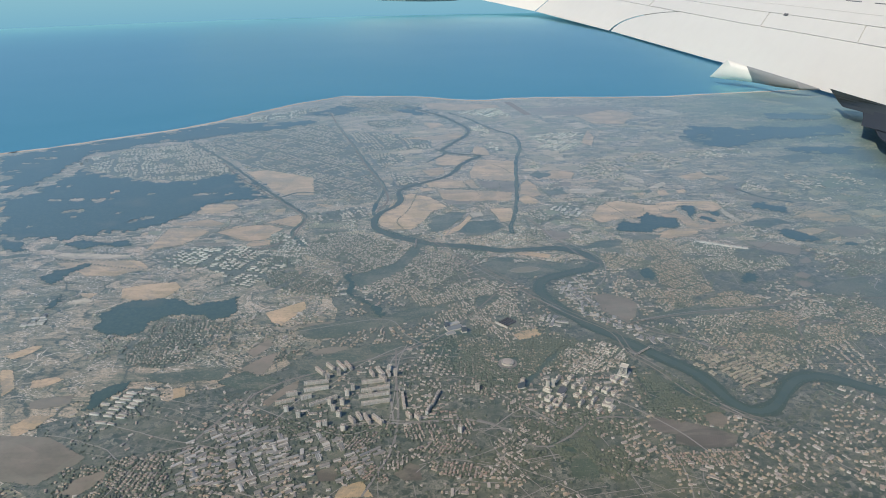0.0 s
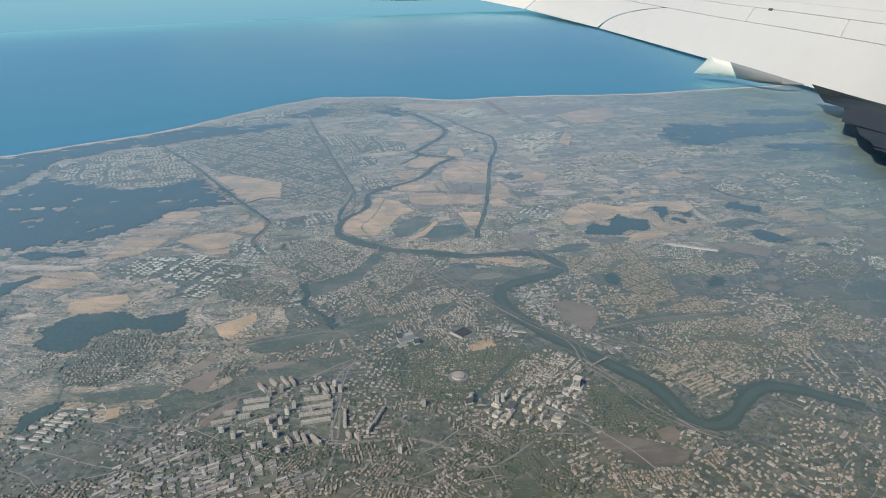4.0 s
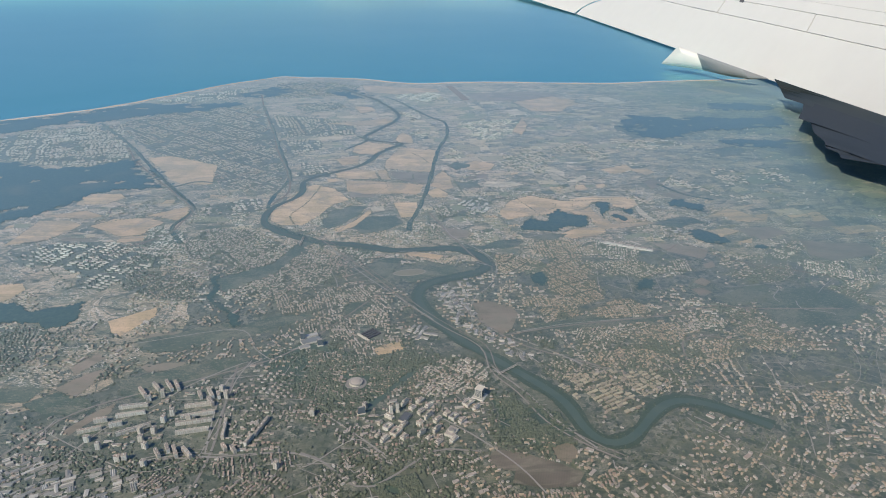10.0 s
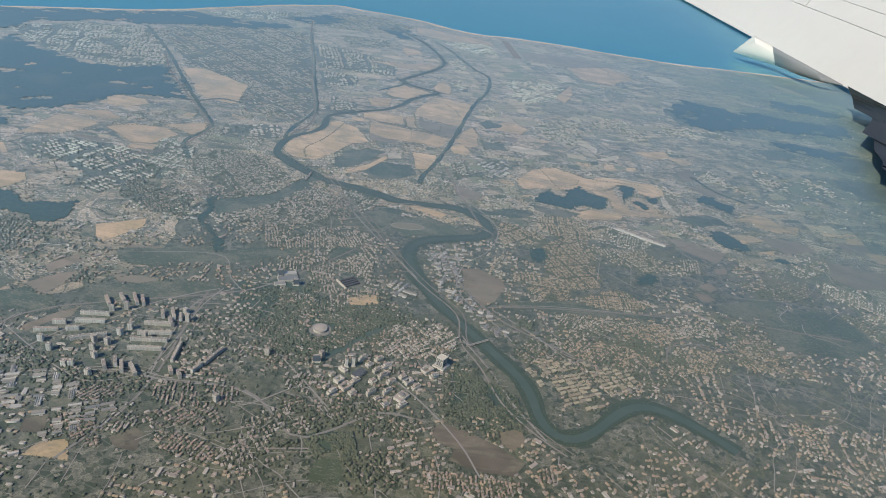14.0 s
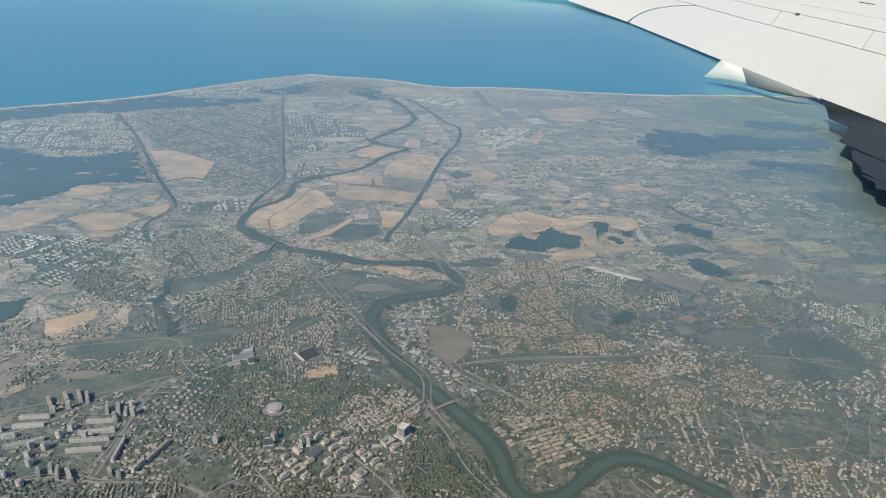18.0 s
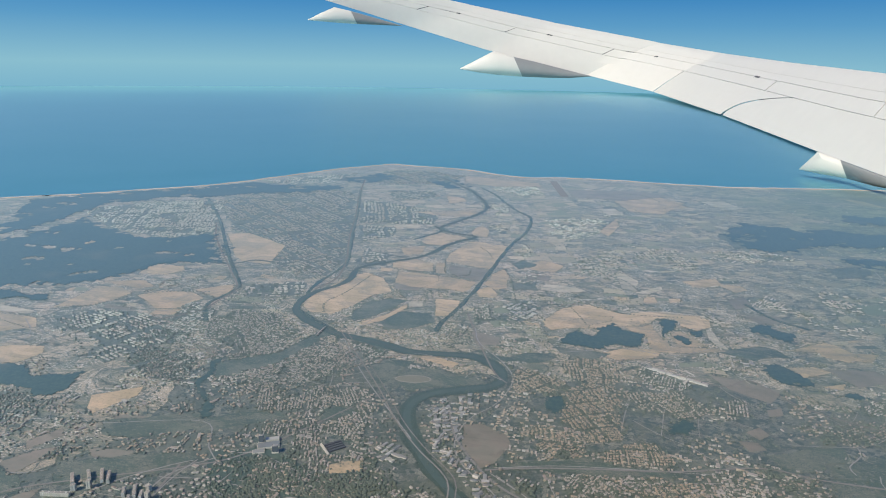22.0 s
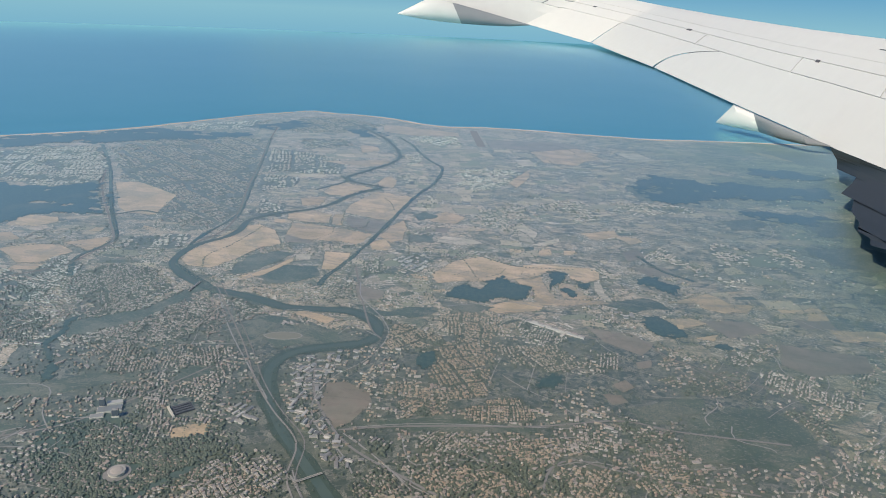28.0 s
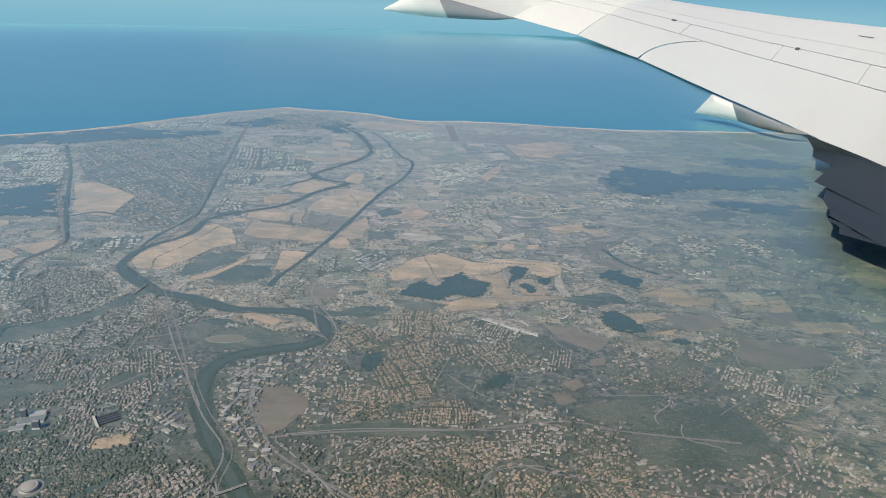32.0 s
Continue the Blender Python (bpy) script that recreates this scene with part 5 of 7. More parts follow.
def canopy(poly, w, tall):
    """The closed roof of leaves of a wood, uneven on top, with a ragged border and gaps."""
    q = np.array(poly, float)
    (x0, y0), (x1, y1) = q.min(0), q.max(0)
    g, verts, faces = {}, [], []
    m = area_of(outline(poly, 6.0 if w > 2 else 2.5))
    for i in range(int((x1 - x0 + 40) / w)):
        for j in range(int((y1 - y0 + 40) / w)):
            x, y = x0 - 20 + i * w, y0 - 20 + j * w
            jag = 1.6 if w < 2 else 4.5
            a = int(x + jag * (noise.noise((x * 0.11, y * 0.11, 51)) + 0.6 * noise.noise((x * 0.35, y * 0.35, 52))) * 2 - GX0)
            c = int(y + jag * (noise.noise((x * 0.11, y * 0.11, 53)) + 0.6 * noise.noise((x * 0.35, y * 0.35, 54))) * 2 - GY0)
            ragged = noise.noise((x * 0.03, y * 0.05, 3)) + 0.6 * noise.noise((x * 0.09, y * 0.14, 5)) + 0.35 * noise.noise((x * 0.3, y * 0.3, 8))
            if 0 <= a < m.shape[0] and 0 <= c < m.shape[1] and m[a, c] and taken[a, c] in (0, 4) and ragged < (0.85 if w < 2 else 0.64):
                g[i, j] = len(verts)
                verts.append([x + rng.uniform(-0.35, 0.35) * w, y + rng.uniform(-0.35, 0.35) * w, tall * (1 + 0.5 * noise.noise((x * 0.3, y * 0.3, 6)) + rng.uniform(-0.25, 0.25))])
    for (i, j), k in g.items():
        q = [g.get((i + 1, j)), g.get((i + 1, j + 1)), g.get((i, j + 1))]
        if None not in q:
            faces.append((k, *q))
        if any((i + di, j + dj) not in g for di, dj in ((1, 0), (-1, 0), (0, 1), (0, -1))):
            verts[k][2] = 0.06
            if w < 2 and rng.random() < 0.6:
                pine_rows.append((verts[k][0], verts[k][1], rng.uniform(0.35, 0.6), 0.25))
    if faces:
        bulk("wood_canopy", verts, faces, [M_CANOPY], None, "dense dark pine wood seen from far above", "woods", True)


for poly in WOODS:
    near = math.hypot(*np.mean(poly, 0)) < 640
    canopy(poly, 1.1 if near else 2.4, 0.4 if near else 0.5)

for pts, wide in TREE_LINES:
    line = smooth(pts, 3)
    if wide > 1:
        tagged(mesh_object("tree_belt", ribbon(line, wide * 1.7, 0.139, 0.7), M_CANOPY), "dark belt of trees along a ditch", "tree belt", kind="structure")
        claim_line(line, wide + 2, 2)
    for i, q in enumerate(line):
        for k in range(9 if wide > 1 else 5):
            if noise.noise((q.x * 0.05, q.y * 0.05, 21)) > -0.35:
                tree_rows.append((q.x + rng.gauss(0, wide * 0.42), q.y + rng.gauss(0, wide * 0.42), rng.uniform(0.22, 0.5) * (1 + q.y / 1500), 0.2))
for pts, wide in LANES:
    line = smooth(pts, 4)
    tagged(mesh_object("road", ribbon(line, wide * (1.3 + max(0, pts[0][1] - 400) / 500), layer("lane", 0.190, [tuple(q) for q in line], 0.0007)), M_LANE), "pale narrow country road across the plain", "road", kind="structure")
    claim_line(line, 1.6, 3)

for line, spread, chance, size in ((river, 2.9, 1.0, 0.4), (river, 4.2, 0.9, 0.4), (road_lines["ROAD_SEA"], 2.2, 0.6, 0.6), (road_lines["WOOD"], 2.4, 0.8, 0.8), (rail, 2.4, 0.9, 0.45), (road_lines["J"], 3.5, 0.6, 0.6), (road_lines["G"], 3.0, 0.35, 0.6)):
    for i, q in enumerate(line):
        for side in (-1, 1, -1, 1, -1, 1):
            if rng.random() < chance:
                tan = (line[min(i + 1, len(line) - 1)] - line[max(i - 1, 0)]).normalized()
                off = Vector((-tan.y, tan.x)) * side * (spread + rng.uniform(-0.8, 1.4)) + tan * rng.uniform(-2.5, 2.5)
                tree_rows.append((q.x + off.x, q.y + off.y, rng.uniform(0.6, 1.3) * size * (0.5 + q.y / 2500), 0.4))


# ---- towns ----
# style: spacing along and across, width, depth, height ranges, gable rise, fill, trees, walls, roof
STYLES = {
    "far": (4.6, 2.9, (2.4, 4.2), (0.8, 1.3), (0.3, 0.6), 0.15, 0.80, 0.35, M_WALL_FAR, M_ROOF_FAR),
    "slabs": (5.6, 2.9, (2.2, 4.8), (0.75, 1.1), (0.6, 1.1), 0.0, 0.78, 1.0, M_WALL_PALE, M_ROOF_SLAB),
    "mixed": (3.1, 2.25, (1.4, 2.7), (0.8, 1.15), (0.5, 1.1), 0.0, 0.84, 0.9, M_WALL_PALE, M_ROOF_FLAT),
    "curls": (2.7, 3.1, (1.5, 2.3), (1.0, 1.4), (0.5, 0.9), 0.12, 0.82, 0.9, M_WALL_PALE, M_ROOF_FLAT),
    "rows": (4.1, 2.3, (2.2, 3.7), (0.8, 1.1), (0.6, 1.0), 0.0, 0.86, 0.9, M_WALL_PALE, M_ROOF_FLAT),
    "blocks": (7.2, 2.9, (4.0, 6.5), (0.9, 1.2), (0.8, 1.3), 0.0, 0.80, 1.1, M_WALL_PALE, M_ROOF_FLAT),
    "roofs": (2.5, 1.95, (1.2, 2.2), (0.8, 1.15), (0.5, 1.0), 0.2, 0.92, 0.8, M_WALL_WARM, M_ROOF_RED),
    "villas": (2.8, 2.5, (0.9, 1.7), (0.75, 1.1), (0.4, 0.8), 0.2, 0.66, 0.9, M_WALL_WARM, M_ROOF_RED),
    "sheds": (5.6, 3.4, (2.4, 4.8), (1.1, 2.0), (0.5, 0.8), 0.18, 0.88, 0.4, M_WALL_PALE, M_ROOF_SHED),
    "parcels": (3.9, 2.5, (2.5, 3.4), (1.3, 1.8), (0.4, 0.9), 0.08, 0.94, 0.3, M_WALL_WARM, M_ROOF_YARD),
    "whites": (2.9, 2.2, (1.5, 2.4), (1.0, 1.4), (0.8, 1.5), 0.0, 0.9, 0.7, M_WALL_WHITE, M_ROOF_FLAT),
    "offices": (6.6, 5.0, (3.6, 5.4), (2.0, 3.1), (1.3, 2.2), 0.0, 0.8, 1.3, M_WALL_WHITE, M_ROOF_FLAT),
}
DENSE = {"rows na", "roofs nb", "roofs nc", "mixed nd", "mixed ne", "roofs nf", "mixed nh", "roofs nk", "roofs nl", "roofs gg"}
ANGLES = {"rows na": 106, "roofs nb": 60, "roofs nc": 72, "mixed nd": 129, "mixed ne": 84, "roofs nf": 62, "roofs ng": 43, "mixed nh": 86, "sheds ni": 15, "sheds nj": 19, "roofs nk": 93, "roofs nl": 87, "rows da": -69, "rows db": -74, "parcels": 32, "sheds a": 35, "sheds c": 78, "shore a far": 23, "grid a far": 52, "shore b far": 23, "vill a far": 19, "vill b far": 19, "vill c far": 19, "vill d far": 19, "vill e far": 19, "vill f far": 19, "vill g far": 19, "vill h far": 19, "vill i far": 19, "vill j far": 19, "vill k far": 19, "vill l far": 19, "vill m far": 19, "slabs west": -17, "villas west": 5, "rows aa": -62, "rows bb": -54, "rows cc": -61, "rows dd": -50, "sheds tt": 14, "roofs ww": 30, "roofs xx": 3, "roofs qq": -76, "rows ee": -93, "roofs oo": -82, "whites core": 54, "offices core": 54}


def box_bm(w, d, z0, z1, cx=0.0, cy=0.0, inset=0.0):
    bm = bmesh.new()
    add_box(bm, w, d, z0, z1, cx, cy, inset)
    return bm


def add_box(bm, w, d, z0, z1, cx=0.0, cy=0.0, inset=0.0):
    v = [bm.verts.new((cx + sx * (w / 2 - k), cy + sy * (d / 2 - k), z)) for z, k in ((z0, 0.0), (z1, inset)) for sx, sy in ((-1, -1), (1, -1), (1, 1), (-1, 1))]
    for f in ((3, 2, 1, 0), (4, 5, 6, 7), (0, 1, 5, 4), (1, 2, 6, 5), (2, 3, 7, 6), (3, 0, 4, 7)):
        bm.faces.new([v[i] for i in f])


def rim_bm(w, d, z0, z1, t=0.14):
    """A closed rectangular ring of thickness t."""
    bm = bmesh.new()
    ring = [[bm.verts.new((sx * (w / 2 - k), sy * (d / 2 - k), z)) for sx, sy in ((-1, -1), (1, -1), (1, 1), (-1, 1))] for k, z in ((0, z0), (0, z1), (t, z1), (t, z0))]
    for a, b in zip(ring, ring[1:] + ring[:1]):
        for i in range(4):
            bm.faces.new((a[i], a[(i + 1) % 4], b[(i + 1) % 4], b[i]))
    return bm


def apartment(w, d, h, pale, name="apartment_building", text="", group="apartment buildings of the city"):
    """A slab of flats: walls with projecting bays, flat roof, parapet, stair towers, roof sheds."""
    ob = thing(name, text or ("pale rendered slab of flats with a flat roof" if pale else "ochre rendered block of flats with a flat roof"), name.replace("_", " "), group=group)
    bm = box_bm(w, d, 0, h)
    n = max(2, int(w / 0.9))
    for k in range(n):
        x = -w / 2 + (k + 0.5) * w / n
        for side in (-1, 1):
            add_box(bm, w / n * 0.45, 0.12, 0.25, h - 0.12, x, side * (d / 2 + 0.06))
    part("outer_wall", bm, M_WALL_PALE if pale else M_WALL_WARM, ob)
    roof = part("roof", box_bm(w - 0.16, d - 0.16, h + 0.004, h + 0.05), M_ROOF_SLAB, ob)
    part("parapet", rim_bm(w, d, h + 0.002, h + 0.10, 0.06), M_WALL_PALE, ob)
    for k in range(max(1, int(w / 2.4))):
        part("stair_head", box_bm(0.5, 0.45, h + 0.052, h + 0.36, -w / 2 + (k + 0.5) * w / max(1, int(w / 2.4)), 0, 0.02), M_WALL_PALE if pale else M_WALL_WARM, roof)
    return ob


def office(w, d, h, court):
    """A large stone public building: wings round a court or a stepped block."""
    ob = thing("office_building", "white stone office block round an inner court" if court else "white stone office block with a stepped top", "office building", group="white office blocks of the new town")
    if court:
        t = min(w, d) * 0.28
        part("outer_wall", rim_bm(w, d, 0, h, t), M_WALL_WHITE, ob)
        part("roof", rim_bm(w - 0.3, d - 0.3, h + 0.004, h + 0.05, t - 0.3), M_ROOF_FLAT, ob)
    else:
        part("outer_wall", box_bm(w, d, 0, h * 0.75), M_WALL_WHITE, ob)
        part("roof", box_bm(w - 0.3, d - 0.3, h * 0.75 + 0.004, h * 0.75 + 0.05), M_ROOF_FLAT, ob)
        upper = part("upper_storey", box_bm(w * 0.6, d * 0.55, h * 0.75 + 0.054, h * 1.15), M_WALL_WHITE, ob)
        part("upper_roof", box_bm(w * 0.6 - 0.2, d * 0.55 - 0.2, h * 1.15 + 0.004, h * 1.15 + 0.04), M_ROOF_FLAT, upper)
    part("parapet", rim_bm(w + 0.06, d + 0.06, (h if court else h * 0.75) - 0.12, (h if court else h * 0.75) + 0.12, 0.13), M_WALL_WHITE, ob)
    return ob


def warehouse(w, d, h, bays):
    """A shed with a row of low pitched bays and a lower annex."""
    ob = thing("warehouse", "low warehouse with pale pitched sheet roofs", "warehouse", group="warehouses by the river")
    part("outer_wall", box_bm(w, d, 0, h), M_WALL_PALE, ob)
    for k in range(bays):
        b = bmesh.new()
        y0, y1 = -d / 2 - 0.05 + k * (d + 0.1) / bays, -d / 2 - 0.05 + (k + 1) * (d + 0.1) / bays - 0.04
        m, x = (y0 + y1) / 2, w / 2 + 0.06
        v = [b.verts.new(p) for p in ((-x, y0, h + 0.004), (x, y0, h + 0.004), (x, y1, h + 0.004), (-x, y1, h + 0.004), (-x, m, h + 0.28), (x, m, h + 0.28))]
        for f in ((0, 1, 5, 4), (2, 3, 4, 5), (0, 4, 3), (1, 2, 5), (3, 2, 1, 0)):
            b.faces.new([v[i] for i in f])
        part("roof_bay", b, M_ROOF_SHED, ob)
    part("annex", box_bm(w * 0.3, 0.8, 0, h * 0.6, w * 0.25, -d / 2 - 0.41), M_WALL_PALE, ob)
    return ob


def house(w, d, h, rise, bays, ochre=False):
    """A rendered town house with a hipped clay roof, a chimney and a lower extension."""
    ob = thing("town_house", "ochre rendered town house with a hipped sunburnt roof" if ochre else "ochre rendered town house with a hipped clay tile roof", "house", group="town houses")
    part("outer_wall", box_bm(w, d, 0, h), M_WALL_WARM, ob)
    b = bmesh.new()
    x, y, k = w / 2 + 0.07, d / 2 + 0.07, max(0.05, w / 2 - d * 0.4)
    v = [b.verts.new(q) for q in ((-x, -y, h + 0.003), (x, -y, h + 0.003), (x, y, h + 0.003), (-x, y, h + 0.003), (-k, 0, h + rise), (k, 0, h + rise))]
    for f in ((0, 1, 5, 4), (2, 3, 4, 5), (3, 0, 4), (1, 2, 5), (3, 2, 1, 0)):
        b.faces.new([v[i] for i in f])
    roof = part("roof", b, M_ROOF_OCHRE if ochre else M_ROOF_CLAY, ob)
    part("chimney", box_bm(0.12, 0.12, h + rise * 0.4, h + rise + 0.12, w * 0.22, 0.1), M_WALL_WARM, roof)
    if bays:
        part("extension", box_bm(w * 0.4, 0.4, 0, h * 0.6, -w * 0.2, -d / 2 - 0.205), M_WALL_PALE, ob)
    return ob


def models(kind):
    if kind == "slab":
        return [apartment(w, d, h, True, text="tall pale rendered tower of flats") for w, d, h in ((2.1, 1.8, 3.6), (2.0, 1.9, 4.2), (2.3, 1.7, 3.2))]
    if kind == "flats":
        return [apartment(w, d, h, p, "apartment_house", "small pale rendered apartment house with a flat roof" if p else "small ochre apartment house with a flat roof", "apartment houses of the suburbs") for w, d, h, p in ((2.3, 0.95, 0.9, False), (1.9, 0.9, 1.0, True), (2.7, 0.95, 0.85, False), (1.6, 1.1, 1.1, False), (2.2, 0.9, 0.8, True), (1.4, 1.2, 1.3, False))]
    if kind == "terrace":
        return [apartment(w, d, h, p, "terraced_block", "long pale terraced block with a flat roof" if p else "long ochre terraced block with a flat roof", "terraced blocks in parallel rows") for w, d, h, p in ((3.7, 0.95, 0.85, False), (3.0, 0.95, 0.95, True), (4.2, 1.0, 0.8, False), (2.4, 1.05, 1.1, True), (3.3, 0.95, 0.85, True))]
    if kind == "house":
        return [house(w * 1.55, d * 1.75, h * 1.4, g * 1.4, e, o) for w, d, h, g, e, o in ((1.15, 0.52, 0.6, 0.15, True, False), (0.9, 0.52, 0.5, 0.14, False, True), (1.35, 0.55, 0.65, 0.15, True, True), (0.75, 0.55, 0.5, 0.14, False, False), (1.05, 0.48, 0.75, 0.13, True, True))]
    r = random.Random(kind)
    if kind == "apartment":
        return [apartment(w * 1.5, d * 1.3, h * 1.25, p) for w, d, h, p in ((2.0, 0.6, 0.85, True), (2.5, 0.6, 0.95, True), (2.2, 0.62, 0.8, True), (1.5, 0.65, 1.1, True), (2.0, 0.62, 0.85, False), (1.6, 0.62, 0.9, False), (0.95, 0.75, 1.3, True), (2.4, 0.55, 0.7, True))]
    if kind == "office":
        return [office(w * 1.45, d * 1.45, h * 1.5, c) for w, d, h, c in ((3.7, 2.6, 1.1, True), (2.9, 2.3, 1.2, True), (3.2, 1.4, 1.3, False), (2.4, 1.7, 1.1, False), (3.4, 1.0, 1.8, False), (1.9, 1.2, 1.1, False))]
    return [warehouse(w * 1.3, d * 1.3, h * 1.3, b) for w, d, h, b in ((3.6, 1.7, 0.5, 3), (2.6, 1.4, 0.45, 2), (4.0, 1.2, 0.5, 1), (2.3, 1.9, 0.5, 4), (3.0, 1.0, 0.42, 1))]


LIMIT = {"slab": 110, "house": 299, "terrace": 280, "flats": 290, "apartment": 200, "office": 110, "warehouse": 170}
made_models, used = {}, {"slab": 0, "terrace": 0, "flats": 0, "house": 0, "apartment": 0, "office": 0, "warehouse": 0}


def place_single(kind, rnd, x, y, turn, size=1.0):
    if kind not in made_models:
        made_models[kind] = [(m, [False]) for m in models(kind)]
    base, first = rnd.choice(made_models[kind])
    m = pose(x, y, 0, 0, 0, math.degrees(turn)) @ Matrix.Scale(size, 4)
    if not first[0]:
        base.matrix_basis, first[0] = m, True
    else:
        copy_thing(base, m)
    used[kind] += 1


for x, y, rad in ((21, 321, 6), (84, 311, 4), (41, 297, 2), (44, 298, 2), (27, 296, 2), (48, 293, 5), (70, 283, 4), (-10, 361, 9), (23, 369, 7), (41, 452, 12)):
    i, j = int(x - GX0), int(y - GY0)
    taken[i - rad:i + rad + 1, j - rad:j + rad + 1] = 7
for poly in LAKES:
    claim_poly(poly, 2)
for k in range(42):
    taken[int(184 + 38 * k / 41 - GX0) - 1:int(184 + 38 * k / 41 - GX0) + 2, int(511 - 17 * k / 41 - GY0) - 2:int(511 - 17 * k / 41 - GY0) + 3] = 7
garden_rows = []
for poly in PARKS:
    q = np.array(poly, float)
    g = np.random.default_rng(len(poly) + int(abs(q[0, 0])))
    xs, ys = g.uniform(q[:, 0].min(), q[:, 0].max(), 2600), g.uniform(q[:, 1].min(), q[:, 1].max(), 2600)
    keep = inside(poly, xs, ys)
    garden_rows += [(x, y, rng.uniform(0.3, 0.75), 0.35) for x, y in zip(xs[keep], ys[keep]) if free(x, y) and noise.noise((x * 0.08, y * 0.08, 71)) < 0.3]
for x, y, turn, length in SLABS:
    far_end = Vector((math.cos(radians(turn)), math.sin(radians(turn)))) * length / 2
    claim_line([Vector((x, y)) + far_end * k / 4 for k in range(-4, 5)], 2.6, 9)
    slab = apartment(length, 1.35, 1.9 if length > 9 else 2.4, True)
    slab.matrix_basis = pose(x, y, 0, 0, 0, turn)
for x, y in TOWERS:
    claim_line([Vector((x, y))], 3, 9)
    place_single("slab", rng, x, y, radians(rng.uniform(-30, 30)))
# built-up land under the whole city, greener and darker than the open plain
city = outline([(-60, 175), (330, 175), (350, 330), (330, 470), (250, 500), (160, 480), (70, 470), (0, 480), (-90, 470), (-100, 410), (-80, 360), (-110, 310), (-160, 280), (-215, 262), (-200, 215)], 3.0)
tagged(mesh_object("town_ground", sheet(city, 0.026), M_URBAN), "dark green and grey city ground of streets and gardens", "town ground", kind="structure")
for key, poly in DISTRICTS.items():
    style = "far" if key.endswith("far") else key.split()[0]
    sx, sy, ws, ds, hs, gable, fill, trees, wall, roof = STYLES[style]
    q = np.array(poly, float)
    mid = q.mean(0)
    if key == "slabs west":
        wall = M_WALL_WARM
    size = 0.8 if style in ("roofs", "mixed", "villas", "rows", "curls", "whites") else 1.0
    sx, sy = sx * size * 0.97, sy * size
    ws, ds, hs = [(a * size, b * size) for a, b in (ws, ds, hs)]
    if key in ("sheds ni", "sheds nj"):
        sx, sy, fill = 6.6, 4.3, 0.7
    if key == "curls fan":
        sx, sy = 3.5, 2.7
    if style == "curls":
        mid = mid - np.array((0.0, 6.0))
    if key in ("roofs nc", "roofs nk", "roofs nl", "roofs ng", "rows na"):
        roof = M_ROOF_CLAY
    elif style == "roofs" and mid[0] > 100:
        roof = M_ROOF_OCHRE
    if style in ("far", "villas") and mid[0] > -60 and mid[1] > 430:
        fill, trees = fill * 0.8, 0.4
    if key in ("villas park", "villas lawns", "villas nm", "villas nn grove", "villas no", "villas np", "villas nq"):
        fill, trees = 0.05 if key.endswith("grove") else 0.40 if " n" in key else 0.22, 2.6
    r = random.Random(key)
    turn0 = radians(ANGLES.get(key, r.uniform(-40, 75)))
    edge = outline(poly, 3.0)
    within = area_of(edge)
    if not (style in ("far", "villas") and mid[0] > -60 and mid[1] > 430):
        tagged(mesh_object("town_ground", sheet(edge, layer("town", 0.030, edge)), M_URBAN), "grey and green town ground of streets and gardens", "town ground", kind="structure")
    reach = max(np.hypot(*(q - mid).T)) + 5
    rows = []
    c, s = math.cos(turn0), math.sin(turn0)
    nu, nv = int(reach / sx) + 1, int(reach / sy) + 1
    for i in range(-nu, nu + 1):
        for j in range(-nv, nv + 1):
            if i % 7 == 3 or j % 9 == 4:   # wider streets
                continue
            a, b = i * sx + r.gauss(0, sx * 0.06), j * sy + r.gauss(0, sy * 0.06)
            bend = (0.08 if style in ("rows", "blocks", "offices") or key == "whites core" else 0.25) * noise.noise((i * 0.12, j * 0.12, len(key)))
            turn = turn0 + bend * 1.6
            if style == "curls":
                rad = 3 + sy * (j + nv)
                ang = sx * i / rad
                if rad > reach * 1.6 or abs(ang) > math.pi:
                    continue
                x, y, turn = mid[0] + rad * math.cos(ang), mid[1] + rad * math.sin(ang), ang + math.pi / 2
            else:
                x, y = mid[0] + a * c - b * s + 14 * bend, mid[1] + a * s + b * c + 14 * bend
            if not free(x, y) or not within[int(x - GX0), int(y - GY0)]:
                continue
            if r.random() > fill or noise.noise((x * 0.035, y * 0.035, 4)) + 0.5 * noise.noise((x * 0.11, y * 0.11, 6)) > (0.5 if key in DENSE else 0.30 if style in ("roofs", "villas", "mixed", "far") else 0.34):
                if r.random() < 0.6 * trees:
                    garden_rows += [(x + r.gauss(0, sx * 0.3), y + r.gauss(0, sy * 0.3), r.uniform(0.4, 0.9), 0.45) for k in range(3)]
                continue
            if style not in ("slabs", "blocks", "rows", "parcels") and r.random() < 0.18:
                turn += math.pi / 2
            w, d, h = r.uniform(*ws), r.uniform(*ds), r.uniform(*hs)
            kind = "house" if style == "roofs" else "terrace" if style in ("blocks", "rows", "curls") else "flats" if style == "mixed" else "warehouse" if style == "sheds" else "office" if style == "offices" else "apartment"
            if mid[1] < 470 and style != "whites" and used[kind] < LIMIT[kind]:
                place_single(kind, r, x, y, turn, size)
            else:
                rows.append((x, y, turn, w, d, h, gable if r.random() < 0.75 else 0.0))
            ii, jj = int(x - GX0), int(y - GY0)
            taken[ii, jj] = 9
            for k in range(int(trees * 3.2 + r.random())):
                garden_rows.append((x + r.choice((-1, 1)) * (w / 2 + r.uniform(0.2, 1.3)), y + r.choice((-1, 1)) * (d / 2 + r.uniform(0.2, 1.3)), r.uniform(0.28, 0.7), 0.35))
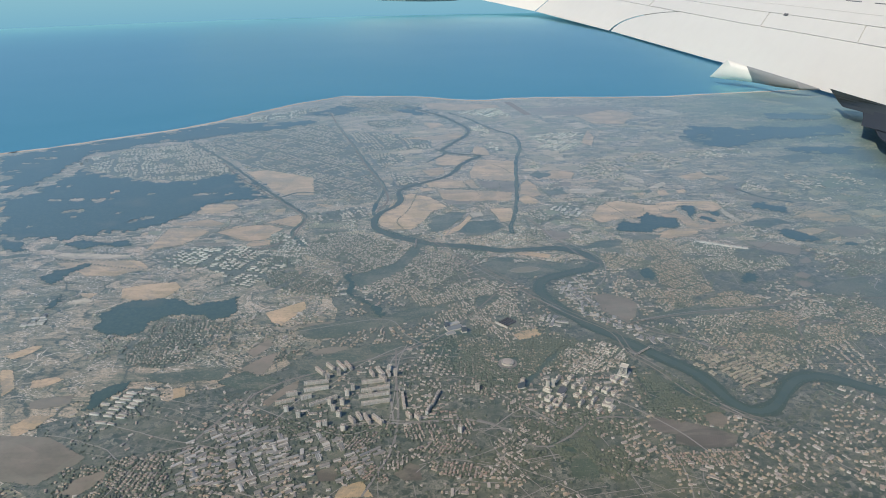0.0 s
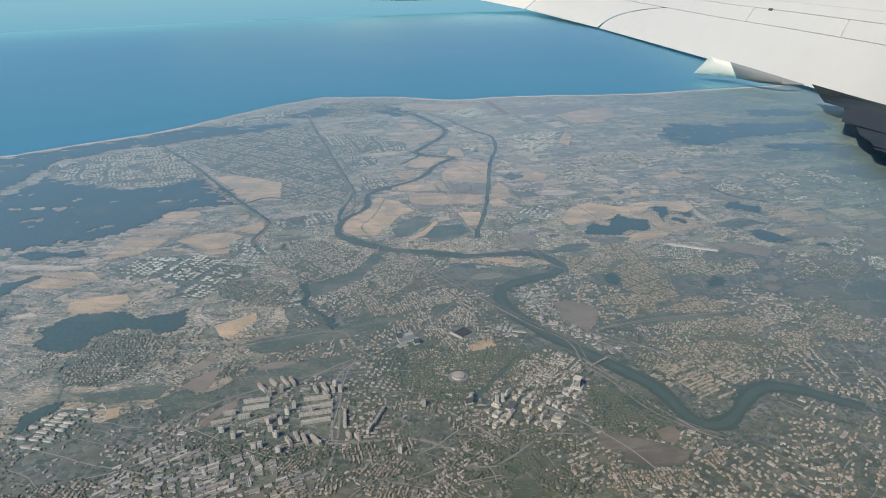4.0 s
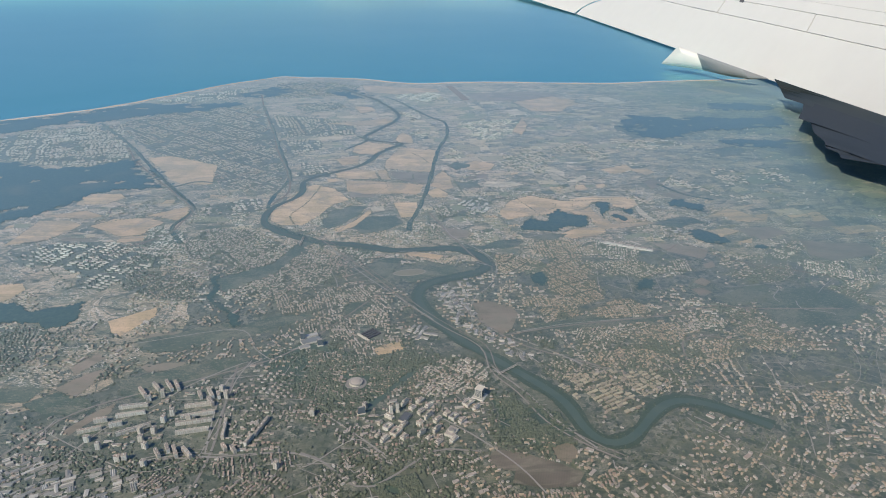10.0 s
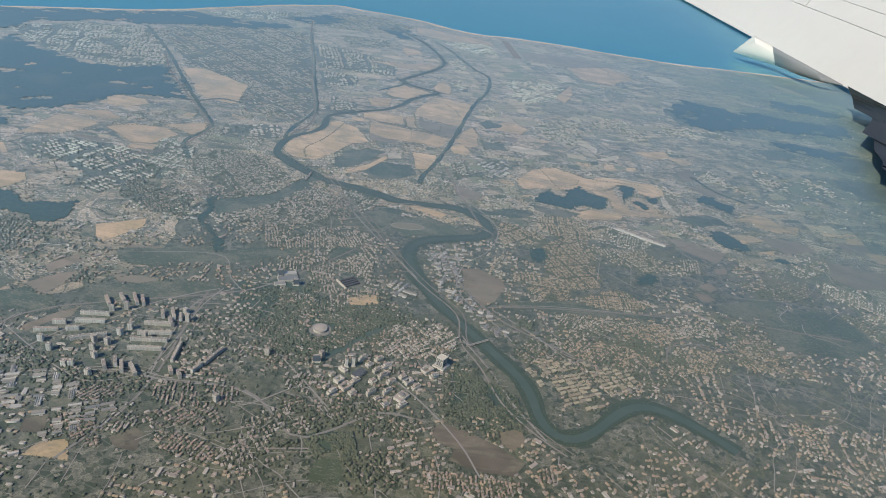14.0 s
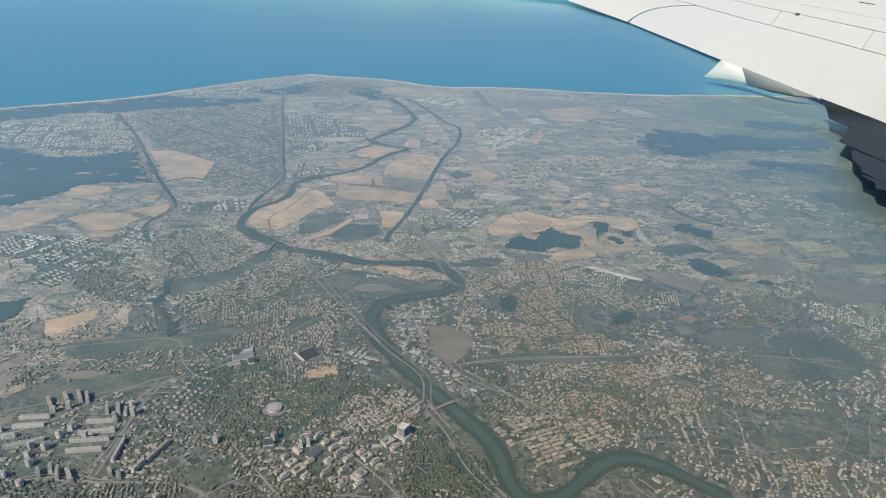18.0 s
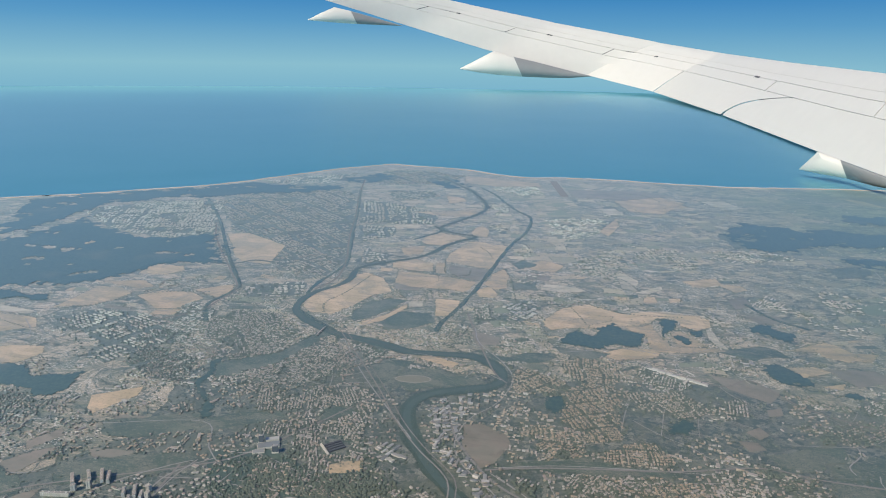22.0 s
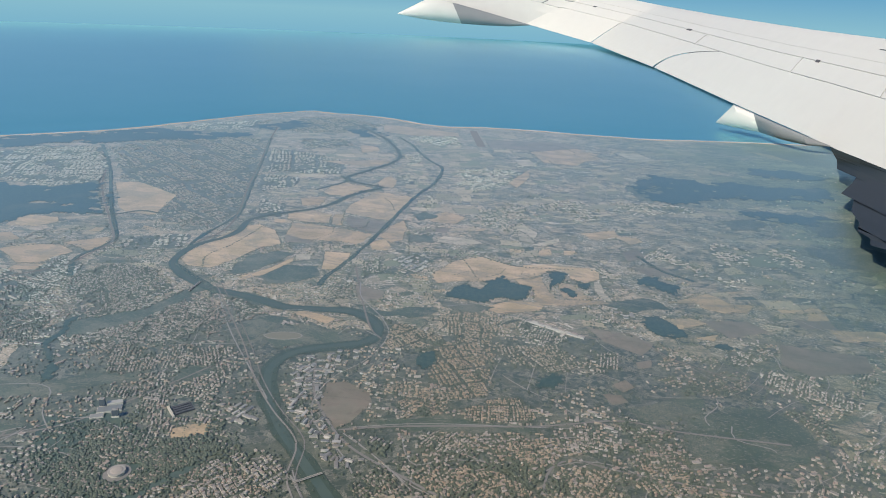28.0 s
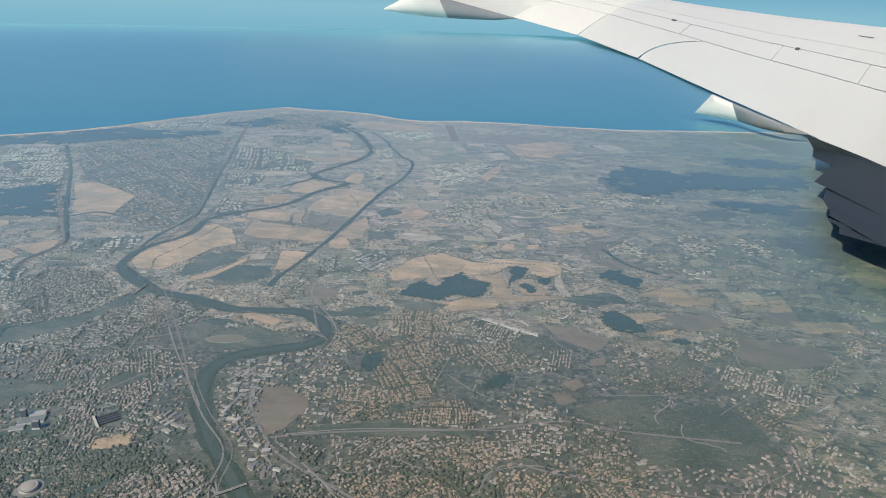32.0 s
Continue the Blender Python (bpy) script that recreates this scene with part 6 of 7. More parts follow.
    if rows:
        blocks("town_houses", rows, wall, roof, {"far": "distant dense pale low houses of a coastal town", "villas": "scattered small villas with tiled roofs among gardens", "roofs": "dense ochre houses with clay tile roofs"}.get(style, "pale rendered buildings with flat roofs"), "houses")

# patchwork of parcels over the open plain
def split(x0, y0, x1, y1, r, out):
    w, h = x1 - x0, y1 - y0
    most = 9 + 32 * r.random() ** 1.5
    if w < most * 1.3 and h < most * 0.7:
        out.append((x0, y0, x1, y1))
    elif w > h * 1.7:
        m = x0 + w * r.uniform(0.35, 0.65)
        split(x0, y0, m, y1, r, out), split(m, y0, x1, y1, r, out)
    else:
        m = y0 + h * r.uniform(0.35, 0.65)
        split(x0, y0, x1, m, r, out), split(x0, m, x1, y1, r, out)


r = random.Random(55)
verts, faces, hedge_rows, few = [], [], [], []
for bx in range(-9, 14):
    for by in range(-2, 16):
        cx, cy = 60 + (bx - 1) * 60.1 - (by - 4) * 15.3, 480 + (bx - 1) * 15.3 + (by - 4) * 60.1
        a = 0.25
        c, s = math.cos(a), math.sin(a)
        out = []
        split(-31, -31, 31, 31, r, out)
        for x0, y0, x1, y1 in out:
            quad = []
            for u, v in ((x0, y0), (x1, y0), (x1, y1), (x0, y1)):
                u, v = u + (0.35 if u == x0 else -0.35), v + (0.35 if v == y0 else -0.35)
                quad.append((cx + u * c - v * s, cy + u * s + v * c))
            quad = [(ax + (ex - ax) * k / 4, ay + (ey - ay) * k / 4) for (ax, ay), (ex, ey) in zip(quad, quad[1:] + quad[:1]) for k in range(4)]
            quad = [(x + 16 * noise.noise((x * 0.012, y * 0.012, 40)) + 5 * noise.noise((x * 0.045, y * 0.045, 41)) + 1.5 * noise.noise((x * 0.13, y * 0.13, 42)), y + 16 * noise.noise((x * 0.012, y * 0.012, 44)) + 5 * noise.noise((x * 0.045, y * 0.045, 45)) + 1.5 * noise.noise((x * 0.13, y * 0.13, 46))) for x, y in quad]
            mx, my = sum(q[0] for q in quad) / 16, sum(q[1] for q in quad) / 16
            if not all(free(*q) for q in quad) or not free(mx, my) or r.random() < (0.40 if mx < 120 else 0.72) or my < 470:
                continue
            z = 0.006 + 0.005 * (bx % 2 + 2 * (by % 2))
            if my < 720 and len(few) < 150 and r.random() < 0.5:
                few.append((quad, z))
            else:
                n = len(verts)
                verts += [(x, y, z) for x, y in quad]
                faces.append(tuple(range(n, n + 16)))
            for (ax, ay), (ex, ey) in zip(quad, quad[1:] + quad[:1]):
                if r.random() < 0.3:
                    ln = math.hypot(ex - ax, ey - ay)
                    for k in range(int(ln / 1.4)):
                        t = k * 1.4 / ln
                        if r.random() < 0.55:
                            hedge_rows.append((ax + (ex - ax) * t + r.gauss(0, 0.25), ay + (ey - ay) * t + r.gauss(0, 0.25), r.uniform(0.18, 0.38) * (1 + my / 2000), 0.15))
bulk("crop_parcels", verts, faces, [M_PARCEL], None, "patchwork of tan brown and olive crop parcels", "fields")
for quad, z in few:
    tone = r.random()
    tagged(mesh_object("field", sheet(outline(quad, 0.3), z), M_FIELD if tone < 0.25 else M_FALLOW if tone < 0.6 else M_MEADOW), "tan stubble field between hedges" if tone < 0.25 else "brown fallow field between hedges" if tone < 0.6 else "dull olive green field between hedges", "field", "fields of the plain")
crowns("hedges", hedge_rows, M_TREE, "dark green hedges along field edges", "hedges", 0.5)

# country lanes and town streets
lanes = bmesh.new()
r = random.Random(77)
for k in range(230):
    y = 210 + 900 * r.random() ** 1.4
    p = Vector((110 + (r.random() - 0.5) * (240 + 1.4 * y), y))
    if not free(p.x, p.y, (0, 4, 5, 9)):
        continue
    head, pts = r.choice((0.3, 1.1, 1.9, 2.6)) + r.gauss(0, 0.25), [p]
    for s in range(r.randint(4, 14)):
        head += r.gauss(0, 0.22)
        p = p + Vector((math.cos(head), math.sin(head))) * 6 * (1 + y / 900)
        if not free(p.x, p.y, (0, 9)):
            break
        pts.append(p)
    if len(pts) > 2:
        one = ribbon(smooth(pts, 4), r.uniform(0.25, 0.42) * (1 + y / 1000), 0.16213 + 0.0001 * k)
        me = bpy.data.meshes.new("lane")
        one.to_mesh(me)
        one.free()
        lanes.from_mesh(me)
        bpy.data.meshes.remove(me)
def street(x, y):
    """Rises by one for each metre across the curving streets of the suburbs."""
    turn = 0.9 * noise.noise((x * 0.007, y * 0.007, 18))
    return y * math.cos(turn) + x * math.sin(turn) + 10 * noise.noise((x * 0.025, y * 0.025, 15))


for k in range(170):
    p = Vector((r.uniform(-190, 340), 200 + 300 * r.random() ** 1.2))
    across, pts = k % 4 == 0, [p]
    for s in range(r.randint(6, 26)):
        g = Vector((street(p.x + 0.5, p.y) - street(p.x - 0.5, p.y), street(p.x, p.y + 0.5) - street(p.x, p.y - 0.5))).normalized()
        p = p + (g if across else Vector((g.y, -g.x))) * 4.0
        if not free(p.x, p.y, (0, 3, 9)):
            break
        pts.append(p)
    if len(pts) > 3:
        one = ribbon(smooth(pts, 3), r.choice((0.3, 0.35, 0.4, 0.6)), 0.19213 + 0.0001 * k)
        me = bpy.data.meshes.new("lane")
        one.to_mesh(me)
        one.free()
        lanes.from_mesh(me)
        bpy.data.meshes.remove(me)
        if k % 3 == 0:
            for q in smooth(pts, 1.5):
                if r.random() < 0.8:
                    tree_rows.append((q.x + r.gauss(0, 0.7), q.y + r.gauss(0, 0.7), r.uniform(0.25, 0.55), 0.3))
tagged(mesh_object("country_lanes", lanes, M_LANE), "thin pale lanes and streets across the plain", "lanes", kind="stuff")

# farmsteads and loose trees over the open land
farm_rows = []
r = random.Random(21)
for k in range(30000):
    y = 190 + 1050 * r.random() ** 1.5
    x = 110 + (r.random() - 0.5) * (260 + 1.55 * y)
    if not free(x, y):
        continue
    den = noise.noise((x * 0.02, y * 0.02, 8))
    if den > 0.05 and r.random() < 0.16:
        farm_rows.append((x, y, r.uniform(0, 3.1), r.uniform(0.8, 2.4), r.uniform(0.6, 1.1), r.uniform(0.35, 0.7), 0.2))
    elif den < 0.25 and k % 2:
        tree_rows.append((x, y, r.uniform(0.16, 0.36) * (1 + y / 2000), 0.2))
# lines of trees along the valleys and ditches of the open land
for k in range(70000):
    y = 195 + 560 * r.random() ** 1.2
    x = 100 + (r.random() - 0.5) * (260 + 1.3 * y)
    if free(x, y) and (abs(noise.noise((x * 0.012, y * 0.015, 31))) < 0.028 or abs(noise.noise((x * 0.028, y * 0.034, 33))) < 0.022):
        tree_rows.append((x, y, r.uniform(0.2, 0.5), 0.2))
# suburbs that fill the land between the quarters, in curving rows
suburb_rows = {"tan": [], "pale": [], "red": []}
for i in range(305):
    for j in range(205):
        x, y = -225 + i * 2.2 + r.gauss(0, 0.35), 196 + j * 2.25 + r.gauss(0, 0.35)
        if not free(x, y):
            continue
        d = noise.noise((x * 0.022, y * 0.022, 13)) + 0.75 * noise.noise((x * 0.06, y * 0.06, 14)) - max(0.0, (y - 520) / 300) - max(0.0, (-60 - x) / 500) + (0.22 if -130 < x < 112 and 330 < y < 530 else 0.3 if y < 400 and x > 150 else 0.16 if y < 420 and x > 80 else -max(0.0, (x - 140) / 700))
        if abs(noise.noise((x * 0.021, y * 0.021, 61))) < 0.055:   # green corridors along streams and railways
            if r.random() < 0.45:
                garden_rows.append((x + r.gauss(0, 0.6), y + r.gauss(0, 0.6), r.uniform(0.35, 0.75), 0.3))
            continue
        if d < 0.05:
            if d > -0.12 and r.random() < 0.5:
                garden_rows.append((x, y, r.uniform(0.3, 0.7), 0.3))
            continue
        lane = street(x, y)
        if lane % 4.5 < 2.05 or r.random() < 0.2:
            continue
        turn = math.atan2(street(x - 0.5, y) - street(x + 0.5, y), street(x, y + 0.5) - street(x, y - 0.5)) + r.choice((0, 0, 0, 1.57))
        big = r.random() < 0.05
        w = r.uniform(2.6, 4.8) if big else r.uniform(1.0, 2.1)
        key = "pale" if big or r.random() < 0.4 else "red" if noise.noise((x * 0.012, y * 0.012, 19)) > 0.15 else "tan"
        suburb_rows[key].append((x, y, turn, w, r.uniform(1.1, 1.8) if big else r.uniform(0.65, 1.05), r.uniform(0.4, 0.8), 0.0 if key == "pale" else 0.2))
        for k in range(r.randint(0, 3)):
            garden_rows.append((x + r.gauss(0, 1.4), y + r.gauss(0, 1.4), r.uniform(0.25, 0.6), 0.3))
blocks("suburb_houses", suburb_rows["tan"], M_WALL_WARM, M_ROOF_OCHRE, "loose rows of tan suburban houses among gardens", "houses")
blocks("suburb_houses", suburb_rows["pale"], M_WALL_PALE, M_ROOF_FLAT, "loose rows of pale flat-roofed suburban buildings", "houses")
blocks("suburb_houses", suburb_rows["red"], M_WALL_WARM, M_ROOF_CLAY, "loose rows of suburban houses with clay roofs", "houses")
blocks("farm_buildings", farm_rows, M_WALL_PALE, M_ROOF_FLAT, "scattered pale farm buildings on the plain", "farm buildings")
crowns("wood_canopy", pine_rows, M_PINE, "dense dark green pine wood canopy", "woods", 0.35)
crowns("garden_trees", garden_rows, M_TREE, "dark green street and garden trees between houses")
crowns("loose_trees", tree_rows, M_TREE, "dark green trees over farmland and river banks", "trees", 0.4)


# ---- landmarks of the new town ----
M_GLASS = mat_plain("blue grey glass facade", (0.11, 0.135, 0.15), 0.25, 0.6, 0.6, 0.25)
M_DARKROOF_SHADE = mat_plain("dark roofing felt and arch shade", (0.10, 0.11, 0.12), 0.8, 0.2, 0.5, 0.3)
M_TURF = mat_plain("dry turf", (0.20, 0.17, 0.10), 0.95, 0.1, 0.4, 0.4, haze_sheen=HAZE_SHEEN)
M_TRACK = mat_plain("pale sand track", (0.27, 0.225, 0.17), 0.95, 0.1, 0.4, 0.3, haze_sheen=HAZE_SHEEN)


def disc_bm(r0, r1, z0, z1, n=40, sx=1.0, sy=1.0):
    """A frustum ring stack: lower radius r0 at z0, upper r1 at z1, closed."""
    bm = bmesh.new()
    rings = [[bm.verts.new((sx * r * math.cos(6.2832 * i / n), sy * r * math.sin(6.2832 * i / n), z)) for i in range(n)] for r, z in ((r0, z0), (r1, z1))]
    for i in range(n):
        bm.faces.new((rings[0][i], rings[0][(i + 1) % n], rings[1][(i + 1) % n], rings[1][i]))
    bm.faces.new(rings[1]), bm.faces.new(rings[0][::-1])
    return bm


def dome_bm(r, h, z0, n=36, rows=7):
    bm = bmesh.new()
    rings = [[bm.verts.new((r * math.cos(k) * math.cos(6.2832 * i / n), r * math.cos(k) * math.sin(6.2832 * i / n), z0 + h * math.sin(k))) for i in range(n)] for k in [1.5 * j / rows for j in range(rows + 1)]]
    for a, b in zip(rings, rings[1:]):
        for i in range(n):
            bm.faces.new((a[i], a[(i + 1) % n], b[(i + 1) % n], b[i]))
    bm.faces.new(rings[-1])
    for f in bm.faces:
        f.smooth = True
    return bm


def landmarks():
    for k, poly in enumerate(LAKES):
        tagged(mesh_object("lake", sheet(outline(poly, 0.8, 2.0), 0.160 + 0.006 * k), M_RIVER), "narrow green ornamental lake between lawns", "lake", kind="structure")
    a = thing("sports_arena", "round pale sports hall with a shallow dome", "arena", (21, 321, 0))
    part("forecourt", disc_bm(5.6, 5.5, 0, 0.2), M_ROAD, a)
    part("outer_wall", disc_bm(3.4, 3.3, 0.2, 1.3), M_WALL_WHITE, a)
    part("dome", dome_bm(2.6, 0.6, 1.3), M_ROOF_SLAB, a)
    part("roof_ring", disc_bm(3.6, 3.5, 1.3, 1.42), M_WALL_WHITE, a)
    t = thing("palace_tower", "square white stone palace with rows of arches", "tower", (84, 311, 0), 63)
    part("podium", box_bm(6.4, 6.4, 0, 0.7, inset=0.15), M_WALL_WHITE, t)
    shaft = part("shaft", box_bm(3.8, 3.8, 0.7, 5.3), M_WALL_WHITE, t)
    for k in range(6):
        for s in range(4):
            # solid dark strip painted for the shade inside the arches
            b = box_bm(3.3, 0.05, 1.05 + k * 0.68, 1.45 + k * 0.68, 0, -1.93)
            b.transform(Matrix.Rotation(s * math.pi / 2, 4, "Z"))
            part("arch_row", b, M_DARKROOF_SHADE, shaft, "solid dark strip for the shade in a row of arches")
    part("cornice", rim_bm(4.0, 4.0, 5.3, 5.5, 0.3), M_WALL_WHITE, t)
    for x, y, w, d, h, mat, name, label in ((41, 297, 1.3, 1.6, 4.6, M_WALL_WHITE, "office_tower", "slim white office tower beside the lake"), (44, 298.5, 1.3, 1.6, 4.8, M_WALL_WHITE, "office_tower", "slim white office tower beside the lake"), (27, 296, 3.6, 0.8, 4.2, M_GLASS, "office_tower", "thin blue grey glass office slab by the lake"), (-15, 363, 2.4, 2.0, 4.4, M_GLASS, "office_tower", "blue grey glass tower on the shopping centre"), (-4, 357, 2.8, 2.2, 4.0, M_GLASS, "office_tower", "blue grey glass tower on the shopping centre")):
        o = thing(name, label, "tower", (x, y, 0), 20, "office towers")
        part("shaft", box_bm(w, d, 0, h), mat, o)
        roof = part("roof", box_bm(w - 0.15, d - 0.15, h + 0.004, h + 0.08), M_ROOF_FLAT, o)
        part("plant_room", box_bm(w * 0.5, d * 0.5, h + 0.084, h + 0.4), M_ROOF_SHED, roof)
        part("entrance_base", box_bm(w + 0.6, d + 0.6, 0, 0.75), M_WALL_WHITE, o)
    h = thing("exhibition_hall", "broad hall with a dark flat roof", "hall", (48, 293, 0), 63)
    part("outer_wall", box_bm(6.5, 3.6, 0, 1.3), M_WALL_PALE, h)
    part("roof", box_bm(6.6, 3.7, 1.304, 1.42), M_DARKROOF_SHADE, h)
    c = thing("domed_palace", "cream stone palace with a low round drum", "palace", (70, 283, 0), 63)
    part("outer_wall", box_bm(6.2, 4.4, 0, 1.5), M_WALL_WHITE, c)
    part("roof", box_bm(6.0, 4.2, 1.504, 1.58), M_ROOF_FLAT, c)
    part("drum", disc_bm(1.5, 1.45, 1.584, 2.3), M_WALL_WHITE, c)
    part("dome", dome_bm(1.4, 0.4, 2.3), M_ROOF_SHED, c)
    m = thing("shopping_centre", "wide pale shopping centre with parking decks", "shopping centre", (-10, 361, 0), 28)
    for w, d, hh, x, y in ((11, 5, 1.0, 0, 0), (7, 3, 1.5, 2, 4.6), (6, 3.2, 0.8, -5, -4.6)):
        hall = part("hall", box_bm(w, d, 0, hh, x, y), M_WALL_WHITE, m)
        part("hall_roof", box_bm(w - 0.3, d - 0.3, hh + 0.004, hh + 0.06, x, y), M_ROOF_SHED, hall)
    u = thing("market_hall", "grey rows of market sheds inside a long white block", "market", (23, 369, 0), -45)
    for k in range(4):
        part("market_shed", box_bm(1.3, 9.0, 0, 0.9, -3.2 + k * 2.0, 0.6, 0.1), M_DARKROOF_SHADE, u)
    part("front_block", box_bm(10.5, 1.0, 0, 1.0, 0, -5.2), M_WALL_WHITE, u)
    o = thing("racecourse", "oval dirt racecourse around dry turf", "racecourse", (41, 452.5, 0), 12)
    part("track", disc_bm(1, 0.99, 0.0, 0.2, 64, 11.5, 5.0), M_TRACK, o)
    part("infield", disc_bm(1, 0.99, 0.202, 0.23, 64, 10.6, 4.3), M_TURF, o)
    w = thing("long_depot", "long low pale depot of joined blocks", "depot", (203, 502.5, 0), -24.1)
    for k in range(9):
        block = part("depot_block", box_bm(3.9, 1.8 + 0.25 * (k % 3), 0, 0.9 + 0.15 * (k % 2), -18.2 + 4.55 * k, 0.3 * (k % 2)), M_WALL_PALE, w)
        part("block_roof", box_bm(3.7, 1.6 + 0.25 * (k % 3), 0.904 + 0.15 * (k % 2), 0.98 + 0.15 * (k % 2), -18.2 + 4.55 * k, 0.3 * (k % 2)), M_ROOF_FLAT, block)
    part("spine_wall", box_bm(41, 0.7, 0, 0.7, 0, -1.5), M_WALL_PALE, w)
    part("wing_block", box_bm(1.6, 7, 0, 1.0, 8, -4.6), M_WALL_WHITE, w)
    for x, y, turn, ln in ((100, 334.5, 41, 13), (-45.5, 505.5, 92, 17)):
        b = thing("road_bridge", "pale concrete road bridge over the river", "bridge", (x, y, 0), turn, "river bridges")
        deck = part("deck", box_bm(ln, 1.1, 0.6, 0.72), M_ROAD, b)
        for k in (-1, 1):
            part("parapet", box_bm(ln, 0.1, 0.722, 0.84, 0, k * 0.5), M_WALL_WHITE, deck)
        for k in range(3):
            part("pier", box_bm(0.4, 0.9, 0, 0.6, (k - 1) * ln * 0.3), M_WALL_WHITE, b)


landmarks()
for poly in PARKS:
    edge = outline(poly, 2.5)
    tagged(mesh_object("park", sheet(edge, layer("park", 0.084, edge)), M_FLOOR), "park ground coloured dark for the shade of its trees", "park", kind="structure")

# ---- the wing ----
def wing_at(u, v, lift=0.0):
    """A place on the wing's upper skin: u along the span from the tip, v from the trailing to the leading edge."""
    i = min(int(u), len(TRAILING) - 2)
    k = u - i
    a = Vector(TRAILING[i]).lerp(Vector(TRAILING[i + 1]), k)
    b = Vector(LEADING[i]).lerp(Vector(LEADING[i + 1]), k)
    span = Vector(TRAILING[i + 1]) - Vector(TRAILING[i])
    up = span.cross(b - a).normalized()
    up = up if up.z > 0 else -up
    chord = (b - a).length
    camber = 0.035 * chord * math.sin(math.pi * v) - 0.9 * chord * max(0.0, v - 0.86) ** 2
    return a.lerp(b, v) + up * (camber + lift)


def wing_panel(u0, u1, v0, v1, thick, lift=0.0, curl=(0.0, 0.0)):
    bm = bmesh.new()
    nu, nv = max(2, int((u1 - u0) * 8)), max(3, int((v1 - v0) * 24))
    rows = []
    for t in (0.0, -thick):
        rows.append([[bm.verts.new(wing_at(u0 + (u1 - u0) * i / nu + (curl[0] + (curl[1] - curl[0]) * i / nu) * (j / nv) ** 2.2, v0 + (v1 - v0) * j / nv, lift + t)) for j in range(nv + 1)] for i in range(nu + 1)])
    for i in range(nu):
        for j in range(nv):
            for g, flip in ((rows[0], False), (rows[1], True)):
                q = (g[i][j], g[i + 1][j], g[i + 1][j + 1], g[i][j + 1])
                bm.faces.new(q[::-1] if flip else q)
    top, low = rows
    rim = [(i, 0) for i in range(nu)] + [(nu, j) for j in range(nv)] + [(i, nv) for i in range(nu, 0, -1)] + [(0, j) for j in range(nv, 0, -1)]
    for (a, b), (c, d) in zip(rim, rim[1:] + rim[:1]):
        bm.faces.new((top[a][b], low[a][b], low[c][d], top[c][d]))
    bmesh.ops.recalc_face_normals(bm, faces=bm.faces)
    return bm


def bearing(az, el, far):
    """A place on a sight line from the camera's mid path: degrees right of +y, degrees up, metres out."""
    a, e = radians(az), radians(el)
    return MID_EYE + Vector((math.sin(a) * math.cos(e), math.cos(a) * math.cos(e), math.sin(e))) * far


def canoe(ribs):
    """A boat-shaped fairing lofted over ribs fitted to the camera's view: each gives the bearing of its upper and lower
    edge.
    """
    bm = bmesh.new()
    n, rings = 20, []
    for az0, el0, az1, el1 in ribs:
        far = min(4640.0, 0.94 * MID_EYE.z / math.sin(radians(-el1))) if el1 < -0.5 else 4640.0
        half = 0.5 * radians(math.hypot(az1 - az0, el1 - el0)) * far
        ring = []
        for k in range(n):
            u = 6.2832 * k / n
            q = 0.5 - 0.5 * math.cos(u)
            ring.append(bm.verts.new(bearing(az0 + (az1 - az0) * q, el0 + (el1 - el0) * q, far - half * 0.8 * math.sin(u) * (0.6 + 0.4 * q))))
        rings.append(ring)
    for a, b in zip(rings, rings[1:]):
        for k in range(n):
            bm.faces.new((a[k], a[(k + 1) % n], b[(k + 1) % n], b[k]))
    bm.faces.new(rings[0][::-1]), bm.faces.new(rings[-1])
    bmesh.ops.recalc_face_normals(bm, faces=bm.faces)
    return bm


M_SKIN = mat_plain("white aircraft paint", (0.60, 0.575, 0.505), 0.5, 0.4, 0.02, 0.10)
# shade under the wing is put into this grey
M_SKIN_SHADED = mat_plain("aircraft paint with wing shade in colour", (0.23, 0.235, 0.225), 0.5, 0.4, 0.02, 0.12)
M_SEAL = mat_plain("dark panel seal", (0.10, 0.10, 0.10), 0.8, 0.2, 0.05, 0.2)
# shadow on the engine is put into these near-black pylon and nozzle colours
M_PYLON = mat_plain("pylon paint with shade in colour", (0.017, 0.026, 0.027), 0.6, 0.3, 0.03, 0.25)
M_NOZZLE = mat_plain("nozzle metal with shade in colour", (0.028, 0.036, 0.042), 0.7, 0.3, 0.03, 0.3)


# middle of the camera's path; fairings and engine are shaped to fit its view
MID_EYE = Vector((107.2, 67.5, 195.8))
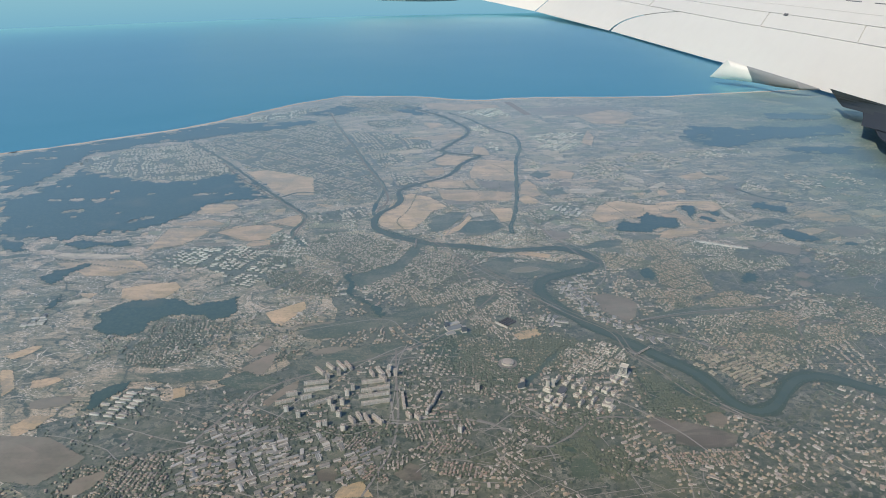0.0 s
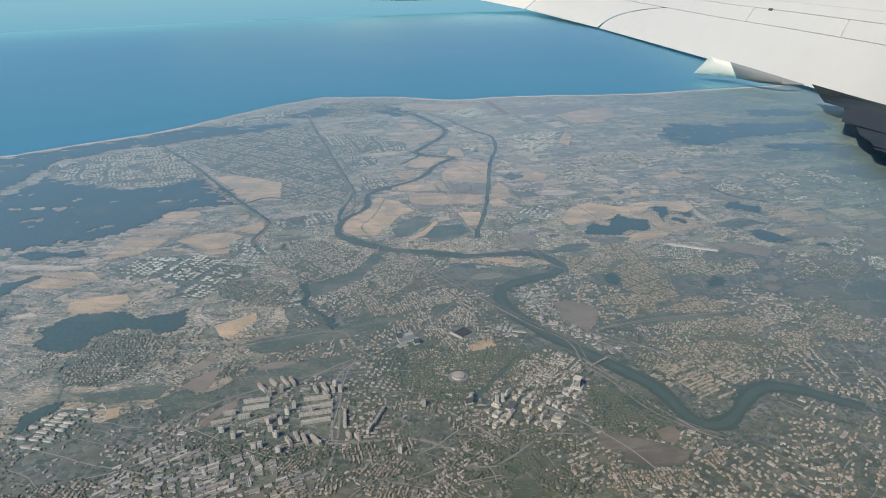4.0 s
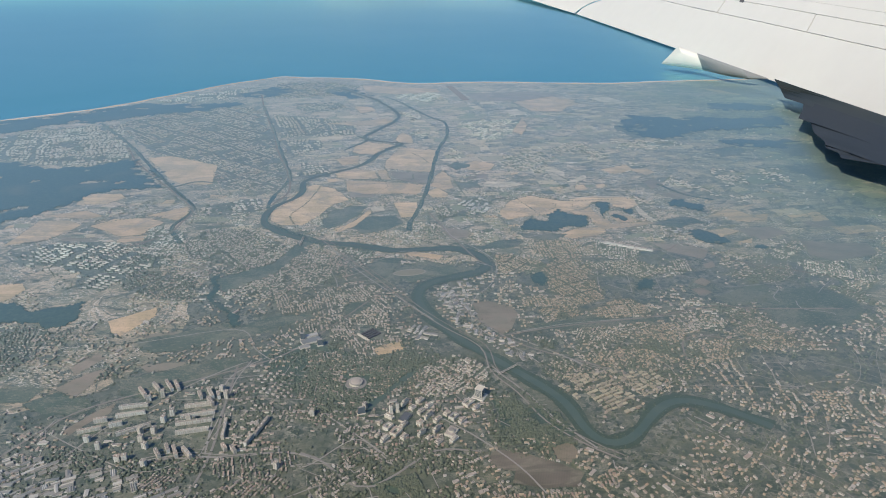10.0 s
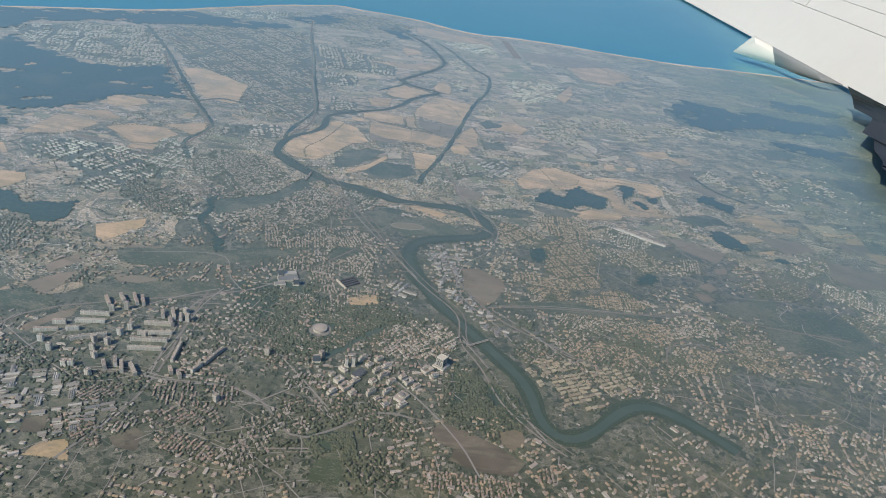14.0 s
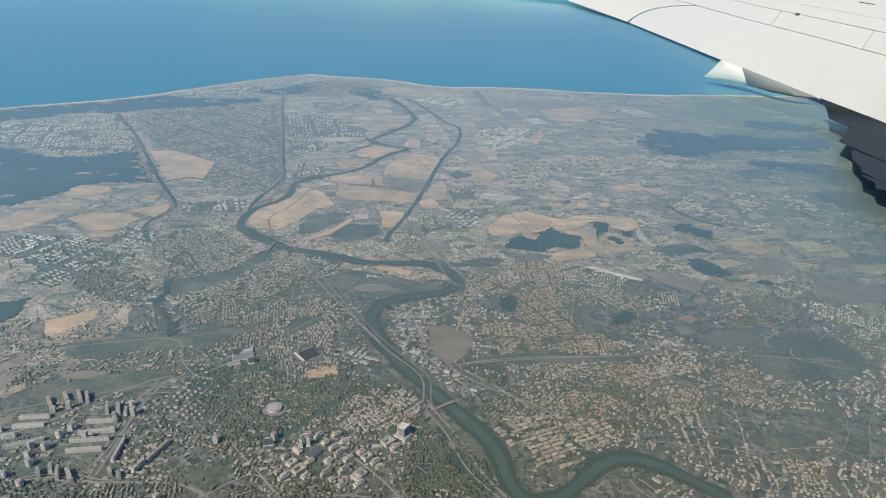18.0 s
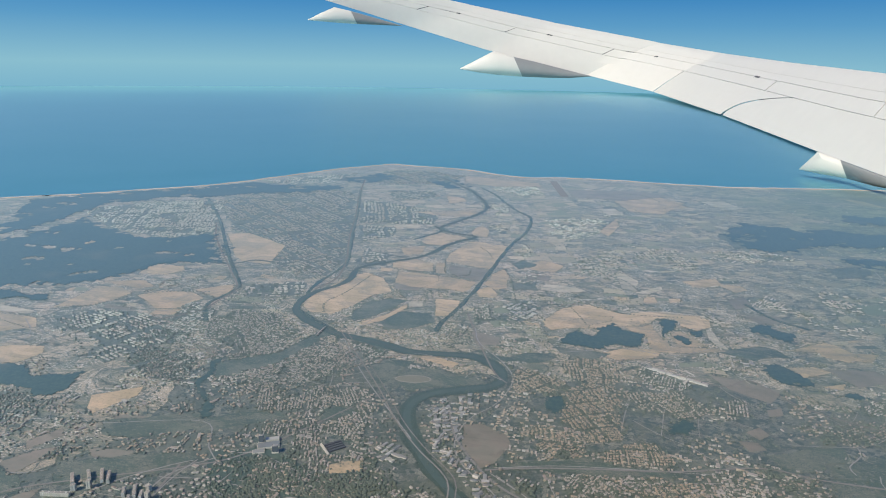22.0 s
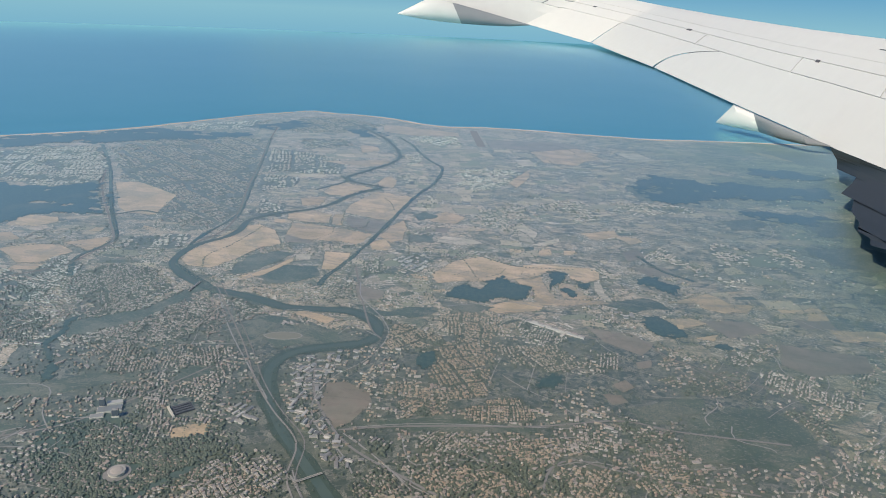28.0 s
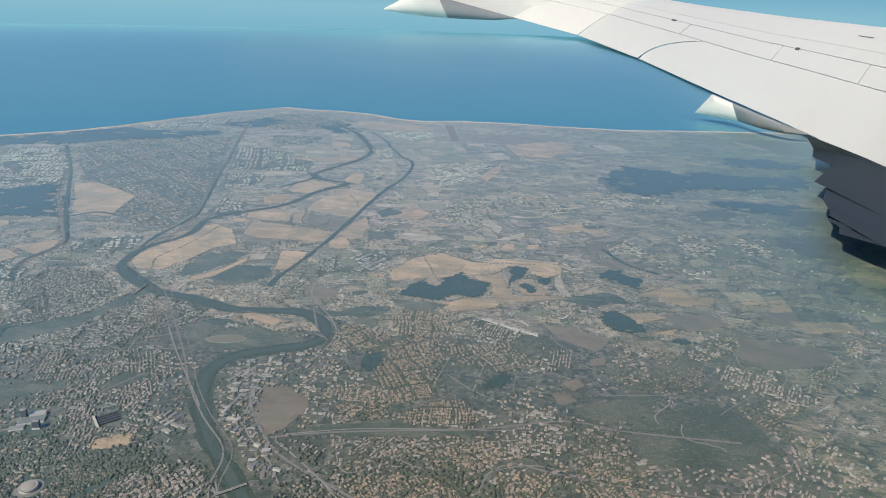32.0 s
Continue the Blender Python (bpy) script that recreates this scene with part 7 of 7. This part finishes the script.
# flap track fairings, by bearing from mid path: ribs of the white tail cone, then of the body coloured as in shade
FAIRINGS = (
    ([(16.13, -7.40, 16.15, -7.46), (16.65, -6.75, 17.2, -7.60), (17.2, -6.02, 18.2, -7.70), (18.7, -6.50, 19.35, -7.80)], [(18.7, -6.50, 19.35, -7.80), (20.5, -7.05, 21.1, -8.14), (22.3, -7.58, 22.8, -8.30), (24.2, -8.13, 24.3, -8.22)]),
    ([(-11.95, -0.60, -11.93, -0.66), (-10.55, 0.12, -10.2, -0.92), (-9.19, 0.83, -8.6, -1.08), (-7.52, 0.42, -6.7, -1.17)], [(-7.52, 0.42, -6.7, -1.17), (-5.5, 0.0, -4.8, -1.22), (-3.0, -0.58, -2.8, -1.21), (-1.1, -1.0, -1.04, -1.04)]),
    ([(-24.48, 3.02, -24.45, 2.97), (-23.4, 3.55, -23.2, 2.90), (-22.34, 4.02, -21.9, 2.82), (-20.99, 3.76, -20.5, 2.77)], [(-20.99, 3.76, -20.5, 2.77), (-19.5, 3.40, -19.0, 2.74), (-18.0, 3.02, -17.8, 2.72), (-16.8, 2.72, -16.75, 2.69)]),
)
# rear edge of the engine nozzle as seen from mid path, from the wing down along its scallops
NOZZLE = [(24.5, -8.16), (25.15, -8.95), (25.48, -9.57), (26.85, -9.60), (26.82, -10.3), (26.55, -11.08), (27.47, -11.33), (27.72, -12.08), (28.54, -12.68), (28.71, -13.2), (29.63, -13.48), (29.84, -13.87), (31.6, -13.98), (33.6, -14.1)]


def build_wing():
    wing = thing("aircraft_wing", "white swept aircraft wing with flap fairings", "aircraft wing", TRAILING[-1])
    inv = pose(*TRAILING[-1]).inverted()

    def put(name, bm, mat, label="", under=None):
        bm.transform(inv)
        return part(name, bm, mat, under or wing, label, True)

    put("wing_box", wing_panel(0, 9, 0.34, 0.97, 9, -3), M_SEAL)
    for u0, u1 in ((0, 3.992), (4.010, 4.988), (5.012, 9)):
        put("flap", wing_panel(u0, u1, 0.0, 0.451, 1.2, curl=((0.55, 0.0) if u0 > 5 else (0.0, 0.55) if u0 > 4 else (0.0, 0.0))), M_SKIN)
    cuts = (0, 0.8, 1.8, 2.8, 4.0, 5.2, 6.4, 7.6, 9)
    for u0, u1 in zip(cuts, cuts[1:]):
        put("spoiler", wing_panel(u0 + 0.005, u1 - 0.005, 0.456, 0.626, 5), M_SKIN)
    for u in (1.05, 2.15, 3.35, 4.9, 6.6):
        put("hinge_cover", wing_panel(u, u + 0.05, 0.612, 0.638, 2, 1.2), M_SEAL, "small dark hinge cover")
    for u in (7.2, 7.55, 7.9):
        put("placard", wing_panel(u, u + 0.2, 0.86, 0.868, 0.5, 0.6), M_SEAL, "tiny dark line of unreadable print")
    put("rear_skin", wing_panel(0, 9, 0.631, 0.739, 7), M_SKIN)
    put("leading_skin", wing_panel(0, 9, 0.741, 1.0, 7), M_SKIN)
    for cone, body in FAIRINGS:
        boat = put("fairing", canoe(body), M_SKIN_SHADED, "flap track fairing coloured as in the wing's shade")
        put("fairing_tail", canoe(cone), M_SKIN, "white tail cone of a flap fairing", boat)
    return wing


build_wing()


def build_engine():
    """The rear of an engine nozzle with a scalloped edge, shaped along the camera's sight lines to look hung under the
    wing.
    """
    centre = bearing(33, -12, 820)
    ob = thing("engine_nozzle", "dark jet engine nozzle with a scalloped rear edge under the wing", "jet engine", centre)

    def shell(first, last, back):
        rim = NOZZLE[first:last + 1]
        bm, grids = bmesh.new(), []
        fine = [Vector(a).lerp(Vector(b), k / 4) for a, b in zip(rim, rim[1:]) for k in range(4)] + [Vector(rim[-1])]
        for inner in (0.0, 6.0):
            rows = []
            for q in fine:
                row = []
                for k in range(7):
                    az = q.x + (36.0 - q.x) * k / 6
                    el = q.y - 0.265 * (az - q.x) * (0.2 if q.y < -13 else 1.0)
                    far = min(1120.0, 0.9 * MID_EYE.z / math.sin(radians(-el))) - back * math.sin(math.pi * min(1.0, k / 3) / 2) + inner
                    row.append(bm.verts.new(bearing(az, max(el, -15.0), far) - centre))
                rows.append(row)
            grids.append(rows)
            for a, b in zip(rows, rows[1:]):
                for k in range(6):
                    bm.faces.new((a[k], a[k + 1], b[k + 1], b[k]))
        for a, b in zip(range(len(fine) - 1), range(1, len(fine))):
            bm.faces.new((grids[0][a][0], grids[0][b][0], grids[1][b][0], grids[1][a][0]))
        bmesh.ops.recalc_face_normals(bm, faces=bm.faces)
        return bm

    part("pylon_fairing", shell(0, 3, 10), M_PYLON, ob, "dark grey pylon fairing above the nozzle", True)
    part("cowl", shell(3, 13, 24), M_NOZZLE, ob, soft=True)


build_engine()
